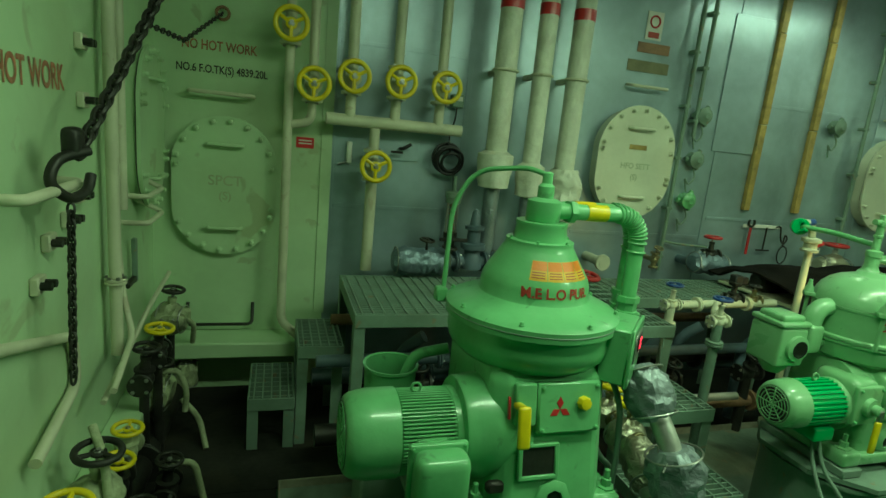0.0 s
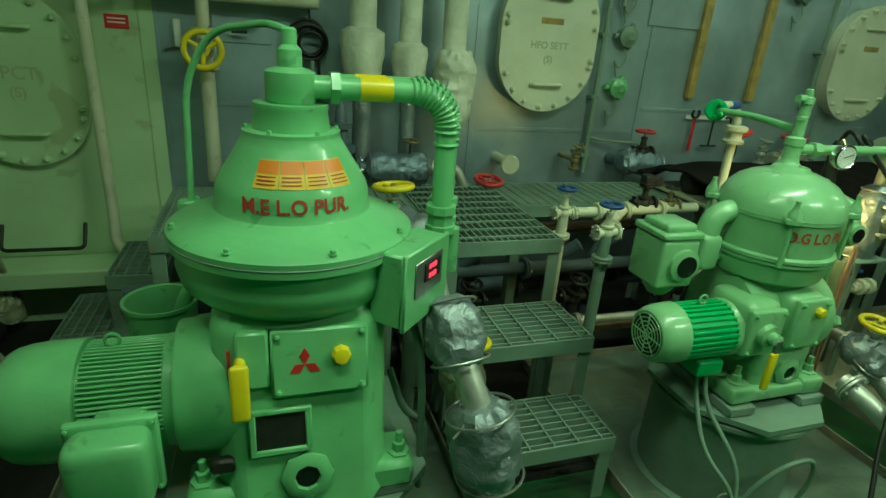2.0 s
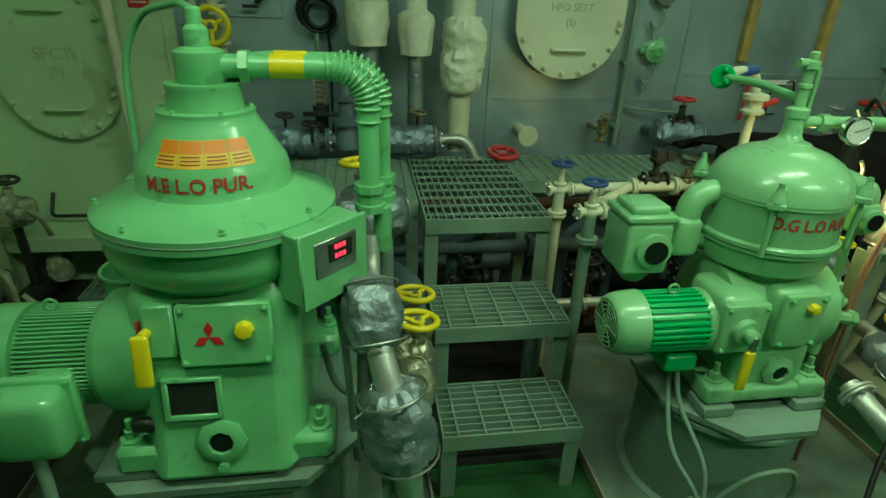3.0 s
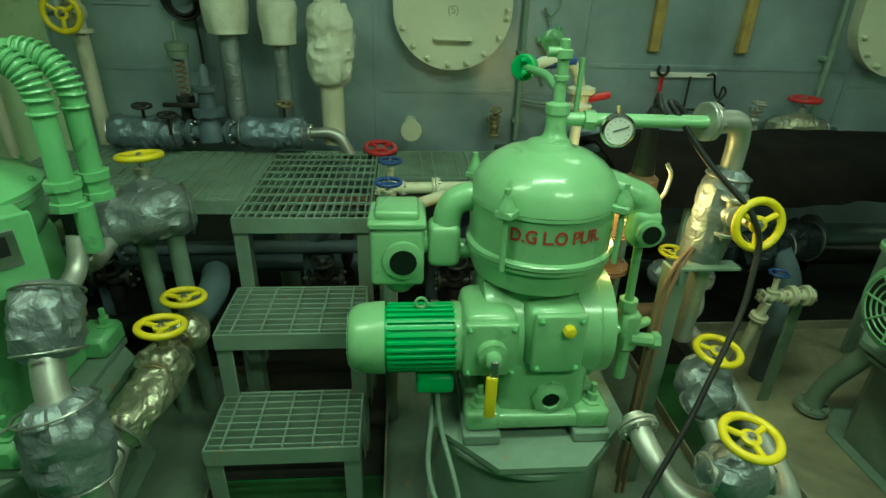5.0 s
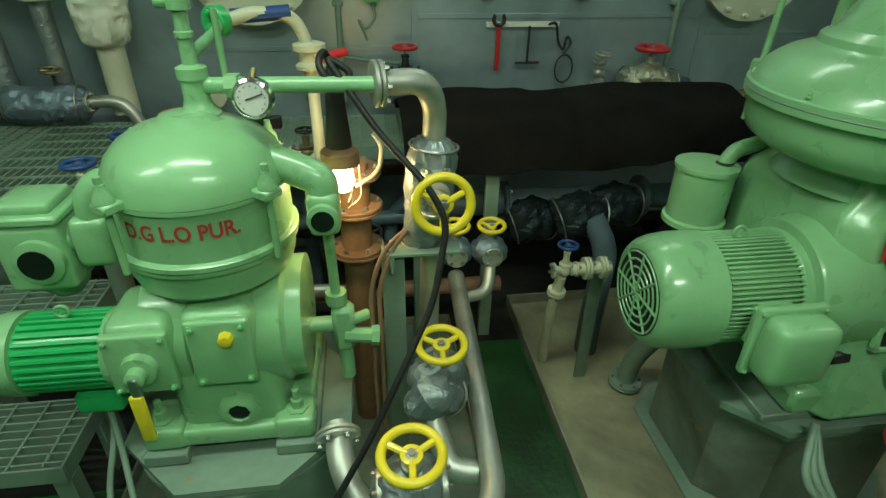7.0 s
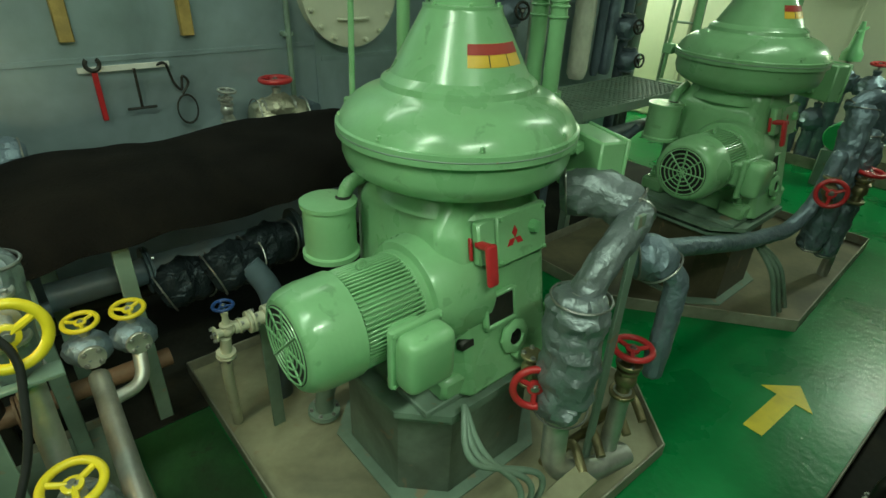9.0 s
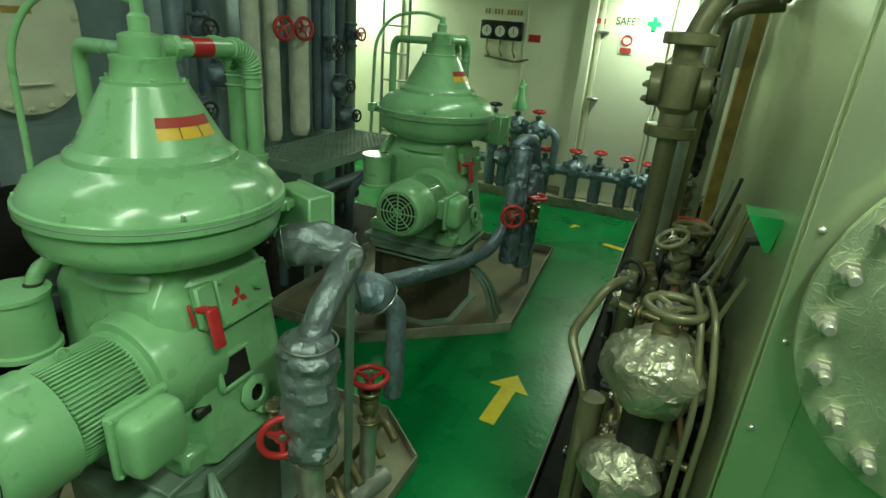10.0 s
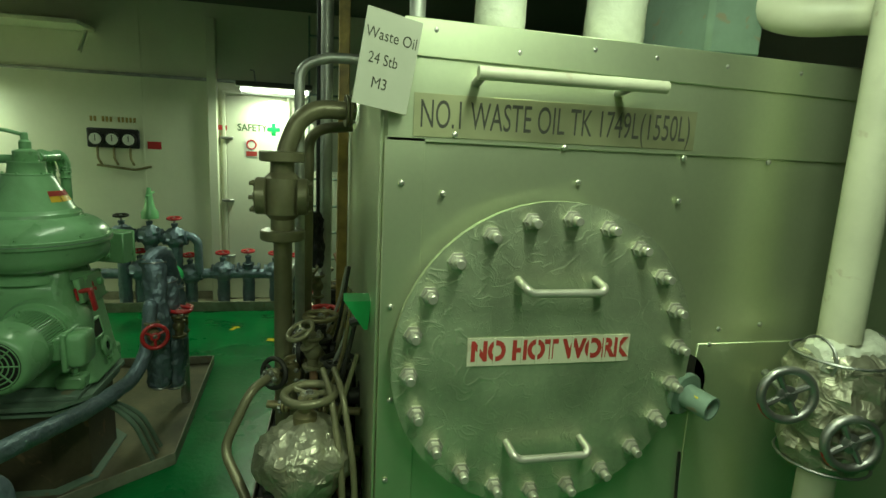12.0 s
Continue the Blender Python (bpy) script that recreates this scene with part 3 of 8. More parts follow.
def big_purifier(name_text, loc, label, big, handle_mat, hose_band, label_mat, button):
    """Belt of parts about the bowl's axis; local z is height above the machine's foot."""
    t = thing("oil_purifier", label, "oil purifier", loc, "purifiers")
    paint = GREEN_PALE if big else GREEN
    k = 1.17 if big else 0.945
    up = 0.152 if big else 0.0
    # frame casting
    fr = Mesh()
    hw, hd, c = 0.205 * k ** 0.5, 0.265, 0.05
    plan = [(-hw, -hd + c), (-hw + c, -hd), (hw - c, -hd), (hw, -hd + c), (hw, hd - c), (hw - c, hd), (-hw + c, hd), (-hw, hd - c)]
    e = 0.05 if big else 0.0
    rows = [(0.0, 0.98), (0.05, 0.95), (0.30 + e, 0.95), (0.43 + e, 0.95), (0.455 + e, 0.90), (0.49 + up * 0.4, 0.74), (0.51 + up, 0.66)]
    vs, fs = [], []
    face = lambda z: (-0.305 + 0.19 * z) / (-hd * 0.95)      # the front leans back towards the top
    for z, s in rows:
        vs += [(x * s, y * s * (face(z) if y < 0 and z < 0.48 + e else 1.0), z) for x, y in plan]
    m8 = len(plan)
    lean = Matrix.Translation((0.012 if big else 0.0, -0.303, 0.035 if big else 0.0)) @ Matrix.Rotation(-math.atan(0.19), 4, "X") @ Matrix.Translation((0, 0.249, 0))
    for j in range(len(rows) - 1):
        for i in range(m8):
            q = (i + 1) % m8
            fs.append((j * m8 + i, j * m8 + q, (j + 1) * m8 + q, (j + 1) * m8 + i))
    fs += [tuple(range(m8))[::-1], tuple((len(rows) - 1) * m8 + i for i in range(m8))]
    fr.put(vs, fs)
    frame_ob = part("frame", fr, paint, t, angle=28)
    mod = frame_ob.modifiers.new("soft_edges", "BEVEL")
    mod.width, mod.segments, mod.limit_method, mod.angle_limit = 0.014, 2, "ANGLE", radians(24)
    # feet
    for sx in (-1, 1):
        for sy in (-1, 1):
            part("foot", Mesh().box((sx * 0.20, sy * 0.215, 0.035), (0.11, 0.13, 0.075), 0.014), paint, t)
            foot_bolt(t, (sx * 0.222, sy * 0.235, 0.072), paint)
    # round motor adapter on the left flank
    ar, az = (0.152, 0.245) if not big else (0.168, 0.285)
    part("motor_adapter", Mesh().lathe([(ar * 0.8, 0), (ar * 0.97, 0.004), (ar, 0.012), (ar, 0.035), (ar * 1.03, 0.045), (ar * 1.06, 0.10), (ar * 1.06, 0.19), (ar, 0.21)], 56, Matrix.Translation((-0.268, -0.10, az)) @ Y90), paint, t)
    mx, mz, mr = (-0.60, 0.237, 0.127) if not big else (-0.625, 0.285, 0.142)
    motor(t, mx, -0.262, -0.10, mz, mr, paint, fins=72)
    jb = Mesh().soft((-0.365, -0.285, mz - 0.02), (0.165, 0.022, 0.18), 0.008)
    part("box_flange", jb, paint, t)
    tbx = part("terminal_box", Mesh().soft((-0.365, -0.326, mz - 0.018), (0.15, 0.085, 0.162), 0.03), paint, t)
    for sx in (-1, 1):
        for sz in (-1, 1):
            bolt(tbx, (-0.365 + sx * 0.073, -0.295, mz - 0.02 + sz * 0.08), (0, -1, 0), 0.005, 0.006, paint)
    part("box_neck", Mesh().box((-0.365, -0.225, mz - 0.015), (0.1, 0.11, 0.11), 0.01), paint, t)
    # front cover plates
    q = 0.05 if big else 0.0
    y = -0.262
    cover = part("cover_plate", Mesh().box((0.035, y, 0.372 + q), (0.205, 0.026, 0.15), 0.006), paint, t, loc=lean)
    for sx in (-1, 1):
        for sz in (-1, 1):
            bolt(cover, (0.035 + sx * 0.088, y - 0.013, 0.372 + q + sz * 0.062), (0, -1, 0), 0.006, 0.008, paint)
    part("side_plate", Mesh().box((-0.103, y + 0.002, 0.385 + q), (0.065, 0.03, 0.125), 0.006), paint, t, loc=lean)
    emblem = Mesh()
    for a in (90, 210, 330):
        d = Vector((math.cos(radians(a)), math.sin(radians(a)), 0))
        s = Vector((-d.y, d.x, 0))
        h = 0.021
        pts = [Vector((0, 0, 0)), d * h * 0.87 + s * h * 0.5, d * h * 1.74, d * h * 0.87 - s * h * 0.5]
        emblem.put(pts + [p + Vector((0, 0, 0.0015)) for p in pts], [(0, 1, 2, 3), (4, 5, 6, 7), (0, 1, 5, 4), (1, 2, 6, 5), (2, 3, 7, 6), (3, 0, 4, 7)],
                   Matrix.Translation((-0.003 + 0.035 - 0.03, y - 0.0135, 0.37 + q)) @ X90)
    part("emblem", emblem, RED, cover, "three red lozenges")
    part("button", Mesh().lathe([(0.021, 0), (0.021, 0.012), (0.017, 0.02), (0.006, 0.022)], 8, aim((0.078, y - 0.013, 0.385 + q), (0, -1, 0))), button, t, loc=lean)
    hd = Mesh().soft((-0.128, y - 0.05, 0.335 + q), (0.038, 0.018, 0.12), 0.009)
    hd.cyl((-0.128, y - 0.045, 0.385 + q), (-0.128, y, 0.385 + q), 0.012, 12)
    part("brake_lever", hd, handle_mat, t, loc=lean)
    mark = Mesh().box((-0.150, y + 0.006, 0.375 + q), (0.007, 0.012, 0.065), 0.002)
    part("direction_mark", mark, RED, t, loc=lean)
    # gear window with its black opening, sight hole
    w = Mesh()
    for a, b2 in (((-0.053, y + 0.006, 0.262), (0.13, 0.02, 0.012)), ((-0.053, y + 0.006, 0.168), (0.13, 0.02, 0.014)), ((-0.111, y + 0.006, 0.215), (0.014, 0.02, 0.1)), ((0.006, y + 0.006, 0.215), (0.014, 0.02, 0.1))):
        w.box(a, b2, 0.003)
    part("window_frame", w, paint, t, loc=lean)
    part("dark_window", Mesh().box((-0.053, y + 0.008, 0.215), (0.105, 0.012, 0.082), 0.001), DARK, t, loc=lean)
    part("sight_ring", Mesh().lathe([(0.058, 0), (0.058, 0.008), (0.045, 0.016), (0.03, 0.016), (0.026, 0.004)], 8, aim((0.0, y + 0.008, 0.098), (0, -1, 0))), paint, t, loc=lean)
    part("sight_glass", Mesh().cyl((0.0, y + 0.006, 0.098), (0.0, y - 0.001, 0.098), 0.026, 20), GLASSY, t, loc=lean)
    part("drain_plug", Mesh().cyl((0.0, y + 0.012, 0.035), (0.0, y - 0.012, 0.035), 0.012, 6), paint, t, loc=lean)
    part("dark_port", Mesh().box((-0.175, y + 0.03, 0.14), (0.055, 0.03, 0.035), 0.008), DARK, t, loc=lean)
    # neck and bowl
    R = 0.294 * k
    z0 = (0.518 if not big else 0.50) + up
    dp = 0.076 if big else 0.088
    part("neck", Mesh().lathe([(0.20 * k, z0 - 0.13), (0.185 * k, z0 - 0.11), (0.175 * k, z0 - 0.085), (0.18 * k, z0 - 0.06), (0.2 * k, z0 - 0.05)], 56), paint, t)
    part("bowl", Mesh().lathe([(0.15 * k, z0 - dp), (0.20 * k, z0 - dp * 0.93), (0.243 * k, z0 - dp * 0.71), (0.272 * k, z0 - dp * 0.38), (0.281 * k, z0 + 0.002), (R - 0.016, z0 + 0.035), (R - 0.013, z0 + 0.052), (R, z0 + 0.054), (R, z0 + 0.07)], 72), paint, t)
    zr = z0 + 0.073
    if big:
        cone = [(R, zr), (R, zr + 0.012), (R * 0.975, zr + 0.015), (R * 0.955, zr + 0.032), (R * 0.915, zr + 0.052), (R * 0.86, zr + 0.07), (R * 0.79, zr + 0.086), (R * 0.72, zr + 0.096), (R * 0.655, zr + 0.103), (R * 0.635, zr + 0.108), (R * 0.625, zr + 0.124), (R * 0.60, zr + 0.132),
                (R * 0.555, zr + 0.142), (R * 0.31, zr + 0.296), (R * 0.305, zr + 0.302)]
    else:
        cone = [(R, zr), (R, zr + 0.012), (R - 0.008, zr + 0.018), (R * 0.92, zr + 0.025), (R * 0.84, zr + 0.033), (R * 0.75, zr + 0.042), (R * 0.68, zr + 0.050), (R * 0.64, zr + 0.057), (R * 0.625, zr + 0.065), (R * 0.618, zr + 0.095),
                (R * 0.60, zr + 0.114), (R * 0.55, zr + 0.139), (R * 0.48, zr + 0.169), (R * 0.415, zr + 0.199), (R * 0.39, zr + 0.211), (R * 0.385, zr + 0.219)]
    part("hood", Mesh().lathe(cone, 96), paint, t, angle=24)
    part("rim_seam", Mesh().torus(R - 0.001, 0.0025, Matrix.Translation((0, 0, zr - 0.002)), 72, 6), GREY_GREEN, t)
    for i in range(8):
        a = 2 * math.pi * (i + 0.3) / 8
        bolt(t, ((R - 0.014) * math.cos(a), (R - 0.014) * math.sin(a), zr + 0.022), (0, 0, 1), 0.006, 0.01, paint)
    zt = cone[-1][1]
    rt = cone[-1][0]
    part("inlet_collar", Mesh().lathe([(rt, zt - 0.006), (rt, zt + 0.008), (rt * 0.80, zt + 0.01), (rt * 0.74, zt + 0.05), (rt * 0.76, zt + 0.055), (rt * 0.76, zt + 0.066)], 40), paint, t)
    for i in range(6):
        a = 2 * math.pi * i / 6
        bolt(t, (rt * 0.92 * math.cos(a), rt * 0.92 * math.sin(a), zt + 0.008), (0, 0, 1), 0.005, 0.008, paint)
    zc = zt + (0.085 if big else 0.1)
    part("inlet_head", Mesh().lathe([(0.05, zc - 0.036), (0.054, zc - 0.03), (0.054, zc + 0.03), (0.042, zc + 0.036), (0.026, zc + 0.04), (0.026, zc + 0.075), (0.016, zc + 0.085), (0.016, zc + 0.115), (0.01, zc + 0.12)], 32), paint, t)
    # outlet hoses that arch over to the right
    hx, hz = (0.365 if not big else 0.40), zc
    for dy, nm, hx in ((-0.0, "outlet_hose", hx), (0.075, "return_hose", hx + (0.03 if not big else 0.0))):
        q = dy * 0.9
        hose = part(nm, Mesh().tube([(0.03, dy * 0.3, hz - q * 0.3), (0.10, dy, hz), (hx, dy, hz), (hx, dy, zr + 0.03)], 0.026, 0.11, 18), paint, t)
        rings = Mesh()
        for i in range(13):
            a = math.pi / 2 * (i / 12) * 1.15 - 0.05
            c = Vector((hx - 0.085 + 0.085 * math.sin(min(a, math.pi / 2)), dy, hz - 0.085 + 0.085 * math.cos(min(a, math.pi / 2)) - max(0, a - math.pi / 2) * 0.2))
            d = Vector((math.cos(min(a, math.pi / 2)), 0, -math.sin(min(a, math.pi / 2))))
            rings.torus(0.0275, 0.0045, aim(c, d), 22, 6)
        part("hose_ribs", rings, paint, hose)
        part("colour_band", Mesh().cyl((0.15, dy, hz), (0.225, dy, hz), 0.0275, 20), hose_band, hose)
        part("hose_coupling", Mesh().lathe([(0.04, 0), (0.04, 0.02), (0.034, 0.022), (0.034, 0.05), (0.04, 0.052), (0.04, 0.072)], 8, Matrix.Translation((hx, dy, zr - 0.03))), paint, t)
    part("union_nut", Mesh().cyl((0.085, 0, hz), (0.105, 0, hz), 0.038, 6), paint, t)
    # side pipes down from the hood
    part("sludge_pipe", Mesh().tube([(hx, 0.0, zr - 0.02), (hx, 0.0, zr - 0.14)], 0.024, 0.03, 14), paint, t)
    if big:
        part("water_pipe", Mesh().tube([(0.0, 0.01, zc + 0.11), (-0.03, 0.10, zc + 0.135), (-0.09, 0.26, zc + 0.11), (-0.12, 0.35, zc - 0.02), (-0.125, 0.365, zr - 0.16)], 0.0095, 0.1, 10), paint, t)
        part("breather_pipe", Mesh().tube([(0.0, 0.04, zc - 0.01), (0.045, 0.30, zc - 0.015), (0.05, 0.325, zc - 0.05), (0.05, 0.325, zr + 0.02)], 0.021, 0.05, 14), paint, t)
        part("pipe_bracket", Mesh().box((-0.125, 0.355, zr - 0.01), (0.045, 0.05, 0.05), 0.006), paint, t)
    else:
        part("water_pipe", Mesh().tube([(0.0, 0.01, zc + 0.11), (-0.04, 0.06, zc + 0.125), (-0.17, 0.18, zc + 0.1), (-0.235, 0.2, zc - 0.02), (-0.245, 0.18, zr - 0.02)], 0.0085, 0.1, 10), paint, t)
        part("pipe_bracket", Mesh().box((-0.255, 0.175, zr - 0.01), (0.04, 0.04, 0.05), 0.006), paint, t)
    # control box on the right
    bx, by, bz = (0.245, -0.155, 0.51) if not big else (0.34, -0.24, 0.61)
    rot = Matrix.Translation((bx, by, bz)) @ Matrix.Rotation(radians(-44 if not big else -20), 4, "Z")
    ctrl = part("control_box", Mesh().box((0, 0, 0), (0.085, 0.195, 0.175), 0.006, rot), paint, t)
    part("box_lid", Mesh().box((0.046, 0, 0), (0.012, 0.205, 0.185), 0.004, rot), paint, ctrl)
    if not big:
        part("display_bezel", Mesh().box((0.053, 0.0, 0.02), (0.006, 0.125, 0.085), 0.002, rot), STEEL, ctrl)
        part("display", Mesh().box((0.0575, 0.01, 0.03), (0.004, 0.07, 0.045), 0.001, rot), BLACK, ctrl)
        for dz, wd in ((0.042, 0.03), (0.020, 0.03)):
            for i in range(3):
                part("digit", Mesh().box((0.0605, -0.006 + 0.012 * i, dz), (0.002, 0.008, 0.011), 0.0005, rot), LED_GLOW, ctrl)
    for dz in (0.05, -0.04):
        part("box_bracket", Mesh().box((bx - 0.075, by + 0.02, bz + dz), (0.08, 0.035, 0.032), 0.006), paint, t)
        part("bracket_pin", Mesh().cyl((bx - 0.09, by - 0.005, bz + dz), (bx - 0.09, by - 0.012, bz + dz), 0.01, 8), paint, t)
    # sludge can behind the motor
    if big:
        cx, cy, cz = -0.32, 0.20, 0.312
        part("oil_can", Mesh().lathe([(0.088, 0), (0.088, 0.015), (0.08, 0.02), (0.08, 0.165), (0.086, 0.167), (0.086, 0.18), (0.01, 0.182)], 36, Matrix.Translation((cx, cy, cz))), paint, t)
        part("can_pipe", Mesh().tube([(cx + 0.05, cy, cz + 0.17), (cx + 0.07, cy, cz + 0.215), (cx + 0.2, cy + 0.02, cz + 0.24)], 0.022, 0.07, 12), paint, t)
        part("can_hole", Mesh().cyl((cx + 0.045, cy - 0.01, cz + 0.181), (cx + 0.045, cy - 0.01, cz + 0.1835), 0.024, 14), DARK, t)
    # warning labels and name
    ra = profile_at(cone)
    if big:
        part("warning_label", patch(ra, zr + 0.180, zr + 0.232, -36, 24), label_mat, t, "yellow warning label with red head")
        part("label_head", patch(ra, zr + 0.208, zr + 0.232, -36, 24, 0.003), INK_RED, t)
        for a in (-16, 4):
            part("label_line", patch(ra, zr + 0.181, zr + 0.208, a - 0.5, a + 0.5, 0.003, 2), INK, t)
    else:
        for i in range(4):
            a = -40 + i * 20 + 7
            part("warning_label", patch(ra, zr + 0.129, zr + 0.182, a, a + 19.4), LABEL_YELLOW, t, "yellow and orange warning label")
            part("label_head", patch(ra, zr + 0.157, zr + 0.181, a + 0.5, a + 18.9, 0.0025), ORANGE, t)
            for q in (0.136, 0.143, 0.150):
                part("label_line", patch(ra, zr + q, zr + q + 0.0025, a + 2, a + 17, 0.0028, 4), INK_RED, t)
    if name_text:
        f = cone_warp(0, 0, ra)
        z_mid = zr + 0.093
        lettering("name_stencil", name_text, 0.05, INK_RED, Matrix.Identity(4), t, 0.0013, "red stencilled letters", wide=0.235, warp=lambda u, v: f(u, v * 0.85, z_mid))
    return t


def pedestal(name, cx, cy, top, half_x, half_y, label, group="pedestals", paint=None):
    """Octagonal steel foundation with a flanged top."""
    t = thing(name, label, "machine foundation", (cx, cy, FLOOR), group)
    c = 0.12
    paint = paint or GREY_GREEN

    def ring(a, b, k):
        return [(-a, -b + k), (-a + k, -b), (a - k, -b), (a, -b + k), (a, b - k), (a - k, b), (-a + k, b), (-a, b - k)]
    h = top - FLOOR
    part("body", Mesh().prism(ring(half_x - 0.05, half_y - 0.05, c), 0.02, h - 0.05), paint, t)
    part("top_plate", Mesh().prism(ring(half_x, half_y, c), h - 0.022, h), GREY_GREEN, t)
    part("lower_flange", Mesh().prism(ring(half_x - 0.02, half_y - 0.02, c), h - 0.06, h - 0.045), GREY_GREEN, t)
    part("base_flange", Mesh().prism(ring(half_x - 0.01, half_y - 0.01, c), 0.0, 0.02), GREY_GREEN, t)
    for x in (-half_x * 0.6, half_x * 0.6):
        part("saddle", Mesh().box((x, 0, h + 0.012), (0.16, half_y * 1.75, 0.024), 0.004), GREY_GREEN, t)
    return t


ME = (0.803, 1.53, 0.49)
FO = (3.94, 1.53, 0.50)
FO2 = (5.85, 1.53, 0.54)
big_purifier("M.E L.O PUR.", ME, "green lubricating oil purifier with yellow lever and warning labels", False, YELLOW, YELLOW, LABEL_YELLOW, YELLOW)
big_purifier("", FO, "green fuel oil purifier with red lever and tall cone hood", True, RED, RED, LABEL_YELLOW, GREEN)
big_purifier("", FO2, "green fuel oil purifier with red lever near the far bulkhead", True, RED, GREEN, LABEL_YELLOW, GREEN)
for ax, ay, top in (ME, FO, FO2):
    pedestal("pedestal", ax - 0.03, ay, top - 0.024, 0.34, 0.315, "grey-green octagonal steel foundation under a purifier" if ax < 5 else "oil-stained brown steel foundation under a purifier", paint=GREY_GREEN if ax < 2 else OILY_GREEN if ax < 5 else STAINED)


def dg_purifier(loc):
    t = thing("small_oil_purifier", "small green oil purifier with domed lid and red lettering", "oil purifier", loc, "purifiers")
    # gear housing: round casting across plus feet
    part("gear_housing", Mesh().lathe([(0.12, 0), (0.155, 0.006), (0.16, 0.03), (0.16, 0.10), (0.152, 0.105), (0.152, 0.24), (0.16, 0.246), (0.16, 0.30), (0.148, 0.31), (0.148, 0.345), (0.10, 0.35)], 56, Matrix.Translation((-0.155, -0.02, 0.245)) @ Y90), GREEN_PALE, t)
    part("lower_frame", Mesh().soft((0.01, -0.02, 0.12), (0.25, 0.31, 0.24), 0.04), GREEN_PALE, t)
    part("base_plate", Mesh().soft((0.0, -0.02, 0.03), (0.38, 0.36, 0.05), 0.015), GREEN_PALE, t)
    for sx in (-1, 1):
        part("foot", Mesh().soft((sx * 0.148, -0.157, 0.036), (0.095, 0.095, 0.062), 0.016), GREEN_PALE, t)
        part("foot", Mesh().soft((sx * 0.148, 0.12, 0.036), (0.095, 0.095, 0.062), 0.016), GREEN_PALE, t)
        foot_bolt(t, (sx * 0.155, -0.16, 0.066), GREEN_PALE)
    y = -0.187
    part("front_boss", Mesh().soft((0.022, -0.12, 0.285), (0.15, 0.14, 0.185), 0.03), GREEN_PALE, t)
    cover = part("cover_plate", Mesh().soft((0.027, y - 0.008, 0.285), (0.13, 0.02, 0.17), 0.008), GREEN_PALE, t)
    for sx in (-1, 1):
        for sz in (-1, 1):
            bolt(cover, (0.027 + sx * 0.05, y - 0.018, 0.285 + sz * 0.07), (0, -1, 0), 0.006, 0.008)
    part("button", Mesh().lathe([(0.016, 0), (0.016, 0.012), (0.013, 0.018), (0.004, 0.02)], 8, aim((0.045, y - 0.018, 0.33), (0, -1, 0))), YELLOW, t)
    part("motor_block", Mesh().soft((-0.142, -0.10, 0.268), (0.14, 0.18, 0.19), 0.035), GREEN_PALE, t)
    part("brake_plate", Mesh().soft((-0.142, y - 0.004, 0.268), (0.135, 0.022, 0.155), 0.008), GREEN_PALE, t)
    for sx in (-1, 1):
        for sz in (-1, 1):
            bolt(t, (-0.142 + sx * 0.055, y - 0.015, 0.268 + sz * 0.064), (0, -1, 0), 0.005, 0.008)
    part("brake_hub", Mesh().lathe([(0.038, 0), (0.036, 0.02), (0.02, 0.022), (0.02, 0.045), (0.012, 0.05)], 24, aim((-0.14, y - 0.014, 0.265), (0, -1, 0))), GREEN_PALE, t)
    part("brake_fork", Mesh().box((-0.14, y - 0.06, 0.25), (0.022, 0.014, 0.05), 0.004), STEEL, t)
    part("brake_lever", Mesh().soft((-0.144, y - 0.063, 0.165), (0.03, 0.014, 0.13), 0.007), YELLOW, t)
    part("sight_ring", Mesh().lathe([(0.05, 0), (0.05, 0.01), (0.034, 0.02), (0.026, 0.02), (0.024, 0.006)], 8, aim((0.03, y + 0.012, 0.098), (0, -1, 0))), GREEN_PALE, t)
    part("sight_glass", Mesh().cyl((0.03, y + 0.01, 0.098), (0.03, y - 0.002, 0.098), 0.024, 18), GLASSY, t)
    part("drain_plug", Mesh().cyl((0.03, y + 0.02, 0.035), (0.03, y - 0.012, 0.035), 0.011, 6), GREEN_PALE, t)
    motor(t, -0.495, -0.2, -0.10, 0.245, 0.092, GREEN_PALE, fin_mat=GREEN_BRIGHT, cowl=0.09, fins=30)
    part("terminal_box", Mesh().soft((-0.275, -0.11, 0.132), (0.10, 0.11, 0.055), 0.012), GREEN_BRIGHT, t)
    # bowl, band and domed lid
    part("neck", Mesh().lathe([(0.150, 0.33), (0.142, 0.36), (0.138, 0.385), (0.15, 0.395)], 56), GREEN_PALE, t)
    part("bowl", Mesh().lathe([(0.12, 0.385), (0.15, 0.392), (0.170, 0.405), (0.178, 0.43), (0.180, 0.462), (0.188, 0.466), (0.188, 0.476)], 64), GREEN_PALE, t)
    part("lower_rim", Mesh().lathe([(0.187, 0.477), (0.192, 0.480), (0.192, 0.490), (0.186, 0.495), (0.18, 0.496)], 64), GREEN_PALE, t)
    band = [(0.181, 0.495), (0.181, 0.598), (0.186, 0.602), (0.186, 0.610)]
    part("bowl_wall", Mesh().lathe(band, 64), GREEN_PALE, t)
    dome = [(0.185, 0.612), (0.184, 0.618), (0.180, 0.645), (0.166, 0.672), (0.142, 0.697), (0.11, 0.716), (0.075, 0.728), (0.058, 0.732), (0.052, 0.742), (0.036, 0.746)]
    part("lid", Mesh().lathe(dome, 64), GREEN_PALE, t, angle=50)
    f = cone_warp(0, 0, lambda z: 0.181)
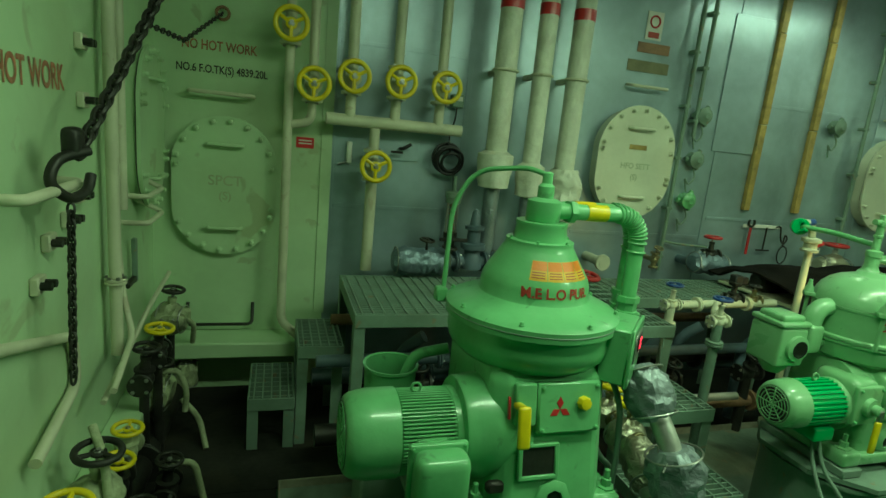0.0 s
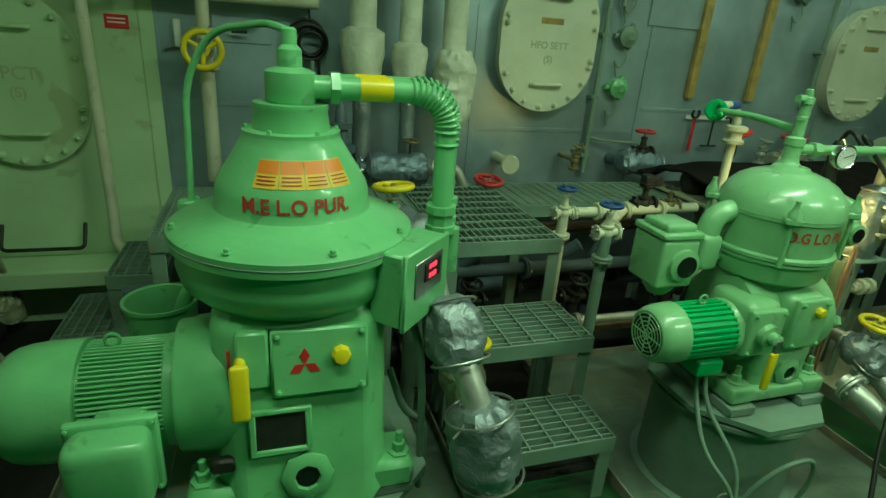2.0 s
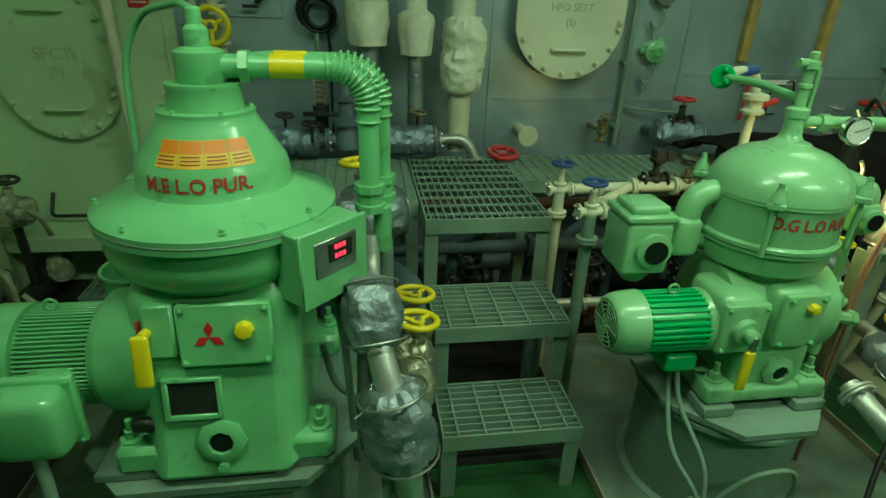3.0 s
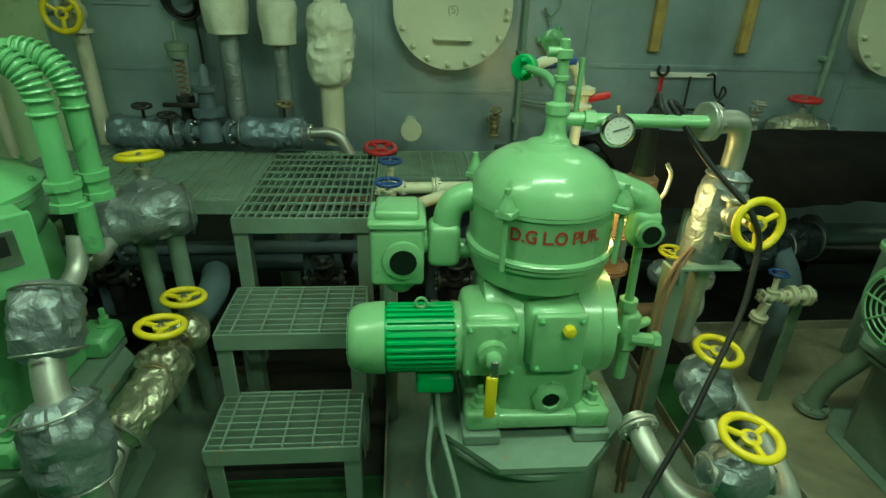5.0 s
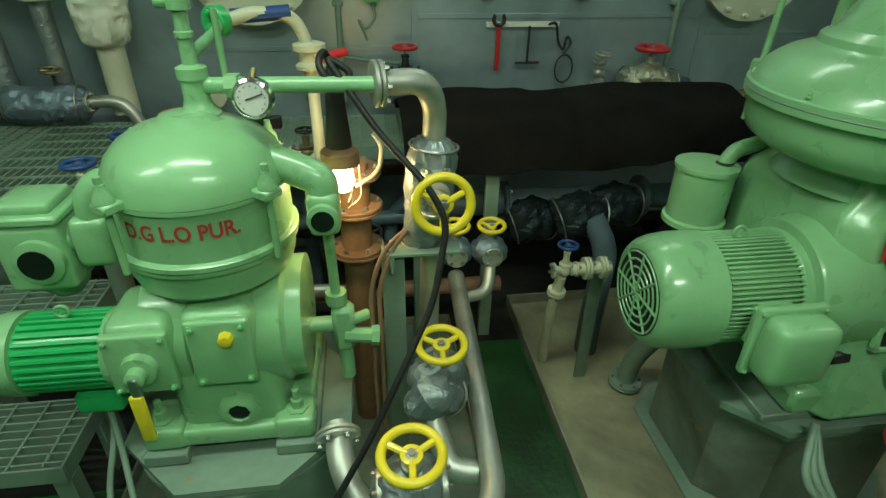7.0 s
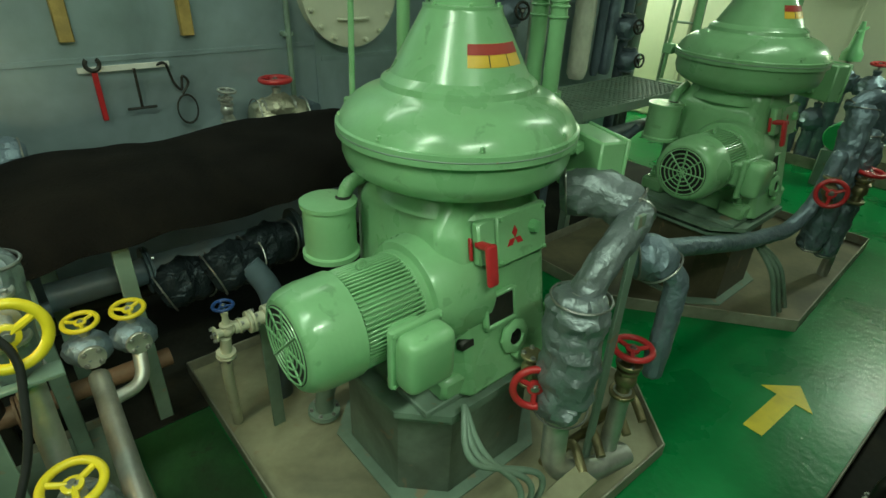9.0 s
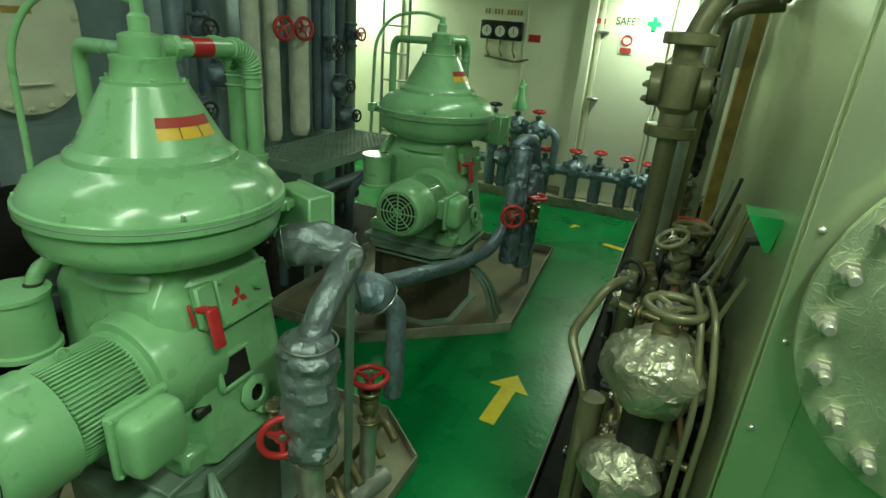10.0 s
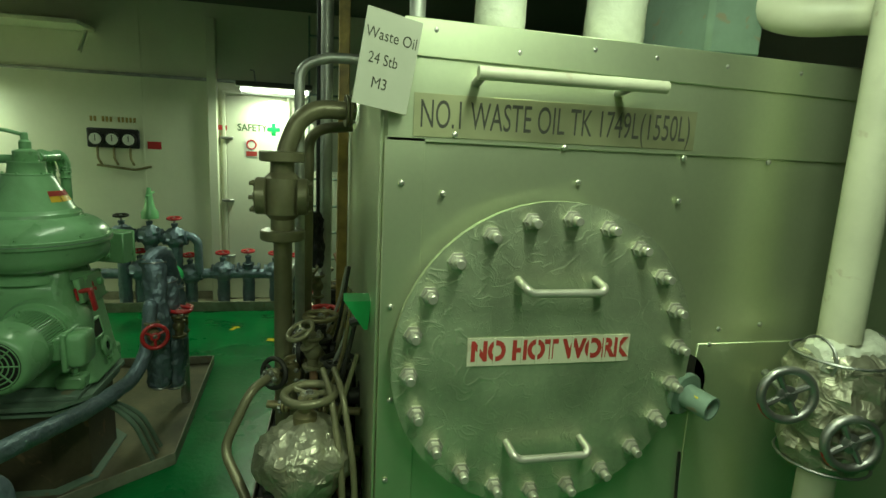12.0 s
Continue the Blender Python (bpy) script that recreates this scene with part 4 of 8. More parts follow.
    lettering("name_stencil", "D.G L.O PUR.", 0.048, INK_RED, Matrix.Identity(4), t, 0.0012, "red stencilled letters", wide=0.225, warp=lambda u, v: f(u - 0.004, v * 0.95, 0.562))
    for a in (-128, -38, 142, 52):
        ca, sa = math.cos(radians(a)), math.sin(radians(a))
        c = Matrix.Translation((0.192 * ca, 0.192 * sa, 0.602)) @ Matrix.Rotation(radians(a), 4, "Z")
        part("clamp_lug", Mesh().box((0.005, 0, 0.015), (0.05, 0.045, 0.02), 0.004, c), GREEN_PALE, t)
        part("clamp_bolt", Mesh().cyl(c @ Vector((0.012, 0, -0.13)), c @ Vector((0.012, 0, 0.075)), 0.0075, 10), GREEN_PALE, t)
        part("wing_nut", Mesh().lathe([(0.02, 0), (0.018, 0.015), (0.01, 0.028), (0.01, 0.036)], 10, c @ Matrix.Translation((0.012, 0, 0.025))), GREEN_PALE, t)
    # inlet column with pole, T-piece and gauge arm
    part("inlet_column", Mesh().lathe([(0.044, 0.735), (0.030, 0.75), (0.026, 0.765), (0.026, 0.80), (0.030, 0.805), (0.030, 0.826), (0.015, 0.832), (0.014, 0.88), (0.018, 0.882), (0.018, 0.892), (0.014, 0.894), (0.014, 0.93), (0.021, 0.932), (0.021, 0.95), (0.012, 0.952), (0.012, 0.972), (0.008, 0.975)], 24, Matrix.Translation((0.02, 0.03, 0))), GREEN_PALE, t)
    part("gauge_arm", Mesh().tube([(0.02, 0.03, 0.79), (0.385, -0.01, 0.795)], 0.0165, 0.02, 16), GREEN_PALE, t)
    part("arm_nut", Mesh().cyl((0.085, 0.02, 0.791), (0.11, 0.018, 0.791), 0.025, 6), GREEN_PALE, t)
    part("thin_standpipe", Mesh().tube([(0.075, 0.06, 0.79), (0.075, 0.06, 0.93)], 0.007, 0.02, 10), GREEN_PALE, t)
    # dome outlet to the right: elbow, sight glass, valve pipe down
    part("outlet_elbow", Mesh().tube([(0.06, 0.0, 0.675), (0.19, -0.025, 0.632), (0.256, -0.04, 0.605), (0.256, -0.04, 0.57)], 0.036, 0.05, 20), GREEN_PALE, t)
    part("sight_body", Mesh().soft((0.256, -0.045, 0.535), (0.07, 0.078, 0.1), 0.02), GREEN_PALE, t)
    part("sight_rim", Mesh().lathe([(0.034, 0), (0.034, 0.015), (0.025, 0.018)], 24, aim((0.256, -0.083, 0.535), (0, -1, 0))), GREEN_PALE, t)
    part("sight_glass", Mesh().cyl((0.256, -0.09, 0.535), (0.256, -0.1035, 0.535), 0.024, 20), GLASSY, t)
    part("drop_pipe", Mesh().tube([(0.258, -0.04, 0.49), (0.262, -0.04, 0.30)], 0.012, 0.02, 12), GREEN_PALE, t)
    part("drop_union", Mesh().cyl((0.262, -0.04, 0.285), (0.262, -0.04, 0.315), 0.026, 8), GREEN_PALE, t)
    cock = Mesh().box((0.275, -0.045, 0.215), (0.055, 0.05, 0.13), 0.012)
    cock.cyl((0.275, -0.045, 0.15), (0.275, -0.045, 0.055), 0.018, 14)
    cock.cyl((0.275, -0.06, 0.20), (0.345, -0.06, 0.19), 0.02, 8)
    cock.cyl((0.275, -0.06, 0.235), (0.335, -0.03, 0.235), 0.014, 12)
    cock.cyl((0.16, -0.04, 0.22), (0.27, -0.04, 0.22), 0.02, 12)
    part("drain_cock", cock, GREEN_PALE, t)
    part("cock_knob", Mesh().cyl((0.34, -0.06, 0.19), (0.36, -0.06, 0.188), 0.026, 6), GREEN_PALE, t)
    # oil box at the left with round glass, elbow into the bowl
    bx, by, bz = -0.372, 0.045, 0.437
    part("oil_box", Mesh().soft((bx, by, bz), (0.14, 0.15, 0.16), 0.014), GREEN_PALE, t)
    part("box_lid", Mesh().box((bx, by, bz + 0.092), (0.15, 0.155, 0.022), 0.006), GREEN_PALE, t)
    part("box_cap", Mesh().soft((bx, by, bz + 0.112), (0.115, 0.12, 0.028), 0.012), GREEN_PALE, t)
    part("glass_rim", Mesh().lathe([(0.052, 0), (0.052, 0.018), (0.036, 0.024)], 28, aim((bx + 0.015, by - 0.07, bz + 0.0), (0, -1, 0))), GREEN_PALE, t)
    part("box_glass", Mesh().cyl((bx + 0.015, by - 0.07, bz), (bx + 0.015, by - 0.097, bz), 0.035, 24), GLASSY, t)
    part("box_foot", Mesh().lathe([(0.03, -0.045), (0.05, -0.02), (0.055, 0)], 24, Matrix.Translation((bx + 0.005, by, bz - 0.08))), GREEN_PALE, t)
    part("box_elbow", Mesh().tube([(-0.10, 0.01, 0.600), (-0.235, 0.02, 0.590), (-0.248, 0.02, 0.48)], 0.036, 0.055, 20), GREEN_PALE, t)
    part("elbow_box", Mesh().soft((-0.25, 0.02, 0.465), (0.085, 0.09, 0.12), 0.022), GREEN_PALE, t)
    part("box_link", Mesh().cyl((-0.23, 0.02, 0.445), (-0.15, 0.02, 0.445), 0.026, 16), GREEN_PALE, t)
    part("box_joint", Mesh().cyl((-0.32, 0.02, 0.465), (-0.28, 0.02, 0.465), 0.03, 16), GREEN_PALE, t)
    # cap valve on the pole
    part("pole_cock", Mesh().tube([(0.02, 0.03, 0.945), (-0.02, 0.03, 0.945)], 0.012, 0.01, 10), GREEN_PALE, t)
    return t


DG = (2.32, 1.54, 0.48)
dg_purifier(DG)


def drum(cx, cy, top, r, label):
    """Round steel drum with a flanged octagonal top plate."""
    t = thing("pedestal", label, "machine foundation", (cx, cy, FLOOR), "pedestals")
    h = top - FLOOR
    part("body", Mesh().lathe([(r * 0.97, 0.01), (r * 0.97, h - 0.06)], 56), GREY_GREEN, t)
    part("base_flange", Mesh().lathe([(r * 0.9, 0.0), (r * 1.08, 0.001), (r * 1.08, 0.016), (r * 0.96, 0.018)], 56), GREY_GREEN, t)
    part("lower_flange", Mesh().lathe([(r * 0.9, h - 0.066), (r * 1.06, h - 0.065), (r * 1.06, h - 0.05), (r * 0.9, h - 0.049)], 56), GREY_GREEN, t)
    part("top_plate", Mesh().lathe([(0.0, h - 0.04), (r * 1.14, h - 0.039), (r * 1.14, h - 0.02), (0.0, h - 0.019)], 8, Matrix.Rotation(radians(22.5), 4, "Z")), GREY_GREEN, t, angle=20)
    for i in range(10):
        a = 2 * math.pi * i / 10
        bolt(t, (r * 1.0 * math.cos(a), r * 1.0 * math.sin(a), h - 0.048), (0, 0, 1), 0.007, 0.008, STEEL)
    for x in (-0.15, 0.15):
        part("saddle", Mesh().box((x, 0, h - 0.001), (0.1, r * 1.5, 0.034), 0.004), GREY_GREEN, t)


drum(DG[0], DG[1] - 0.02, DG[2] - 0.012, 0.262, "grey-green drum foundation under the small purifier")


# ---- stairs and platform ----
def grating(parent, x0, x1, y0, y1, z, nx, ny, name="grating_bar"):
    """Bars across (along x) between sides, with thin cross rods."""
    first = part(name, Mesh().box((0, 0, 0), (x1 - x0, 0.006, 0.028), 0.001), GREY_GREEN, parent, loc=((x0 + x1) / 2, y0 + (y1 - y0) * 0.5 / ny, z - 0.014))
    for i in range(1, ny):
        again(first, parent, Matrix.Translation(((x0 + x1) / 2, y0 + (y1 - y0) * (i + 0.5) / ny, z - 0.014)))
    rod = part("cross_rod", Mesh().box((0, 0, 0), (0.007, y1 - y0, 0.01), 0.001), GREY_GREEN, parent, loc=(x0 + (x1 - x0) * 0.5 / nx, (y0 + y1) / 2, z - 0.003))
    for i in range(1, nx):
        again(rod, parent, Matrix.Translation((x0 + (x1 - x0) * (i + 0.5) / nx, (y0 + y1) / 2, z - 0.003)))


def grating_long(parent, x0, x1, y0, y1, z, nx, ny):
    """Close bars along y, cross rods along x."""
    first = part("grating_bar", Mesh().box((0, 0, 0), (0.006, y1 - y0, 0.028), 0.001), GREY_GREEN, parent, loc=(x0 + (x1 - x0) * 0.5 / nx, (y0 + y1) / 2, z - 0.014))
    for i in range(1, nx):
        again(first, parent, Matrix.Translation((x0 + (x1 - x0) * (i + 0.5) / nx, (y0 + y1) / 2, z - 0.014)))
    rod = part("cross_rod", Mesh().box((0, 0, 0), (x1 - x0, 0.008, 0.01), 0.001), GREY_GREEN, parent, loc=((x0 + x1) / 2, y0 + (y1 - y0) * 0.5 / ny, z - 0.003))
    for i in range(1, ny):
        again(rod, parent, Matrix.Translation(((x0 + x1) / 2, y0 + (y1 - y0) * (i + 0.5) / ny, z - 0.003)))


def step_stand(name, x0, x1, y0, y1, z, nx, ny, label, group="", back_legs=True, rail=0.06, long=False):
    t = thing(name, label, "step", ((x0 + x1) / 2, (y0 + y1) / 2, FLOOR), group)
    a, b = (x1 - x0) / 2, (y1 - y0) / 2
    h = z - FLOOR
    for nm, c, s in (("front_rail", (0, -b + 0.004, h - rail / 2), (2 * a, 0.008, rail)), ("rear_rail", (0, b - 0.004, h - rail / 2), (2 * a, 0.008, rail)),
                     ("side_rail", (-a + 0.004, 0, h - rail / 2), (0.008, 2 * b - 0.016, rail)), ("side_rail", (a - 0.004, 0, h - rail / 2), (0.008, 2 * b - 0.016, rail))):
        part(nm, Mesh().box(c, s, 0.002), GREY_GREEN, t)
    for sx in (-1, 1):
        for sy in (-1, 1) if back_legs else (-1,):
            leg = Mesh().box((sx * (a - 0.025), sy * (b - 0.012), (h - rail) / 2), (0.05, 0.008, h - rail), 0.002)
            leg.box((sx * (a - 0.004), sy * (b - 0.035), (h - rail) / 2), (0.008, 0.05, h - rail), 0.002)
            part("leg", leg, GREY_GREEN, t)
    (grating_long if long else grating)(t, -a + 0.008, a - 0.008, -b + 0.008, b - 0.008, h, nx, ny)
    return t


lab = "grey-green steel grating step on angle legs"
step_stand("grating_step", 1.37, 1.85, 2.03, 2.87, 0.815, 16, 9, "grey-green grating landing above two steps", "steps to the platform", long=True)
step_stand("grating_step", 1.37, 1.84, 1.70, 2.00, 0.56, 5, 9, lab, "steps to the platform")
step_stand("grating_step", 1.37, 1.83, 1.47, 1.73, 0.31, 5, 8, lab, "steps to the platform")
step_stand("grating_platform", 0.34, 1.365, 2.22, 2.87, 0.81, 20, 20, "grey-green grating platform along the tank bulkhead", "platforms")
step_stand("grating_platform", 1.855, 2.95, 2.48, 2.90, 0.81, 20, 14, "grey-green grating platform along the tank bulkhead", "platforms")
step_stand("grating_step", 0.12, 0.335, 2.48, 2.87, 0.56, 5, 8, lab, "side steps")
step_stand("grating_step", -0.10, 0.115, 2.46, 2.87, 0.31, 5, 8, lab, "side steps")
step_stand("grating_platform", 5.62, 6.9, 2.27, 2.8, 0.85, 22, 14, "grating platform between the fuel oil purifiers", "platforms")

# ---- fittings: covers, valves, pipes ----
def handwheel(t, c, d, R, material, spokes=3):
    m = aim(c, d)
    w = Mesh().torus(R * 0.95, R * 0.165, m, 36, 10)
    for i in range(spokes):
        a = 2 * math.pi * i / spokes + 0.5
        w.cyl(m @ Vector((0, 0, -R * 0.06)), m @ Vector((R * math.cos(a), R * math.sin(a), 0)), R * 0.12, 8)
    w.lathe([(R * 0.34, -R * 0.13), (R * 0.36, -R * 0.08), (R * 0.36, R * 0.02), (R * 0.3, R * 0.05), (R * 0.1, R * 0.055)], 20, m)
    hub = part("handwheel", w, material, t)
    part("wheel_nut", Mesh().lathe([(R * 0.24, -R * 0.16), (R * 0.24, R * 0.05), (R * 0.12, R * 0.06), (R * 0.12, R * 0.16)], 8, m), STEEL, hub)


def valve(loc, R=0.07, wheel=YELLOW, body=CREAM, axis="x", stem=(0, 0, 1), rise=0.13, size=0.05, label="", group="", lag=None, name="gate_valve"):
    """Valve at loc (body centre): round body with end flanges along axis, bonnet, stem and handwheel."""
    t = thing(name, label, "valve", loc, group)
    d = {"x": Vector((1, 0, 0)), "y": Vector((0, 1, 0)), "z": Vector((0, 0, 1))}[axis] if isinstance(axis, str) else Vector(axis).normalized()
    s = Vector(stem).normalized()
    k = size
    if lag:
        part("lagging", Mesh().ball((0, 0, 0), k * 1.55, (1.15, 1.0, 0.95), 26, 0.16, 22), lag, t, "crumpled foil lagging")
    else:
        g = Mesh().ball((0, 0, 0), k * 0.85, (1, 1, 1.05), 20)
        g.cyl(d * -k * 1.3, d * k * 1.3, k * 0.55, 16)
        part("body", g, body, t)
    for q in (-1, 1):
        fl = part("flange", Mesh().cyl(d * q * k * 1.3, d * q * k * 1.62, k * 1.0, 24, bev=0.002), body, t)
        for i in range(4):
            a = aim(d * q * k * 1.62, d * q) @ Vector((k * 0.75 * math.cos(i * 1.571 + 0.785), k * 0.75 * math.sin(i * 1.571 + 0.785), 0))
            bolt(fl, a, d * q, 0.006, 0.008, STEEL)
    part("bonnet", Mesh().lathe([(k * 0.62, 0), (k * 0.62, k * 0.7), (k * 0.85, k * 0.72), (k * 0.85, k * 0.95), (k * 0.45, k * 1.0), (k * 0.36, rise * 0.62), (k * 0.45, rise * 0.64), (k * 0.45, rise * 0.74), (k * 0.2, rise * 0.76)], 20, aim((0, 0, 0), s)), body, t)
    part("stem", Mesh().cyl(s * rise * 0.6, s * rise * 1.06, k * 0.15, 10), STEEL, t)
    handwheel(t, s * rise, s, R, wheel)
    return t


def pipe(name, pts, r, material, label, bend=0.06, flanges=(), lump=0.0, group="", seg=16, category="pipe"):
    """A pipe with rings of flange at the given fractions of its run."""
    P = [Vector(p) for p in pts]
    o = P[0]
    t = thing(name, label, category, o, group)
    part("lagging" if lump else "run", Mesh().tube([p - o for p in P], r, bend, seg, lump), material, t)
    if lump >= 0.12 and r > 0.04:
        for a, b in ((P[0], P[1]), (P[-1], P[-2])):
            d = (b - a).normalized()
            part("tie_wire", Mesh().torus(r * 1.0, 0.0035, aim(a - o + d * 0.018, d), 24, 6), STEEL, t, "wire tie round the lagging")
    for i, f in flanges:
        a, b = P[i], P[i + 1]
        c = a.lerp(b, f) - o
        d = (b - a).normalized()
        part("flange", Mesh().cyl(c - d * 0.011, c - d * 0.001, r * 1.75, 24, bev=0.002), material, t)
        fl = part("flange", Mesh().cyl(c + d * 0.001, c + d * 0.011, r * 1.75, 24, bev=0.002), material, t)
        for j in range(6):
            q = aim(c + d * 0.011, d) @ Vector((r * 1.42 * math.cos(j * 1.047), r * 1.42 * math.sin(j * 1.047), 0))
            bolt(fl, q, d, 0.006, 0.009, STEEL)
    return t


def manhole(loc, rot, hw, hh, collar, material, label, bolts=20, text=(), tag=False, group="manhole covers"):
    """Oval or round bolted cover; local z points out of the wall, y up."""
    t = thing("manhole_cover", label, "manhole cover", Matrix.Translation(loc) @ rot, group)
    if collar:
        part("collar", Mesh().prism(oval(hw * 0.93, hh * 0.95), 0, collar), material, t)
    g = Mesh().prism(oval(hw, hh), collar, collar + 0.016)
    ob = part("plate", g, material, t)
    part("gasket", Mesh().prism(oval(hw * 0.985, hh * 0.985), collar - 0.005, collar - 0.0005), BLACK, t)
    ring = oval(hw * 0.905, hh - hw * 0.095, 240)
    L = [0]
    for a, b in zip(ring, ring[1:] + ring[:1]):
        L.append(L[-1] + math.dist(a, b))
    for i in range(bolts):
        want = L[-1] * i / bolts
        j = max(k for k in range(len(ring)) if L[k] <= want)
        x, y = ring[j]
        bolt(ob, (x, y, collar + 0.016), (0, 0, 1), 0.012, 0.022, material)
    for y in (hh * 0.6, -hh * 0.6):
        part("grab_handle", Mesh().tube([(-0.085, y, collar + 0.014), (-0.085, y, collar + 0.05), (0.085, y, collar + 0.05), (0.085, y, collar + 0.014)], 0.009, 0.02, 10), material, t)
    for tx, size, y in text:
        lettering("stencil", tx, size, INK_FAINT, Matrix.Translation((0, y, collar + 0.0175)), t, 0.001, "faded green stencil")
    if tag:
        part("brown_tag", Mesh().box((0.0, hh * 0.28, collar + 0.018), (0.13, 0.03, 0.003), 0.001), WOOD, t, "small brown label strip")
    return t


def plate(name, c, size, axis, material, label, category="sign", group=""):
    s = {"y": (size[0], 0.004, size[1]), "x": (0.004, size[0], size[1])}[axis]
    return solid(name, Mesh().box((0, 0, 0), s, 0.001), material, label, category, group, loc=c)


W = BACK
# cream tank end: cover, stencils, rails
manhole((-0.262, W, 1.22), FACE_BACK, 0.262, 0.368, 0.03, CREAM_WALL, "cream painted oval manhole cover with bolts", 22, (("SPCT", 0.075, 0.03), ("(S)", 0.06, -0.05)))
manhole((2.21, W, 1.54), FACE_BACK, 0.285, 0.363, 0.085, COVER, "pale cream oval manhole cover, bolted, proud of wall", 20, (("HFO SETT", 0.05, -0.02), ("(S)", 0.05, -0.09)), True)
manhole((4.545, W, 1.545), FACE_BACK, 0.285, 0.363, 0.085, COVER, "pale cream oval manhole cover beside a conduit", 20, (), True)
manhole((-0.62, 2.86, 1.5), Matrix.Rotation(radians(90), 4, "Z") @ X90, 0.26, 0.37, 0.05, CREAM_WALL, "cream manhole cover on the side bulkhead", 22)


def stencil(text, size, m, material, label, wide=None, bold=0.001):
    ob = lettering("stencil", text, size, material, m, None, bold, "", wide)
    return tagged(ob, label, "stencil")


def on_back(x, z, y=None):
    return Matrix.Translation((x, (y or W) - 0.002, z)) @ FACE_BACK


stencil("NO HOT WORK", 0.066, on_back(-0.30, 1.93), INK_FADED, "red stencilled words on the cream tank", 0.36, 0.0015)
stencil("NO.6 F.O.TK(S) 4839.20L", 0.055, on_back(-0.285, 1.815), INK, "dark stencilled tank name on the cream tank", 0.44)
left_face = Matrix.Rotation(radians(90), 4, "Z") @ X90
stencil("NO HOT WORK", 0.10, Matrix.Translation((LEFTX + 0.002, 1.66, 1.655)) @ left_face, INK_FADED, "large faded red stencil on the side bulkhead", 0.58, 0.003)


def rail(name, pts, r, material, label, category="handrail", bend=0.03, group=""):
    return solid(name, Mesh().tube(pts, r, bend, 12), material, label, category, group)


rail("handrail", [(-0.44, W, 1.70), (-0.44, W - 0.07, 1.70), (-0.13, W - 0.07, 1.70), (-0.13, W, 1.70)], 0.010, CREAM, "cream grab rail above a manhole cover", group="grab rails")
rail("handrail", [(-0.45, W, 0.56), (-0.45, W - 0.07, 0.455), (-0.11, W - 0.07, 0.455), (-0.11, W, 0.56)], 0.009, DARK, "dark hanging rail below a manhole cover", group="grab rails")
rail("handrail", [(2.12, W, 2.03), (2.12, W - 0.07, 2.02), (2.39, W - 0.07, 2.02), (2.39, W, 2.03)], 0.010, CREAM, "cream grab rail above a manhole cover", group="grab rails")
rail("handrail", [(4.43, W, 2.03), (4.43, W - 0.07, 2.02), (4.70, W - 0.07, 2.02), (4.70, W, 2.03)], 0.010, CREAM, "cream grab rail above a manhole cover", group="grab rails")
rail("handrail", [(LEFTX, 1.40, 1.37), (LEFTX + 0.09, 1.40, 1.37), (LEFTX + 0.09, 1.78, 1.37), (LEFTX, 1.78, 1.37)], 0.014, CREAM, "cream grab rail that holds a chain hook", group="grab rails")
for z in (1.24, 1.13):
    rail("ladder_rung", [(LEFTX, 2.45, z), (LEFTX + 0.12, 2.45, z), (LEFTX + 0.12, 2.75, z), (LEFTX, 2.75, z + 0.06)], 0.011, CREAM, "cream steel rung on the side bulkhead", group="rungs")

# sheet seams and cladding panels of the tank wall
for x in (0.29, 1.06, 1.84, 2.92, 4.38, 5.3, 6.2):
    solid("cladding_strip", Mesh().box((x, W - 0.0035, 1.9), (0.03, 0.005, 2.4), 0.001), BLUE_WALL, "blue-grey cladding lap strip", "cladding", "laps", "structure")
for x0, x1, z in ((0.31, 1.04, 1.15), (1.86, 2.9, 1.06), (2.94, 4.36, 1.20), (2.94, 4.36, 2.02), (0.31, 1.04, 2.05), (4.4, 5.28, 1.12)):
    solid("cladding_strip", Mesh().box(((x0 + x1) / 2, W - 0.003, z), (x1 - x0, 0.004, 0.022), 0.001), BLUE_WALL, "blue-grey cladding lap strip", "cladding", "laps", "structure")
solid("cladding_sheet", Mesh().box((3.05, W - 0.006, 2.12), (0.36, 0.006, 0.9), 0.002), BLUE_WALL, "loose blue-grey cladding sheet on the tank", "cladding", kind="structure")
solid("cladding_sheet", Mesh().box((0.66, W - 0.007, 1.52), (0.26, 0.006, 0.18), 0.002), BLUE_WALL, "small patch sheet behind a switch", "cladding", kind="structure")
solid("trim", Mesh().box((0.26, W - 0.004, 1.75), (0.06, 0.006, 2.5), 0.001), CREAM_WALL, "cream corner trim of the tank", "trim", kind="structure")
solid("kerb_cream", Mesh().box((-0.15, W - 0.12, 0.36), (0.93, 0.22, 0.09), 0.01), CREAM_WALL, "cream ledge at the foot of the tank", "ledge", kind="structure")

# yellow-wheel valve manifold
Y0 = 3.03


def wall_valve(x, z, label, R=0.079):
    t = valve((x, Y0, z), R, YELLOW, CREAM, "z", (0, -1, 0), 0.115, 0.054, label, "manifold valves", name="globe_valve")
    return t


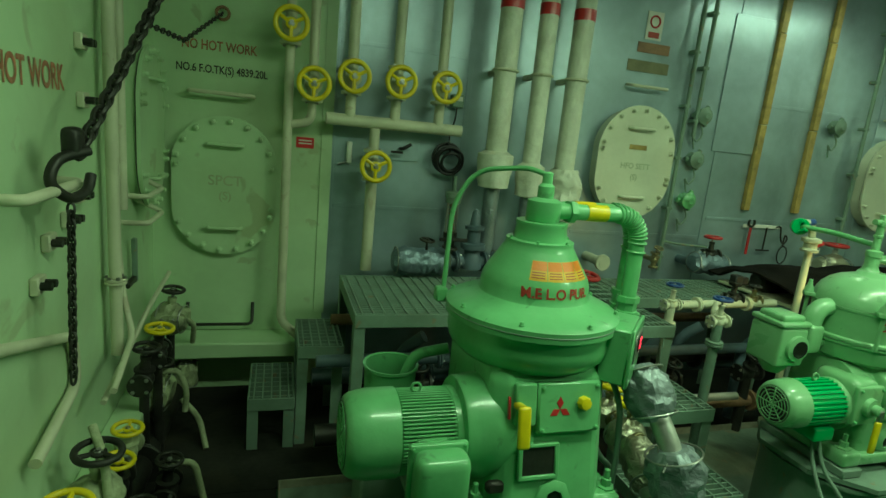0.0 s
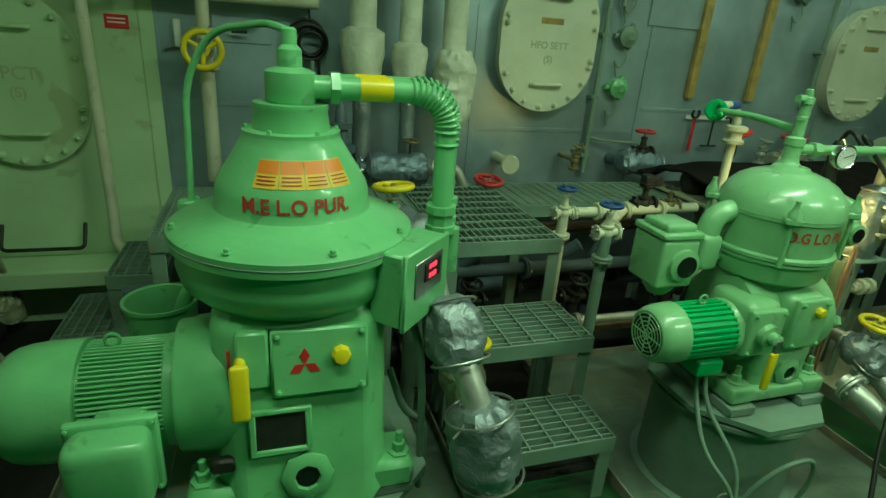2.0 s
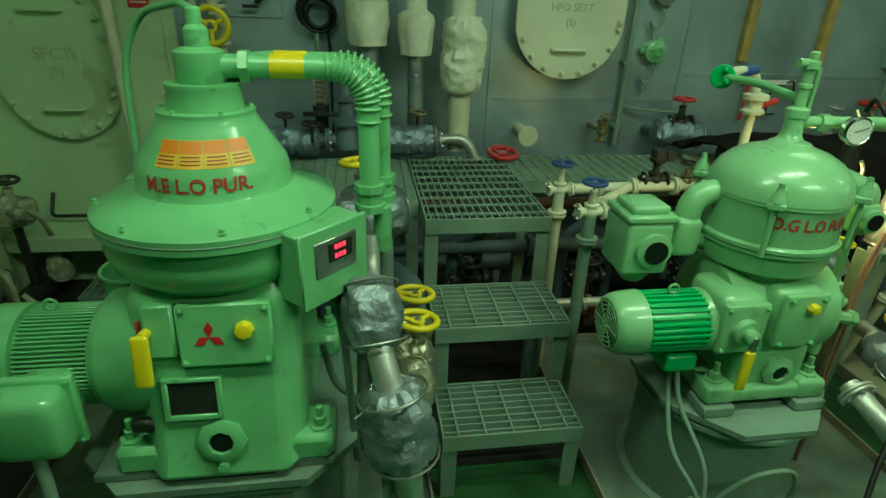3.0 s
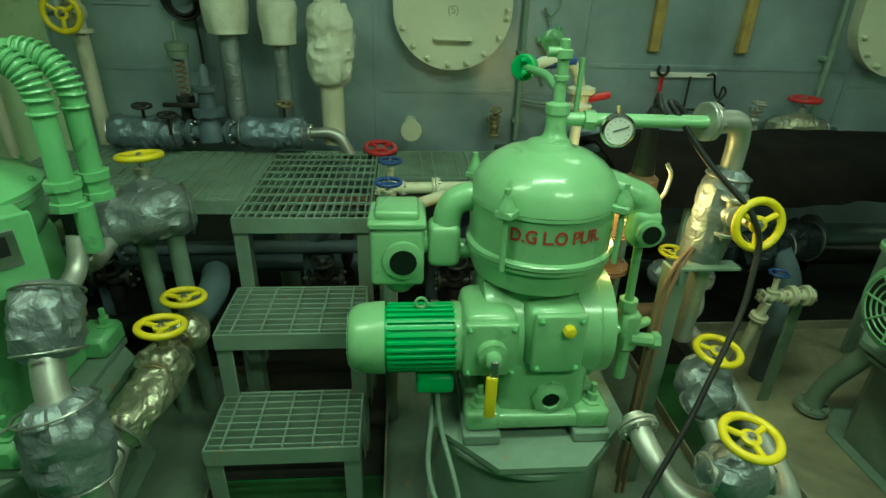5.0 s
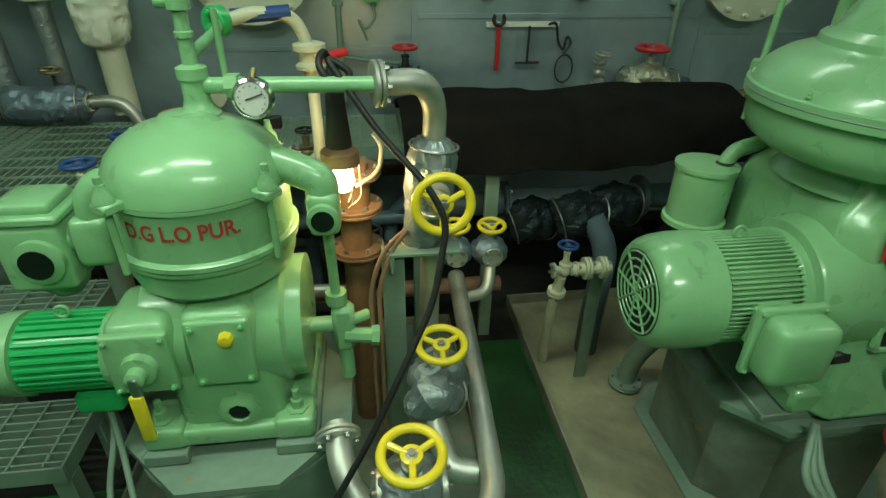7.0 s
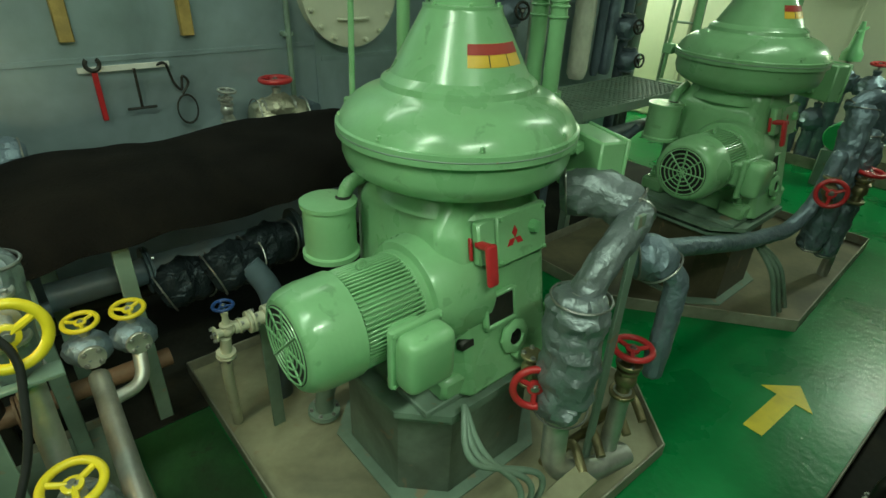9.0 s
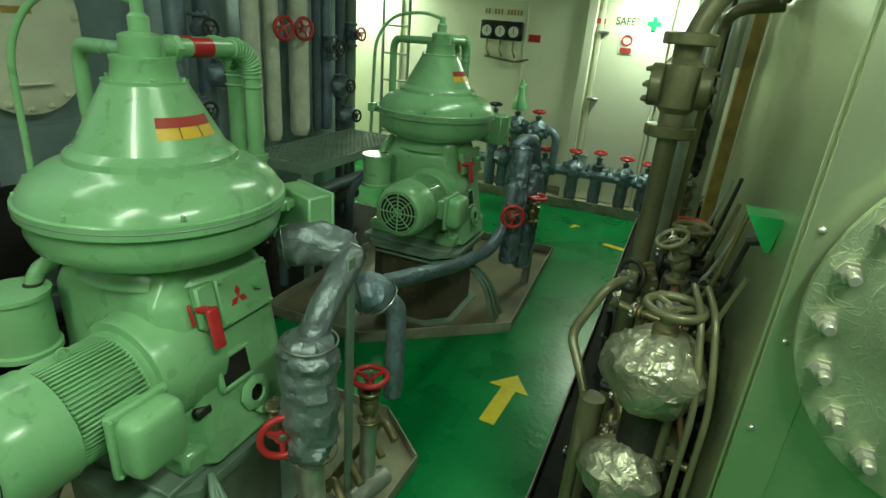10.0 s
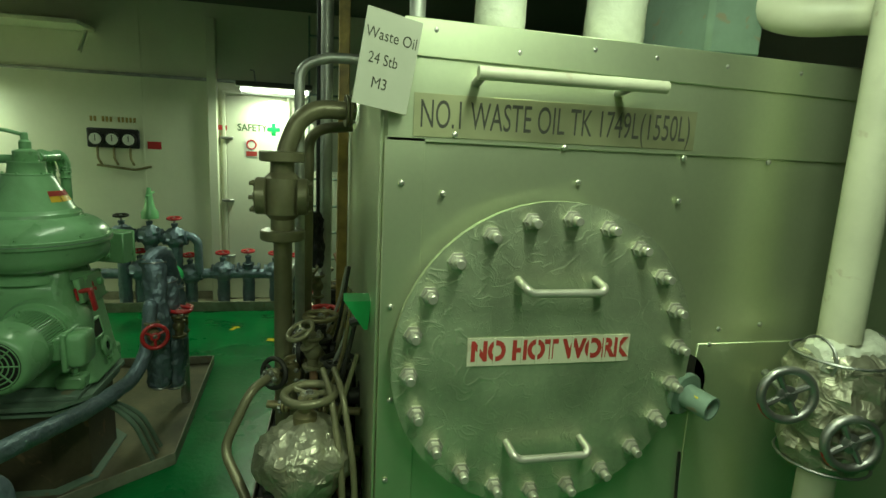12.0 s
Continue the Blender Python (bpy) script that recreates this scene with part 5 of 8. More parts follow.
lab = "cream valve with yellow handwheel on the tank manifold"
for x, z in ((0.045, 2.06), (0.165, 1.79), (0.365, 1.85), (0.61, 1.85), (0.86, 1.85), (0.505, 1.40)):
    wall_valve(x, z, lab)
pipe("manifold_pipe", [(0.24, Y0, 1.63), (1.0, Y0, 1.63)], 0.032, CREAM, "cream horizontal manifold pipe", flanges=())
for x in (0.365, 0.61, 0.86):
    pipe("riser_pipe", [(x, Y0, 1.93), (x, Y0, CEIL)], 0.028, CREAM, "cream riser pipe above a yellow valve", group="risers")
    pipe("stub_pipe", [(x, Y0, 1.645), (x, Y0, 1.775)], 0.028, CREAM, "short cream pipe under a yellow valve", group="stubs")
pipe("riser_pipe", [(0.045, Y0, 2.14), (0.045, Y0, CEIL)], 0.024, CREAM, "cream riser pipe above a yellow valve", group="risers")
pipe("riser_pipe", [(0.165, Y0, 1.87), (0.165, Y0, CEIL)], 0.024, CREAM, "cream riser pipe above a yellow valve", group="risers")
pipe("drop_pipe", [(0.045, Y0, 1.98), (0.045, Y0, 0.60), (0.045, Y0 - 0.03, 0.50), (0.16, Y0 - 0.1, 0.42)], 0.024, CREAM, "cream drop pipe beside the tank cover", 0.08, group="drops")
pipe("bend_pipe", [(0.165, Y0, 1.71), (0.165, Y0, 1.60), (0.06, Y0, 1.58)], 0.022, CREAM, "cream bend into the drop pipe", 0.08)
pipe("stub_pipe", [(0.505, Y0, 1.60), (0.505, Y0, 1.475)], 0.028, CREAM, "short cream pipe under the manifold", group="stubs")
pipe("drop_pipe", [(0.505, Y0, 1.325), (0.505, Y0, 0.80)], 0.032, CREAM, "cream drop pipe down to the platform", group="drops")
plate("safety_sign", (0.143, W - 0.003, 1.486), (0.095, 0.058), "y", RED, "small red notice on the cream tank")
for dz in (0.012, -0.004):
    solid("notice_line", Mesh().box((0.143, W - 0.0065, 1.486 + dz), (0.07, 0.002, 0.006), 0.0005), WHITE, "pale line of writing on a red notice", "writing")
sw = thing("switch_box", "small grey switch box with cable on the tank", "switch", (0.99, W, 1.80))
part("case", Mesh().box((0, -0.03, 0), (0.07, 0.05, 0.075), 0.006), GREY_GREEN, sw)
part("window", Mesh().box((0, -0.057, 0.012), (0.05, 0.004, 0.025), 0.001), WHITE, sw)
part("cable", Mesh().tube([(0, -0.03, -0.03), (0.0, -0.03, -0.1), (-0.03, -0.02, -0.2), (-0.01, -0.02, -0.3)], 0.005, 0.05, 8), BLACK, sw)
wb = thing("white_thermometer", "white thermometer case on the tank", "thermometer", (0.385, W, 1.455))
part("case", Mesh().box((0, -0.02, 0), (0.03, 0.03, 0.12), 0.006), WHITE, wb)
part("arm", Mesh().cyl((-0.06, -0.02, -0.07), (0.0, -0.02, -0.05), 0.006, 8), STEEL, wb)
hz = thing("hose_coil", "coiled black hose hung on the tank", "hose", (0.95, W - 0.06, 1.47))
for i, R in enumerate((0.085, 0.075, 0.066, 0.08, 0.055)):
    part("loop", Mesh().torus(R, 0.0085, Matrix.Translation((0.004 * i, -0.008 * i, -0.005 * i)) @ Matrix.Rotation(radians(90 + 4 * i), 4, "X"), 36, 8), BLACK, hz)
part("tail", Mesh().tube([(0.05, 0, -0.07), (0.06, 0, -0.2), (0.05, 0.02, -0.65)], 0.007, 0.1, 8), BLACK, hz)
part("hook", Mesh().tube([(0, 0.06, 0.09), (0, -0.03, 0.085), (0, -0.03, 0.1)], 0.006, 0.01, 8), STEEL, hz)
bt = thing("tap_fitting", "black tap on a blue-grey plate", "tap", (0.68, W - 0.01, 1.5))
part("tap", Mesh().tube([(0.0, 0, 0), (0.0, -0.05, 0), (0.05, -0.05, 0.03)], 0.01, 0.02, 10), BLACK, bt)
part("lever", Mesh().box((-0.03, -0.05, -0.02), (0.07, 0.012, 0.014), 0.003), DARK, bt)

# three large pipes with white lagging
for x, r, zc, zb, lab in ((1.19, 0.062, 1.52, 1.33, "white painted pipe with red band and square lagging boot"), (1.415, 0.052, 1.47, 1.29, "white painted pipe with red band and lagging boot"), (1.635, 0.058, 1.47, 1.12, "white painted pipe with rag lagging")):
    t = thing("large_pipe", lab, "pipe", (x, 2.93, 0.84), "large white pipes")
    h = lambda z: z - 0.84
    part("upper_run", Mesh().tube([(0, 0, h(zb)), (0, 0, CEIL - 0.84)], r, 0.02, 24, 0.015, 8, False), LAGGING, t)
    part("red_band", Mesh().cyl((0, 0, h(2.30)), (0, 0, h(2.36)), r + 0.003, 28), RED, t)
    if x < 1.6:
        part("boot", Mesh().lathe([(r * 0.9, h(zb)), (r * 1.4, h(zb) + 0.006), (r * 1.5, h(zb) + 0.05), (r * 1.58, h(zb) + 0.1), (r * 1.62, h(zc) - 0.03), (r * 1.56, h(zc)), (r * 1.2, h(zc) + 0.012), (r, h(zc) + 0.02)], 40, None, 0.14), LAGGING, t, "white cloth boot")
        part("lower_run", Mesh().tube([(0, 0, 0), (0, 0, h(zb) + 0.02)], r * 0.72, 0.02, 20, 0.07, 16, False), FOIL, t, "foil-wrapped lower run")
    else:
        part("rag_lagging", Mesh().tube([(0, -0.005, h(zb)), (0.005, -0.005, h(zc))], 0.1, 0.02, 36, 0.2, 9), LAGGING, t, "torn white lagging")
        part("rag_tail", Mesh().tube([(0.075, -0.03, h(zb) + 0.02), (0.085, -0.02, h(zb) + 0.2), (0.07, -0.02, h(zc))], 0.018, 0.05, 10, 0.4, 20), LAGGING, t)
        part("lower_run", Mesh().tube([(0, 0, 0), (0, 0, h(zb) + 0.02)], r * 0.93, 0.02, 24, 0.01, 8, False), CREAM, t)
    part("pipe_clip", Mesh().torus(r + 0.006, 0.008, Matrix.Translation((0, 0, h(1.98))), 28, 8), CREAM, t)
    part("clip_foot", Mesh().box((0, 0.12, h(1.98)), (0.04, 0.2, 0.03), 0.004), CREAM, t)

# valve row on the platform at the tank's foot
zr_ = 0.905
pipe("lagged_pipe", [(0.62, 2.85, zr_), (0.95, 2.85, zr_)], 0.075, FOIL_BLUE, "foil-lagged valve body on the platform", lump=0.16, group="lagged row", seg=22)
pipe("lagged_pipe", [(1.2, 2.85, zr_), (1.52, 2.85, zr_)], 0.072, FOIL_BLUE, "foil-lagged strainer on the platform", lump=0.16, group="lagged row", seg=22)
pipe("row_pipe", [(0.93, 2.85, zr_), (1.22, 2.85, zr_)], 0.034, BLUE_PIPE, "blue-grey pipe between lagged valves", flanges=((0, 0.2), (0, 0.8)))
pipe("elbow_pipe", [(1.5, 2.85, zr_), (1.66, 2.85, zr_ + 0.01), (1.72, 2.84, 0.80)], 0.025, GALV, "grey elbow pipe down through the platform", 0.08, flanges=((0, 0.15),))
sv = thing("safety_valve", "dark spring safety valve with lever", "valve", (1.08, 2.85, 0.93))
part("body", Mesh().lathe([(0.06, -0.06), (0.06, 0.0), (0.045, 0.02), (0.045, 0.05), (0.07, 0.055), (0.07, 0.085), (0.04, 0.09), (0.036, 0.16), (0.055, 0.165), (0.055, 0.185), (0.03, 0.19), (0.022, 0.26), (0.01, 0.28)], 24), BLUE_PIPE, sv)
part("lever", Mesh().box((-0.1, 0, 0.10), (0.2, 0.02, 0.02), 0.004), DARK, sv)
sp = thing("spring_valve", "tall spring-loaded valve beside the tank", "valve", (0.96, 2.92, 0.86))
part("column", Mesh().lathe([(0.03, 0), (0.03, 0.16), (0.04, 0.17), (0.04, 0.2)], 18), DARK, sp)
for s in (-0.03, 0.03):
    part("tie_rod", Mesh().cyl((s, 0, 0.18), (s, 0, 0.38), 0.006, 8), STEEL, sp)
coil = [(0.018 * math.cos(a * 0.7), 0.018 * math.sin(a * 0.7), 0.2 + 0.16 * a / 60) for a in range(61)]
part("spring", Mesh().tube(coil, 0.004, 0.002, 6), RUST, sp)
part("cap", Mesh().lathe([(0.045, 0.37), (0.045, 0.40), (0.05, 0.402), (0.05, 0.43), (0.01, 0.44), (0.01, 0.52)], 20), GREY_GREEN, sp)
for x, y, z, m in ((0.80, 2.82, 1.03, DARK), (1.42, 2.85, 1.04, BRONZE), (0.92, 2.78, 1.0, DARK)):
    t = thing("small_handwheel", "small dark handwheel on a lagged valve", "handwheel", (x, y, z), "small wheels")
    handwheel(t, (0, 0, 0), (0.1, -0.1, 1), 0.04, m)
    part("stem", Mesh().cyl((0, 0, -0.09), (0, 0, 0.01), 0.007, 8), DARK, t)

# conduit with round boxes
def conduit(x, z0, z1, label, y=W - 0.05):
    t = thing("conduit", label, "conduit", (x, y, z0), "conduits")
    part("run", Mesh().cyl((0, 0, 0), (0, 0, z1 - z0), 0.014, 12), GREY_GREEN, t)
    k = 0.1
    while k < z1 - z0:
        part("clip", Mesh().box((0, 0.02, k), (0.05, 0.06, 0.022), 0.004), GREY_GREEN, t)
        k += 0.34
    return t


conduit(2.57, 0.82, CEIL, "grey-green cable conduit on the tank")
conduit(2.66, 1.75, CEIL, "thin cable conduit to a round box")
conduit(4.2, 0.82, CEIL, "grey-green cable conduit beside a manhole cover")


def round_box(x, z, m, label):
    t = thing("junction_box", label, "junction box", (x, W, z), "round boxes")
    part("body", Mesh().lathe([(0.05, 0), (0.05, 0.05), (0.056, 0.052), (0.056, 0.065), (0.04, 0.07), (0.02, 0.09)], 24, aim((0, 0, 0), (0, -1, 0))), m, t)
    for a in (60, 180, 300):
        part("lug", Mesh().cyl((0.05 * math.cos(radians(a)), -0.03, 0.05 * math.sin(radians(a))), (0.075 * math.cos(radians(a)), -0.03, 0.075 * math.sin(radians(a))), 0.016, 10), m, t)
    part("cable_loop", Mesh().tube([(0.0, -0.03, -0.05), (0.03, -0.04, -0.12), (-0.03, -0.05, -0.18), (-0.06, -0.04, -0.12), (-0.02, -0.03, -0.22)], 0.006, 0.06, 8), GREY_GREEN, t)


round_box(2.72, 1.89, GREY_GREEN, "round grey-green junction box with cable loop")
round_box(2.72, 1.60, GREY_GREEN, "round grey-green junction box with cable loop")
round_box(2.715, 1.32, GREEN, "small bright green junction box")
round_box(3.93, 1.93, GREY_GREEN, "round grey-green junction box with cable loop")

# battens, signs, tool rail
for x in (3.255, 3.725):
    t = thing("wooden_batten", "yellowish varnished wooden batten on the tank wall", "batten", (x, W, 1.28), "battens")
    for i in range(3):
        part("length", Mesh().box((0.004 * (i % 2), -0.02, 0.3 + 0.61 * i), (0.055, 0.035, 0.606), 0.004), WOOD, t)
    for i in range(4):
        part("spacer", Mesh().box((0, -0.005, 0.15 + 0.5 * i), (0.03, 0.01, 0.05), 0.001), DARK, t)
for x, dz in ((2.255, 0), (4.56, 0.05)):
    plate("prohibition_sign", (x, W - 0.003, 2.40 + dz), (0.12, 0.17), "y", WHITE, "white prohibition sign with red ring", group="signs")
    solid("sign_ring", Mesh().torus(0.034, 0.006, Matrix.Translation((x, W - 0.006, 2.425 + dz)) @ X90, 28, 6), RED, "red ring of a prohibition sign", "writing", "sign rings")
    solid("sign_text", Mesh().box((x, W - 0.006, 2.345 + dz), (0.08, 0.003, 0.035), 0.0005), INK_RED, "red block of writing", "writing", "sign blocks")
    plate("name_strip", (x + 0.02, W - 0.003, 2.265 + dz), (0.24, 0.062), "y", RUST, "faded brownish red strip with writing", group="name strips")
    plate("name_strip", (x + 0.0, W - 0.003, 2.15 + dz), (0.31, 0.07), "y", OLIVE, "olive strip with dark writing", group="name strips")
tr = thing("tool_rail", "pale tool rail with red wrench and hooks", "tool rail", (3.42, W, 1.165))
part("bar", Mesh().box((0.02, -0.03, 0), (0.36, 0.006, 0.025), 0.002), WHITE, tr)
for x in (-0.1, 0.15):
    part("peg", Mesh().cyl((x, 0, 0), (x, -0.03, 0), 0.006, 8), STEEL, tr)
wr = thing("wrench", "red open-ended wrench hanging on a rail", "wrench", (3.318, W - 0.045, 1.165))
part("shaft", Mesh().box((0, 0, -0.11), (0.022, 0.01, 0.2), 0.003), RED, wr)
part("jaw", Mesh().torus(0.026, 0.009, Matrix.Translation((0, 0, 0.025)) @ X90 @ Matrix.Rotation(radians(135), 4, "Z"), 24, 8, 0.75), DARK, wr)
tk = thing("t_key", "dark T-shaped key hanging on a rail", "tool", (3.47, W - 0.045, 1.15))
part("shaft", Mesh().cyl((0, 0, 0.01), (0, 0, -0.16), 0.006, 8), DARK, tk)
part("cross_bar", Mesh().cyl((-0.06, 0, -0.16), (0.06, 0, -0.16), 0.006, 8), DARK, tk)
hk = thing("wire_hook", "dark bent wire hook hanging on a rail", "hook", (3.6, W - 0.045, 1.16))
part("wire", Mesh().tube([(-0.04, 0.02, 0.0), (0, 0, 0.02), (0.02, 0, -0.08), (0.05, 0, -0.12), (0.06, 0, -0.04), (0.09, 0, -0.08), (0.05, 0, -0.13)], 0.006, 0.04, 8), DARK, hk)
part("ring", Mesh().torus(0.06, 0.005, Matrix.Translation((0.06, -0.005, -0.2)) @ X90 @ Matrix.Diagonal((0.75, 1.1, 1, 1)), 32, 8), DARK, hk)

# valves by the tank's foot
valve((2.86, 2.96, 0.97), 0.055, RED, DARK, "x", (0, 0, 1), 0.125, 0.042, "dark valve with red handwheel by the tank", "tank foot valves")
pipe("lagged_pipe", [(2.72, 2.96, 0.92), (3.0, 2.96, 0.90)], 0.07, FOIL_BLUE, "foil-lagged pipe under a red-wheel valve", lump=0.2, seg=20)
pipe("sample_pipe", [(2.58, W - 0.05, 1.03), (2.66, W - 0.05, 1.015), (2.84, 2.98, 1.02)], 0.008, GREY_GREEN, "thin sample pipe from the conduit")
valve((2.43, 2.98, 0.92), 0.03, BRONZE, BRONZE, "z", (0, -0.3, 1), 0.09, 0.032, "small bronze drain cock on the tank", "tank foot valves")
pipe("bronze_pipe", [(2.43, 2.99, 0.92), (2.43, 3.15, 0.92)], 0.016, BRONZE, "short bronze drain pipe")
pipe("blank_flange", [(2.01, 2.93, 0.9), (2.01, 3.15, 0.9)], 0.03, CREAM, "cream blank flange on the tank", flanges=((0, 0.06),))
t = thing("loose_handwheel", "dull red handwheel lying on the platform", "handwheel", (1.86, 2.86, 0.835))
handwheel(t, (0, 0, 0), (0.05, -0.15, 1), 0.075, RED, 4)
valve((4.06, 3.0, 0.93), 0.075, RED, GALV, "x", (0, 0, 1), 0.14, 0.05, "foil-lagged valve with red handwheel by the tank", "tank foot valves", lag=FOIL_DULL)
pipe("lagged_pipe", [(3.93, 3.02, 0.90), (4.22, 3.02, 0.88)], 0.085, FOIL_DULL, "foil-lagged pipe under the red-wheel valve", lump=0.14, seg=20)
valve((3.8, 2.99, 0.96), 0.04, GALV, GALV, "z", (0.1, -0.1, 1), 0.09, 0.035, "small galvanised valve by the tank", "tank foot valves")
pipe("galvanised_pipe", [(3.8, 2.99, 0.94), (3.84, 2.99, 0.86), (3.84, 3.16, 0.80)], 0.02, GALV, "short galvanised pipe under a small valve")
valve((4.6, 3.06, 0.82), 0.03, BRONZE, BRONZE, "x", (0, -1, 0.2), 0.07, 0.03, "small bronze cock on the tank", "tank foot valves")
pipe("bronze_pipe", [(4.6, 3.06, 0.82), (4.6, 3.16, 0.82)], 0.016, BRONZE, "short bronze pipe into the tank")
for vx in (2.72, 4.22):
    pipe("lag_foot", [(vx + 0.05, 3.0, 0.9), (vx + 0.05, 3.16, 0.9)], 0.03, BLUE_PIPE, "blue-grey pipe branch into the tank", group="tank branches")

# ---- drip trays, kerbs, floor marks ----
def tray(name, poly, label, material=TRAY, lip=0.06, lip_mat=None):
    t = thing(name, label, "drip tray", (0, 0, FLOOR), "drip trays")
    part("bottom", Mesh().prism(poly, 0.001, 0.012), material, t)
    n = len(poly)
    for i in range(n):
        a, b = Vector((*poly[i], 0)), Vector((*poly[(i + 1) % n], 0))
        d = b - a
        m = Matrix.Translation((a + b) / 2) @ Matrix.Rotation(math.atan2(d.y, d.x), 4, "Z")
        part("lip", Mesh().box((0, 0, lip / 2), (d.length + 0.008, 0.008, lip), 0.002, m), lip_mat or material, t)
    return t


LIP = mat("rusty_grey_lip", (0.30, 0.29, 0.22), 0.5, 0.1, 0.25, 8, 50, 0.3, 0.5, wear=0.6)
tray("drip_tray", [(3.27, 1.15), (3.55, 0.92), (4.47, 0.90), (4.68, 1.15), (4.68, 2.4), (3.27, 2.4)], "cream steel drip tray under a fuel oil purifier", TRAY, 0.06, LIP)
tray("drip_tray", [(5.15, 1.6), (5.71, 0.885), (7.1, 0.95), (7.1, 2.25), (5.15, 2.25)], "oil-stained drip tray with clipped corner", STAINED_TRAY, 0.07, LIP)
tray("drip_tray", [(1.9, 1.28), (2.1, 1.08), (2.98, 1.08), (2.98, 2.3), (1.9, 2.3)], "oil-stained green drip tray under the small purifier", OILY_GREEN, 0.05, LIP)
tray("drip_tray", [(0.05, 1.2), (0.3, 0.95), (1.15, 0.95), (1.34, 1.2), (1.34, 2.15), (0.05, 2.15)], "oil-stained green drip tray under the lubricating oil purifier", OILY_GREEN, 0.05, LIP)
tray("drip_tray", [(3.98, -0.6), (8.4, -0.6), (8.4, 0.40), (3.98, 0.44)], "narrow near-black drip tray along the walkway", DARK_FILL, 0.07, LIP)
tray("drip_tray", [(8.5, 0.28), (8.93, 0.28), (8.93, 2.8), (8.5, 2.8)], "cream drip tray under the far valves", TRAY, 0.10, LIP)


def floor_arrow(tail, tip, w, name="floor_arrow"):
    a, b = Vector((*tail, 0)), Vector((*tip, 0))
    d = (b - a).normalized()
    s = Vector((-d.y, d.x, 0))
    L = (b - a).length
    n = a + d * L * 0.68
    pts = [a + s * w * 0.36, a - s * w * 0.36, n - s * w * 0.36, n - s * w, b, n + s * w, n + s * w * 0.36]
    g = Mesh().prism([(p.x, p.y) for p in pts], FLOOR + 0.0005, FLOOR + 0.0025)
    return solid(name, g, YELLOW, "yellow painted arrow on the green deck", "floor marking", "floor arrows")


floor_arrow((4.87, 0.735), (5.30, 0.71), 0.105)
floor_arrow((7.62, 0.60), (7.55, 0.30), 0.09)
floor_arrow((7.9, 0.95), (8.0, 0.90), 0.05)


# Deck shade under the platforms and in the corner, laid as near-black sheets.
slab("floor_plates", (LEFTX, 2.16, FLOOR), (7.28, BACK, FLOOR + 0.006), DARK_FILL, "near-black sheet on the deck, shade under the platforms put into colour", "floor")
slab("floor_plates", (LEFTX, 0.95, FLOOR), (0.04, 2.155, FLOOR + 0.006), DARK_FILL, "near-black sheet on the deck, shade of the corner put into colour", "floor")
slab("floor_plates", (1.345, 1.60, FLOOR), (1.895, 2.155, FLOOR + 0.006), DARK_FILL, "near-black sheet on the deck for the darkness under the steps", "floor")
DARK_DECK = mat("oil_darkened_green_deck", (0.022, 0.075, 0.02), 0.35, 0, 0.35, 5, 45, 0.4, 0.9, (0.012, 0.018, 0.008), wear=0.6, wear_colour=(0.02, 0.02, 0.01))
slab("floor_plates", (1.345, 1.3, FLOOR), (1.895, 1.595, FLOOR + 0.004), DARK_DECK, "darker green deck under the steps", "floor")
slab("floor_plates", (2.99, 1.0, FLOOR), (3.262, 2.155, FLOOR + 0.004), DARK_DECK, "oil-stained green deck strip between two drip trays", "floor")
# ---- around the lubricating oil purifier ----
pipe("drain_pipe", [(1.165, 1.53, 0.98), (1.165, 1.50, 0.90), (1.16, 1.36, 0.86)], 0.024, GALV, "grey drain pipe under the hose coupling", 0.05)
pipe("lagged_bend", [(1.155, 1.40, 0.92), (1.165, 1.34, 0.85), (1.175, 1.30, 0.78)], 0.072, FOIL, "silver foil-lagged pipe bend", 0.05, lump=0.18, group="foil bends", seg=24)
pipe("link_pipe", [(1.17, 1.31, 0.82), (1.19, 1.25, 0.74), (1.215, 1.22, 0.66)], 0.034, GALV, "bare grey pipe between foil lagging")
pipe("lagged_bend", [(1.20, 1.235, 0.72), (1.222, 1.21, 0.62), (1.235, 1.20, 0.52)], 0.085, FOIL, "silver foil-lagged valve body", 0.05, lump=0.2, group="foil bends", seg=24)
pipe("support_pipe", [(1.235, 1.2, 0.54), (1.25, 1.2, 0.30), (1.28, 1.2, FLOOR)], 0.036, GALV, "grey pipe down to the deck")
t = thing("tie_wire", "wire tie round foil lagging", "wire", (1.205, 1.225, 0.70))
part("loop", Mesh().torus(0.055, 0.003, Matrix.Rotation(radians(25), 4, "X"), 24, 6), STEEL, t)
part("end", Mesh().cyl((-0.05, -0.03, 0), (-0.09, -0.06, -0.01), 0.003, 6), STEEL, t)
valve((1.15, 1.96, 0.90), 0.065, YELLOW, GALV, "x", (-0.05, 0.1, 1), 0.15, 0.055, "foil-lagged valve with yellow handwheel", "yellow-wheel valves", lag=FOIL)
pipe("lagged_pipe", [(1.02, 1.86, 0.86), (1.17, 1.91, 0.88), (1.28, 1.97, 0.88)], 0.085, FOIL, "fat silver foil lagging beside the platform", lump=0.16, seg=24)
pipe("grey_pipe", [(1.165, 1.53, 0.93), (1.07, 1.72, 0.80), (1.08, 1.86, 0.84)], 0.026, GALV, "grey pipe into foil lagging", 0.06)
for dx in (1.12, 1.22):
    pipe("support_pipe", [(dx, 1.93, 0.82), (dx, 1.95, FLOOR)], 0.028, GREY_GREEN, "grey-green pipe leg under lagging", group="leg pipes")
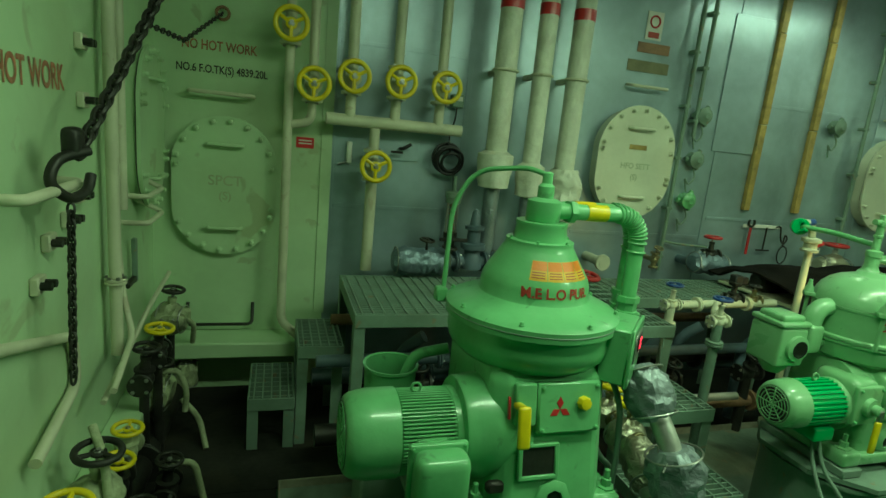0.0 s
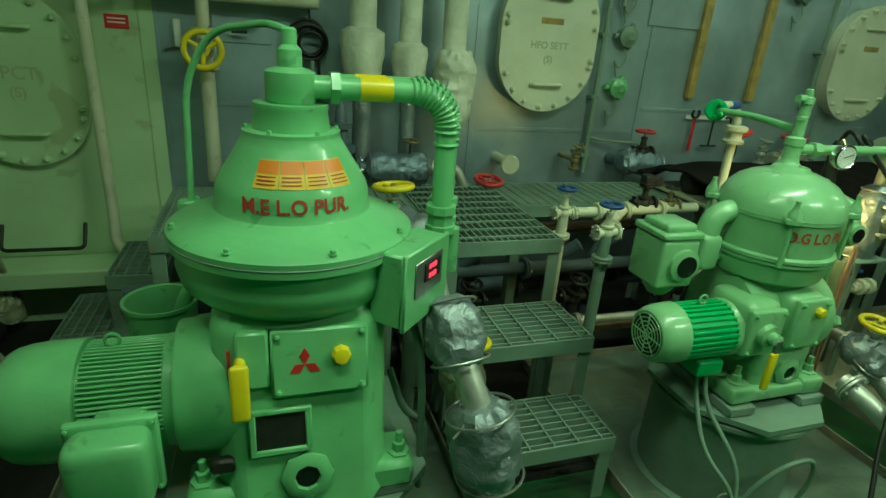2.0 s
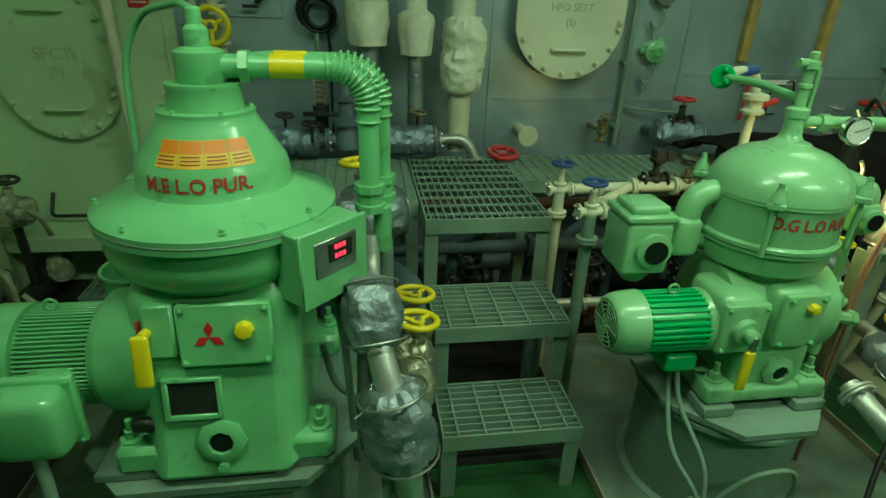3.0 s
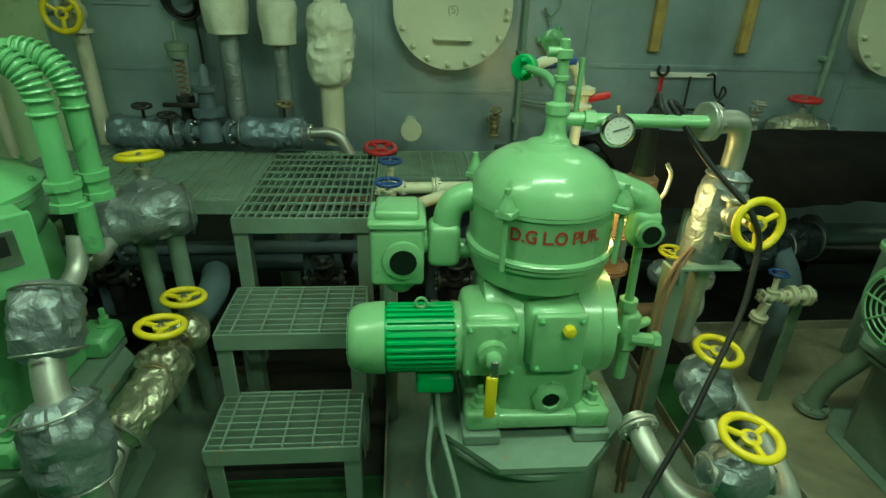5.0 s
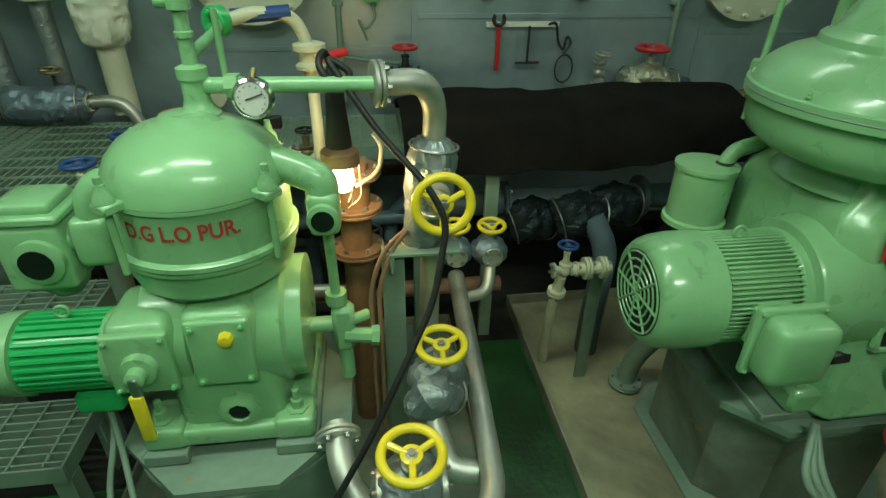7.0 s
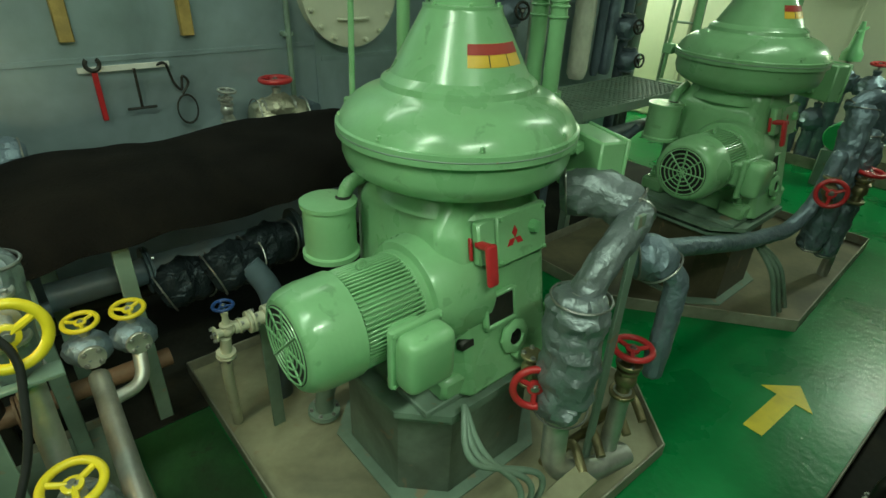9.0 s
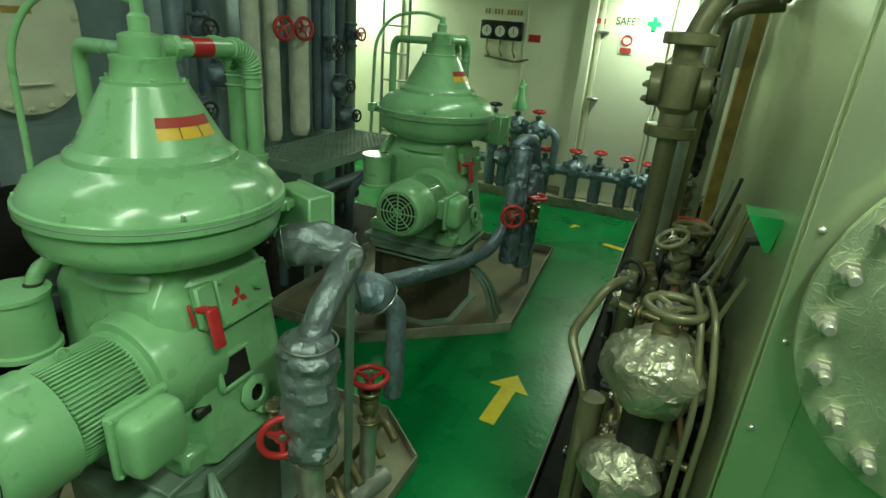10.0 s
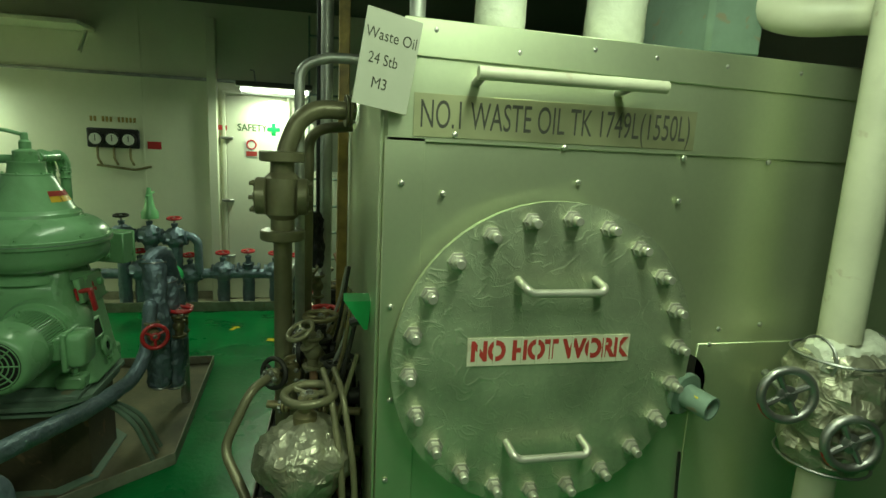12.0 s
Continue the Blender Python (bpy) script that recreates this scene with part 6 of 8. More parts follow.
valve((1.285, 1.55, 0.575), 0.062, YELLOW, BRONZE, "y", (0.1, 0.1, 1), 0.115, 0.04, "valve with yellow handwheel beside the steps", "yellow-wheel valves", lag=FOIL_DULL)
valve((1.295, 1.705, 0.575), 0.060, YELLOW, BRONZE, "y", (0.08, 0.1, 1), 0.115, 0.04, "valve with yellow handwheel beside the steps", "yellow-wheel valves", lag=FOIL_DULL)
pipe("lagged_pipe", [(1.235, 1.33, 0.50), (1.275, 1.45, 0.54), (1.29, 1.62, 0.55)], 0.062, FOIL_DULL, "dull foil-lagged pipe beside the steps", lump=0.2, seg=22)
pipe("grey_pipe", [(1.22, 1.12, 0.30), (1.23, 1.28, 0.46), (1.24, 1.36, 0.50)], 0.035, GALV, "grey pipe under the foil lagging", 0.08)
solid("angle_post", Mesh().box((1.20, 1.20, 0.26), (0.05, 0.01, 0.44), 0.002).box((1.222, 1.225, 0.26), (0.008, 0.05, 0.44), 0.002), GREY_GREEN, "grey-green angle post beside a purifier", "post")
pipe("lagged_pipe", [(1.30, 1.75, 0.58), (1.31, 1.95, 0.58), (1.25, 2.15, 0.55)], 0.05, BLUE_PIPE, "blue-grey pipe beside the steps", lump=0.05, seg=16)
bk = thing("oil_bucket", "green steel bucket beside a purifier", "bucket", (0.43, 1.86, 0.50))
part("wall", Mesh().lathe([(0.0, 0.0), (0.088, 0.0), (0.098, 0.235), (0.104, 0.24), (0.104, 0.25), (0.094, 0.248), (0.086, 0.02), (0.0, 0.018)], 36), GREEN, bk)
part("spout", Mesh().tube([(0.05, -0.02, 0.2), (0.08, -0.02, 0.29), (0.2, -0.06, 0.33)], 0.02, 0.06, 12), GREEN, bk)
solid("bucket_stand", Mesh().box((0.43, 1.86, 0.27), (0.2, 0.2, 0.455), 0.01), GREY_GREEN, "grey-green box stand under a bucket", "stand")
for k, (a, b) in enumerate((((1.06, 1.42, 0.90), (1.10, 1.36, 0.62)), ((1.03, 1.45, 0.70), (1.12, 1.40, 0.55)))):
    pipe("cable", [a, (a[0] + 0.03, a[1] - 0.05, a[2] - 0.1), b, (b[0] + 0.01, b[1] + 0.02, 0.35)], 0.010, GREY_GREEN, "grey-green flexible cable beside a purifier", 0.08, group="cables", category="cable")
pipe("cable", [(0.44, 1.19, 0.66), (0.45, 1.17, 0.5), (0.5, 1.05, 0.3), (0.6, 1.0, 0.06)], 0.013, GREY_GREEN, "grey flexible motor cable", 0.1, group="cables", category="cable")

# ---- between the steps and the small purifier ----
for (x, y, z) in ((1.92, 2.17, 0.875), (1.92, 1.86, 0.90)):
    valve((x, y, z), 0.04, BLUE, CREAM, "x", (0, 0, 1), 0.105, 0.03, "cream valve with blue handwheel", "blue-wheel valves")
    pipe("stand_pipe", [(x, y, z), (x, y, FLOOR)], 0.022, CREAM if y > 2 else GREY_GREEN, "vertical pipe under a blue-wheel valve", group="stand pipes", flanges=((0, 0.12),))
pipe("cream_pipe", [(1.95, 2.17, 0.875), (2.62, 2.20, 0.875)], 0.022, CREAM, "cream pipe run with unions", flanges=((0, 0.2), (0, 0.42), (0, 0.7)))
pipe("cream_pipe", [(1.95, 1.86, 0.90), (2.03, 2.0, 0.885), (2.2, 2.16, 0.88)], 0.020, CREAM, "cream pipe from a blue-wheel valve", flanges=((0, 0.5),))
valve((2.33, 2.2, 0.90), 0.03, DARK, DARK, "x", (0, 0, 1), 0.09, 0.034, "dark solenoid valve on a cream pipe", "solenoid valves")
valve((2.47, 2.2, 0.89), 0.03, DARK, BRONZE, "x", (0, 0, 1), 0.08, 0.03, "small bronze valve on a cream pipe", "solenoid valves")
solid("solenoid", Mesh().box((2.33, 2.2, 1.0), (0.05, 0.05, 0.06), 0.006).box((2.38, 2.2, 1.0), (0.04, 0.03, 0.04), 0.004), BLACK, "black solenoid coil on a valve", "solenoid")
# service stand behind the small purifier
pipe("cream_pipe", [(2.532, 2.0, FLOOR), (2.532, 2.0, 1.27), (2.50, 1.99, 1.35), (2.40, 1.95, 1.36), (2.34, 1.92, 1.345)], 0.017, CREAM, "cream water pipe with ball valve", 0.05)
wc = thing("ball_valve", "cream ball valve with blue lever", "valve", (2.532, 2.0, 1.24))
part("body", Mesh().lathe([(0.04, -0.03), (0.042, -0.02), (0.03, -0.012), (0.03, 0.012), (0.045, 0.02), (0.045, 0.035), (0.03, 0.04)], 20), CREAM, wc)
part("stub", Mesh().cyl((0.02, -0.01, 0.0), (0.1, 0.02, 0.01), 0.012, 10), RED, wc)
part("blue_lever", Mesh().tube([(-0.178, -0.064, 0.113), (-0.04, -0.015, 0.117)], 0.0185, 0.01, 14), BLUE, wc)
gd = thing("green_flange", "green round flange on a small pipe", "flange", (2.325, 1.91, 1.345))
part("disc", Mesh().cyl((-0.01, -0.015, 0), (0.008, 0.012, 0), 0.038, 24, bev=0.003), GREEN_BRIGHT, gd)
for i in range(4):
    a = i * 1.571 + 0.4
    bolt(gd, (-0.008 + 0.0 * a, -0.016 + 0.02 * math.cos(a), 0.026 * math.sin(a)), (-0.5, -0.85, 0), 0.008, 0.012, GREEN_BRIGHT)
part("pipe", Mesh().tube([(0, -0.01, 0), (0.03, -0.14, 0.0), (0.02, -0.33, -0.015)], 0.012, 0.04, 10), GREEN, gd)
gg = thing("pressure_gauge", "round chrome pressure gauge with white dial", "gauge", Matrix.Translation((2.467, 1.50, 1.262)) @ Matrix.Rotation(radians(-8), 4, "Z") @ Matrix.Scale(0.82, 4))
part("case", Mesh().lathe([(0.044, 0), (0.048, 0.006), (0.048, 0.03), (0.042, 0.034), (0.039, 0.03)], 32, aim((0, 0.01, 0), (0, -1, 0))), CHROME, gg)
part("dial", Mesh().cyl((0, -0.019, 0), (0, -0.0225, 0), 0.0385, 28), DIAL, gg)
part("needle", Mesh().box((0.008, -0.0238, 0.004), (0.045, 0.002, 0.003), 0.0005, Matrix.Rotation(radians(-20), 4, "Y")), INK, gg)
for i in range(11):
    a = radians(225 - 27 * i)
    part("tick", Mesh().box((0.031 * math.cos(a), -0.0236, 0.031 * math.sin(a)), (0.003, 0.001, 0.003), 0.0004), INK, gg)
part("stem", Mesh().cyl((0, 0.0, 0.04), (0.0, 0.02, 0.06), 0.008, 8), BRONZE, gg)
# galvanised outlet with foil, yellow wheel and bracket
pipe("outlet_pipe", [(2.70, 1.535, 1.275), (2.80, 1.555, 1.275), (2.83, 1.585, 1.22), (2.815, 1.585, 0.60)], 0.027, GALV, "galvanised outlet pipe with elbow", 0.085, flanges=((0, 0.06),))
pipe("lagged_pipe", [(2.83, 1.585, 1.14), (2.815, 1.58, 1.0), (2.80, 1.575, 0.86)], 0.056, FOIL, "silver foil-lagged pipe lit by the hand lamp", lump=0.13, seg=24)
valve((2.826, 1.53, 1.03), 0.062, YELLOW, GALV, "z", (0.02, -1, 0.2), 0.115, 0.034, "foil-lagged valve with upright yellow handwheel", "yellow-wheel valves")
br = thing("steel_bracket", "grey-green angle bracket with flat top", "bracket", (2.74, 1.53, FLOOR))
part("top", Mesh().box((0.06, 0.0, 0.84), (0.17, 0.05, 0.01), 0.002), GREY_GREEN, br)
part("lip", Mesh().box((-0.02, 0.0, 0.815), (0.01, 0.05, 0.05), 0.002), GREY_GREEN, br)
part("post", Mesh().box((-0.015, 0.0, 0.42), (0.05, 0.012, 0.83), 0.002).box((-0.04, 0.02, 0.42), (0.01, 0.045, 0.83), 0.002), GREY_GREEN, br)
for dx in (-0.075, -0.055):
    pipe("thin_tube", [(2.74 + dx, 1.48, 0.06), (2.74 + dx, 1.5, 0.80), (2.75 + dx + 0.03, 1.52, 0.90), (2.77, 1.56, 0.93)], 0.006, RUST, "thin copper tube beside a bracket", 0.05, group="thin tubes")
pipe("rusty_pipe", [(2.63, 1.82, FLOOR), (2.63, 1.82, 1.0)], 0.045, RUST, "rusty primed vertical pipe with flanges", flanges=((0, 0.72), (0, 0.86), (0, 0.97)))
valve((2.83, 1.44, 0.55), 0.06, YELLOW, GALV, "y", (0, -0.12, 1), 0.12, 0.045, "foil-lagged valve with flat yellow handwheel", "yellow-wheel valves", lag=FOIL)
pipe("lagged_pipe", [(2.775, 1.38, 0.50), (2.80, 1.36, 0.58), (2.86, 1.40, 0.52)], 0.05, FOIL, "silver foil lagging under a yellow-wheel valve", lump=0.2, seg=22)
valve((2.73, 1.12, 0.555), 0.063, YELLOW, GALV, "x", (0, -0.12, 1), 0.12, 0.045, "foil-lagged valve with flat yellow handwheel", "yellow-wheel valves", lag=FOIL)
pipe("grey_pipe", [(2.80, 1.35, 0.50), (2.83, 1.26, 0.42), (2.90, 1.24, 0.42)], 0.030, GALV, "grey pipe bend between valves", 0.06)
pipe("grey_pipe", [(2.95, 1.95, 0.52), (2.93, 1.45, 0.50), (2.92, 1.16, 0.46), (2.87, 1.08, 0.46), (2.74, 1.08, 0.50)], 0.028, GALV, "long grey U-bend pipe beside the tray", 0.08)
pipe("grey_pipe", [(2.57, 1.32, 0.54), (2.58, 1.22, 0.51), (2.63, 1.15, 0.44), (2.74, 1.10, 0.44)], 0.03, GALV, "grey pipe from a flanged joint", 0.08, flanges=((0, 0.3),))
valve((3.07, 1.98, 0.60), 0.045, YELLOW, GALV, "y", (0, -0.1, 1), 0.10, 0.036, "foil-lagged valve with small yellow handwheel", "yellow-wheel valves", lag=FOIL_BLUE)
valve((2.95, 1.99, 0.60), 0.045, YELLOW, GALV, "y", (0, -0.1, 1), 0.10, 0.036, "foil-lagged valve with small yellow handwheel", "yellow-wheel valves", lag=FOIL_BLUE)
pipe("grey_pipe", [(3.07, 1.96, 0.58), (3.05, 1.88, 0.49), (2.95, 1.86, 0.49)], 0.02, GALV, "small grey bend under a valve", 0.05)
# hand lamp with its cable
hl = thing("hand_lamp", "caged hand lamp with glowing bulb and black grip", "hand lamp", (2.612, 1.63, 1.10))
part("grip", Mesh().lathe([(0.012, 0.19), (0.02, 0.17), (0.022, 0.1), (0.026, 0.06), (0.03, 0.02), (0.03, 0.0)][::-1], 18), BLACK, hl)
part("collar", Mesh().lathe([(0.045, -0.03), (0.045, 0.0), (0.03, 0.012)], 20), RUST, hl)
bulb = part("bulb", Mesh().lathe([(0.004, -0.105), (0.02, -0.098), (0.03, -0.075), (0.028, -0.05), (0.016, -0.03)], 20), BULB_GLOW, hl)
bulb.visible_shadow = False
for i in range(6):
    a = i * math.pi / 3
    part("cage_wire", Mesh().tube([(0.042 * math.cos(a), 0.042 * math.sin(a), -0.02), (0.044 * math.cos(a), 0.044 * math.sin(a), -0.12), (0.02 * math.cos(a), 0.02 * math.sin(a), -0.14)], 0.002, 0.02, 6), CREAM, hl)
part("hook", Mesh().tube([(0.03, 0.02, -0.1), (0.09, 0.03, -0.07), (0.10, 0.03, 0.0), (0.08, 0.03, 0.03)], 0.006, 0.03, 8), GALV, hl)
pipe("lamp_cable", [(2.612, 1.63, 1.28), (2.60, 1.60, 1.335), (2.585, 1.55, 1.31), (2.62, 1.54, 1.265), (2.66, 1.55, 1.29), (2.60, 1.56, 1.33), (2.70, 1.49, 1.19), (2.80, 1.42, 1.09), (2.835, 1.40, 1.02), (2.80, 1.34, 0.86), (2.66, 1.22, 0.62), (2.52, 1.12, 0.42), (2.40, 1.0, 0.2), (2.3, 0.9, FLOOR + 0.012)], 0.0075, BLACK, "black lamp cable looped over a handwheel", 0.05, category="cable", seg=10)
for pts in (((2.045, 1.42, 0.59), (2.04, 1.40, 0.50), (2.02, 1.30, 0.36), (2.09, 1.20, 0.26), (2.10, 1.20, 0.10)), ((2.05, 1.40, 0.59), (2.06, 1.37, 0.48), (2.11, 1.24, 0.34), (2.10, 1.20, 0.22), (2.115, 1.205, 0.10)), ((2.12, 1.21, 0.12), (2.13, 1.20, 0.26), (2.20, 1.17, 0.38), (2.31, 1.16, 0.40), (2.34, 1.16, 0.32), (2.32, 1.18, 0.17))):
    pipe("cable", pts, 0.0075, GREY_GREEN, "grey flexible cable round a foundation", 0.1, group="cables", category="cable", seg=10)
cup = thing("cable_pot", "round deck pot where cables enter", "cable gland", (2.11, 1.205, FLOOR + 0.012), "cable pots")
part("ring", Mesh().lathe([(0.056, 0), (0.054, 0.155), (0.048, 0.155), (0.048, 0.01)], 24), GREY_GREEN, cup)

# ---- felt-covered bench and the dark space below ----
def blanket():
    vs, fs = [], []
    nx, ny = 46, 16
    for j in range(ny + 1):
        v = j / ny
        for i in range(nx + 1):
            u = i / nx
            x = 2.80 + 1.36 * u
            y = 2.16 + 0.72 * v
            z = 0.91 + 0.09 * math.sin(math.pi * min(1, v * 1.15)) ** 0.6 - (0.09 if j == 0 else 0.03 if j == 1 else 0)
            z += 0.03 * noise.noise((x * 3.1, y * 4, 1.7)) + 0.012 * noise.noise((x * 9, y * 9, 4)) - 0.05 * max(0, 0.15 - u) * 4
            y += 0.02 * noise.noise((x * 5, 0.3, z))
            vs.append((x, y, z))
    n = len(vs)
    vs += [(x, y, z - 0.012) for x, y, z in vs]
    for j in range(ny):
        for i in range(nx):
            k = j * (nx + 1) + i
            fs.append((k, k + 1, k + nx + 2, k + nx + 1))
            fs.append((n + k, n + k + nx + 1, n + k + nx + 2, n + k + 1))
    for i in range(nx):
        fs.append((i, n + i, n + i + 1, i + 1))
        k = ny * (nx + 1) + i
        fs.append((k, k + 1, n + k + 1, n + k))
    for j in range(ny):
        a, b = j * (nx + 1), (j + 1) * (nx + 1)
        fs.append((a, b, n + b, n + a))
        a, b = a + nx, b + nx
        fs.append((a, n + a, n + b, b))
    return Mesh().put(vs, fs)


solid("felt_cover", blanket(), CLOTH, "black felt sheet draped over a pipe bench", "cover")
bench = thing("bench", "grey-green steel bench under a felt sheet", "bench", (3.45, 2.5, FLOOR))
part("board", Mesh().box((0.02, 0.0, 0.79), (1.3, 0.62, 0.02), 0.004), CREAM, bench)
for sx in (-0.33, 0.6, -0.6):
    part("leg", Mesh().box((sx, -0.29, 0.39), (0.05, 0.03, 0.785), 0.003), GREY_GREEN, bench)
part("lagged_pipe", Mesh().tube([(-0.6, 0.05, 0.86), (0.66, 0.05, 0.86)], 0.07, 0.02, 18, 0.08, 6), DARK, bench, "dark lagged pipe under the felt")
DARK_ROWS = [((2.9, 2.35, 0.60), (4.3, 2.35, 0.60), 0.05, BLUE_PIPE), ((1.95, 2.55, 0.42), (4.4, 2.55, 0.42), 0.04, DARK), ((0.2, 2.4, 0.52), (2.9, 2.42, 0.52), 0.03, BLUE_PIPE), ((0.2, 2.62, 0.34), (3.0, 2.62, 0.34), 0.045, BLUE_PIPE),
             ((0.3, 2.8, 0.58), (2.9, 2.8, 0.58), 0.03, RUST), ((1.9, 2.3, 0.24), (3.2, 2.3, 0.24), 0.035, RUST), ((0.2, 2.3, 0.2), (1.9, 2.3, 0.2), 0.05, DARK), ((1.4, 2.2, 0.33), (2.5, 2.2, 0.33), 0.022, GALV), ((3.3, 2.75, 0.3), (6.9, 2.75, 0.3), 0.06, DARK), ((4.4, 2.5, 0.55), (6.9, 2.5, 0.55), 0.045, BLUE_PIPE), ((4.4, 2.6, 0.75), (5.6, 2.6, 0.75), 0.04, DARK)]
for a, b, r, m in DARK_ROWS:
    pipe("low_pipe", [a, b], r, m, "oily pipe run low behind the machines", flanges=((0, 0.22), (0, 0.63)), group="low pipes")
# Lagging below the bench, its shadow put into the foil colour.
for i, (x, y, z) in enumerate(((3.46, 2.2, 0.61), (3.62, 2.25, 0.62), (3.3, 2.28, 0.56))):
    pipe("dark_lagging", [(x - 0.09, y, z - 0.03), (x, y, z), (x + 0.1, y + 0.02, z - 0.02)], 0.085, FOIL_DARK, "blue foil-lagged valve, darkened to stand in for bench shadow", lump=0.22, seg=20, group="dark lagging")
pipe("blue_pipe", [(3.5, 2.15, 0.62), (3.56, 2.1, 0.5), (3.52, 2.05, 0.2), (3.52, 2.05, FLOOR)], 0.045, BLUE_PIPE, "blue-grey bend down to the tray", 0.1)
for x, y in ((0.62, 2.5), (0.95, 2.55), (1.55, 2.45), (1.7, 2.6), (2.1, 2.5), (2.4, 2.6), (2.75, 2.45), (5.2, 2.5), (5.5, 2.4), (6.3, 2.4)):
    pipe("low_riser", [(x, y, FLOOR), (x, y, 0.52), (x + 0.1, y - 0.06, 0.62)], 0.03, BLUE_PIPE if x * 10 % 3 < 1.5 else DARK, "oily riser under the platform", 0.08, group="low risers")
for x, y, z in ((0.7, 2.45, 0.36), (1.62, 2.4, 0.36), (2.2, 2.42, 0.34), (2.66, 2.3, 0.42), (5.3, 2.3, 0.5), (5.05, 2.6, 0.6)):
    valve((x, y, z), 0.05, DARK, DARK, "x", (0, -0.3, 1), 0.12, 0.05, "dark oily valve under the platform", "low valves")
    pipe("dark_riser", [(x, y, z), (x, y, FLOOR + 0.006)], 0.03, DARK, "dark oily riser under a valve", group="dark risers")
# blue-wheel valve by the fuel oil tray
valve((3.31, 1.88, 0.565), 0.032, BLUE, CREAM, "x", (0, 0, 1), 0.095, 0.026, "cream valve with blue handwheel by the tray", "blue-wheel valves")
pipe("cream_pipe", [(3.30, 1.88, 0.54), (3.29, 1.90, 0.40), (3.32, 2.0, FLOOR + 0.02)], 0.018, CREAM, "cream pipe down to the tray", 0.05, flanges=((0, 0.5),))
pipe("cream_pipe", [(3.33, 1.88, 0.565), (3.47, 1.88, 0.565)], 0.022, CREAM, "short cream pipe union by the tray", flanges=((0, 0.4), (0, 0.8)))
solid("flat_post", Mesh().box((3.44, 1.90, 0.30), (0.045, 0.012, 0.50), 0.002), GREY_GREEN, "grey-green flat post in the tray", "post")
pipe("grey_pipe", [(3.59, 1.83, FLOOR + 0.012), (3.60, 1.82, 0.2), (3.66, 1.75, 0.40), (3.72, 1.7, 0.5)], 0.035, GREY_GREEN, "grey-green drain pipe with collar", 0.1, flanges=((0, 0.2),))

# ---- fuel oil purifier front: foil-lagged pipes ----
def lagged_group(dx, dy):
    o = lambda x, y, z: (x + dx, y + dy, z)
    pipe("lagged_pipe", [o(3.99, 1.06, 0.44), o(3.975, 1.05, 0.62), o(3.98, 1.05, 0.88)], 0.082, FOIL, "fat foil-lagged riser in front of a purifier", lump=0.2, seg=24, group="foil risers")
    pipe("lagged_pipe", [o(3.98, 1.05, 0.84), o(4.05, 1.05, 0.95), o(4.17, 1.06, 1.0), o(4.27, 1.09, 1.03)], 0.044, FOIL, "foil-lagged pipe sloping up to a purifier", 0.08, lump=0.16, seg=20, group="foil risers")
    pipe("lagged_bend", [o(4.28, 1.10, 1.01), o(4.24, 1.2, 1.05), o(4.16, 1.30, 1.03)], 0.07, FOIL, "foil-lagged ball joint beside a purifier", lump=0.16, seg=22, group="foil bends")
    valve(o(3.965, 1.17, 0.545), 0.068, RED, BRONZE, "z", (-0.65, -0.75, 0.1), 0.10, 0.035, "bronze valve with red handwheel in front of a purifier", "red-wheel valves")
    valve(o(4.245, 1.0, 0.47), 0.062, RED, BRONZE, "z", (0, 0, 1), 0.12, 0.042, "bronze valve with flat red handwheel", "red-wheel valves")
    pipe("lagged_bend", [o(4.28, 1.10, 0.86), o(4.33, 1.05, 0.87), o(4.36, 1.02, 0.82)], 0.068, FOIL_BLUE, "foil-lagged pipe elbow by a purifier", lump=0.14, seg=22, group="foil bends")
    pipe("lagged_pipe", [o(4.34, 1.03, 0.86), o(4.385, 0.98, 0.80), o(4.38, 0.98, 0.42)], 0.036, FOIL_BLUE, "foil-lagged pipe dropping into the tray", 0.06, lump=0.1, seg=18, group="foil risers")
    pipe("grey_pipe", [o(4.245, 1.0, 0.42), o(4.245, 1.0, FLOOR + 0.012)], 0.03, GALV, "grey pipe under a bronze valve", group="leg pipes")
    solid("flat_post", Mesh().box(o(4.16, 1.03, 0.55), (0.04, 0.012, 1.02), 0.002), GREY_GREEN, "grey-green flat support post", "post")
    pipe("grey_pipe", [o(3.985, 1.06, 0.46), o(3.99, 1.05, 0.2), o(4.1, 1.0, 0.12), o(4.3, 0.96, 0.12)], 0.04, GALV, "grey pipe at the foot of foil lagging", 0.08, group="leg pipes")


lagged_group(0, 0)
pipe("lagged_pipe", [(4.36, 1.12, 0.84), (4.75, 1.15, 0.72), (5.35, 1.13, 0.56), (5.75, 1.08, 0.52), (5.9, 1.05, 0.62), (5.93, 1.03, 0.9)], 0.036, FOIL_BLUE, "long foil-lagged pipe between purifiers", 0.12, lump=0.08, seg=18)
lag = [((6.02, 1.03, 0.35), (6.0, 1.02, 0.75), (6.06, 1.04, 1.1)), ((6.12, 0.98, 0.30), (6.13, 0.98, 0.62), (6.12, 1.0, 0.98)), ((6.28, 1.0, 0.35), (6.28, 1.0, 0.9)), ((6.06, 1.1, 1.06), (6.16, 1.02, 1.14), (6.3, 1.0, 0.9))]
for k, pts in enumerate(lag):
    pipe("lagged_pipe", pts, 0.06 if k != 3 else 0.045, FOIL_BLUE, "bluish foil-lagged pipe cluster beside the far purifier", 0.1, lump=0.18, seg=20, group="foil cluster")
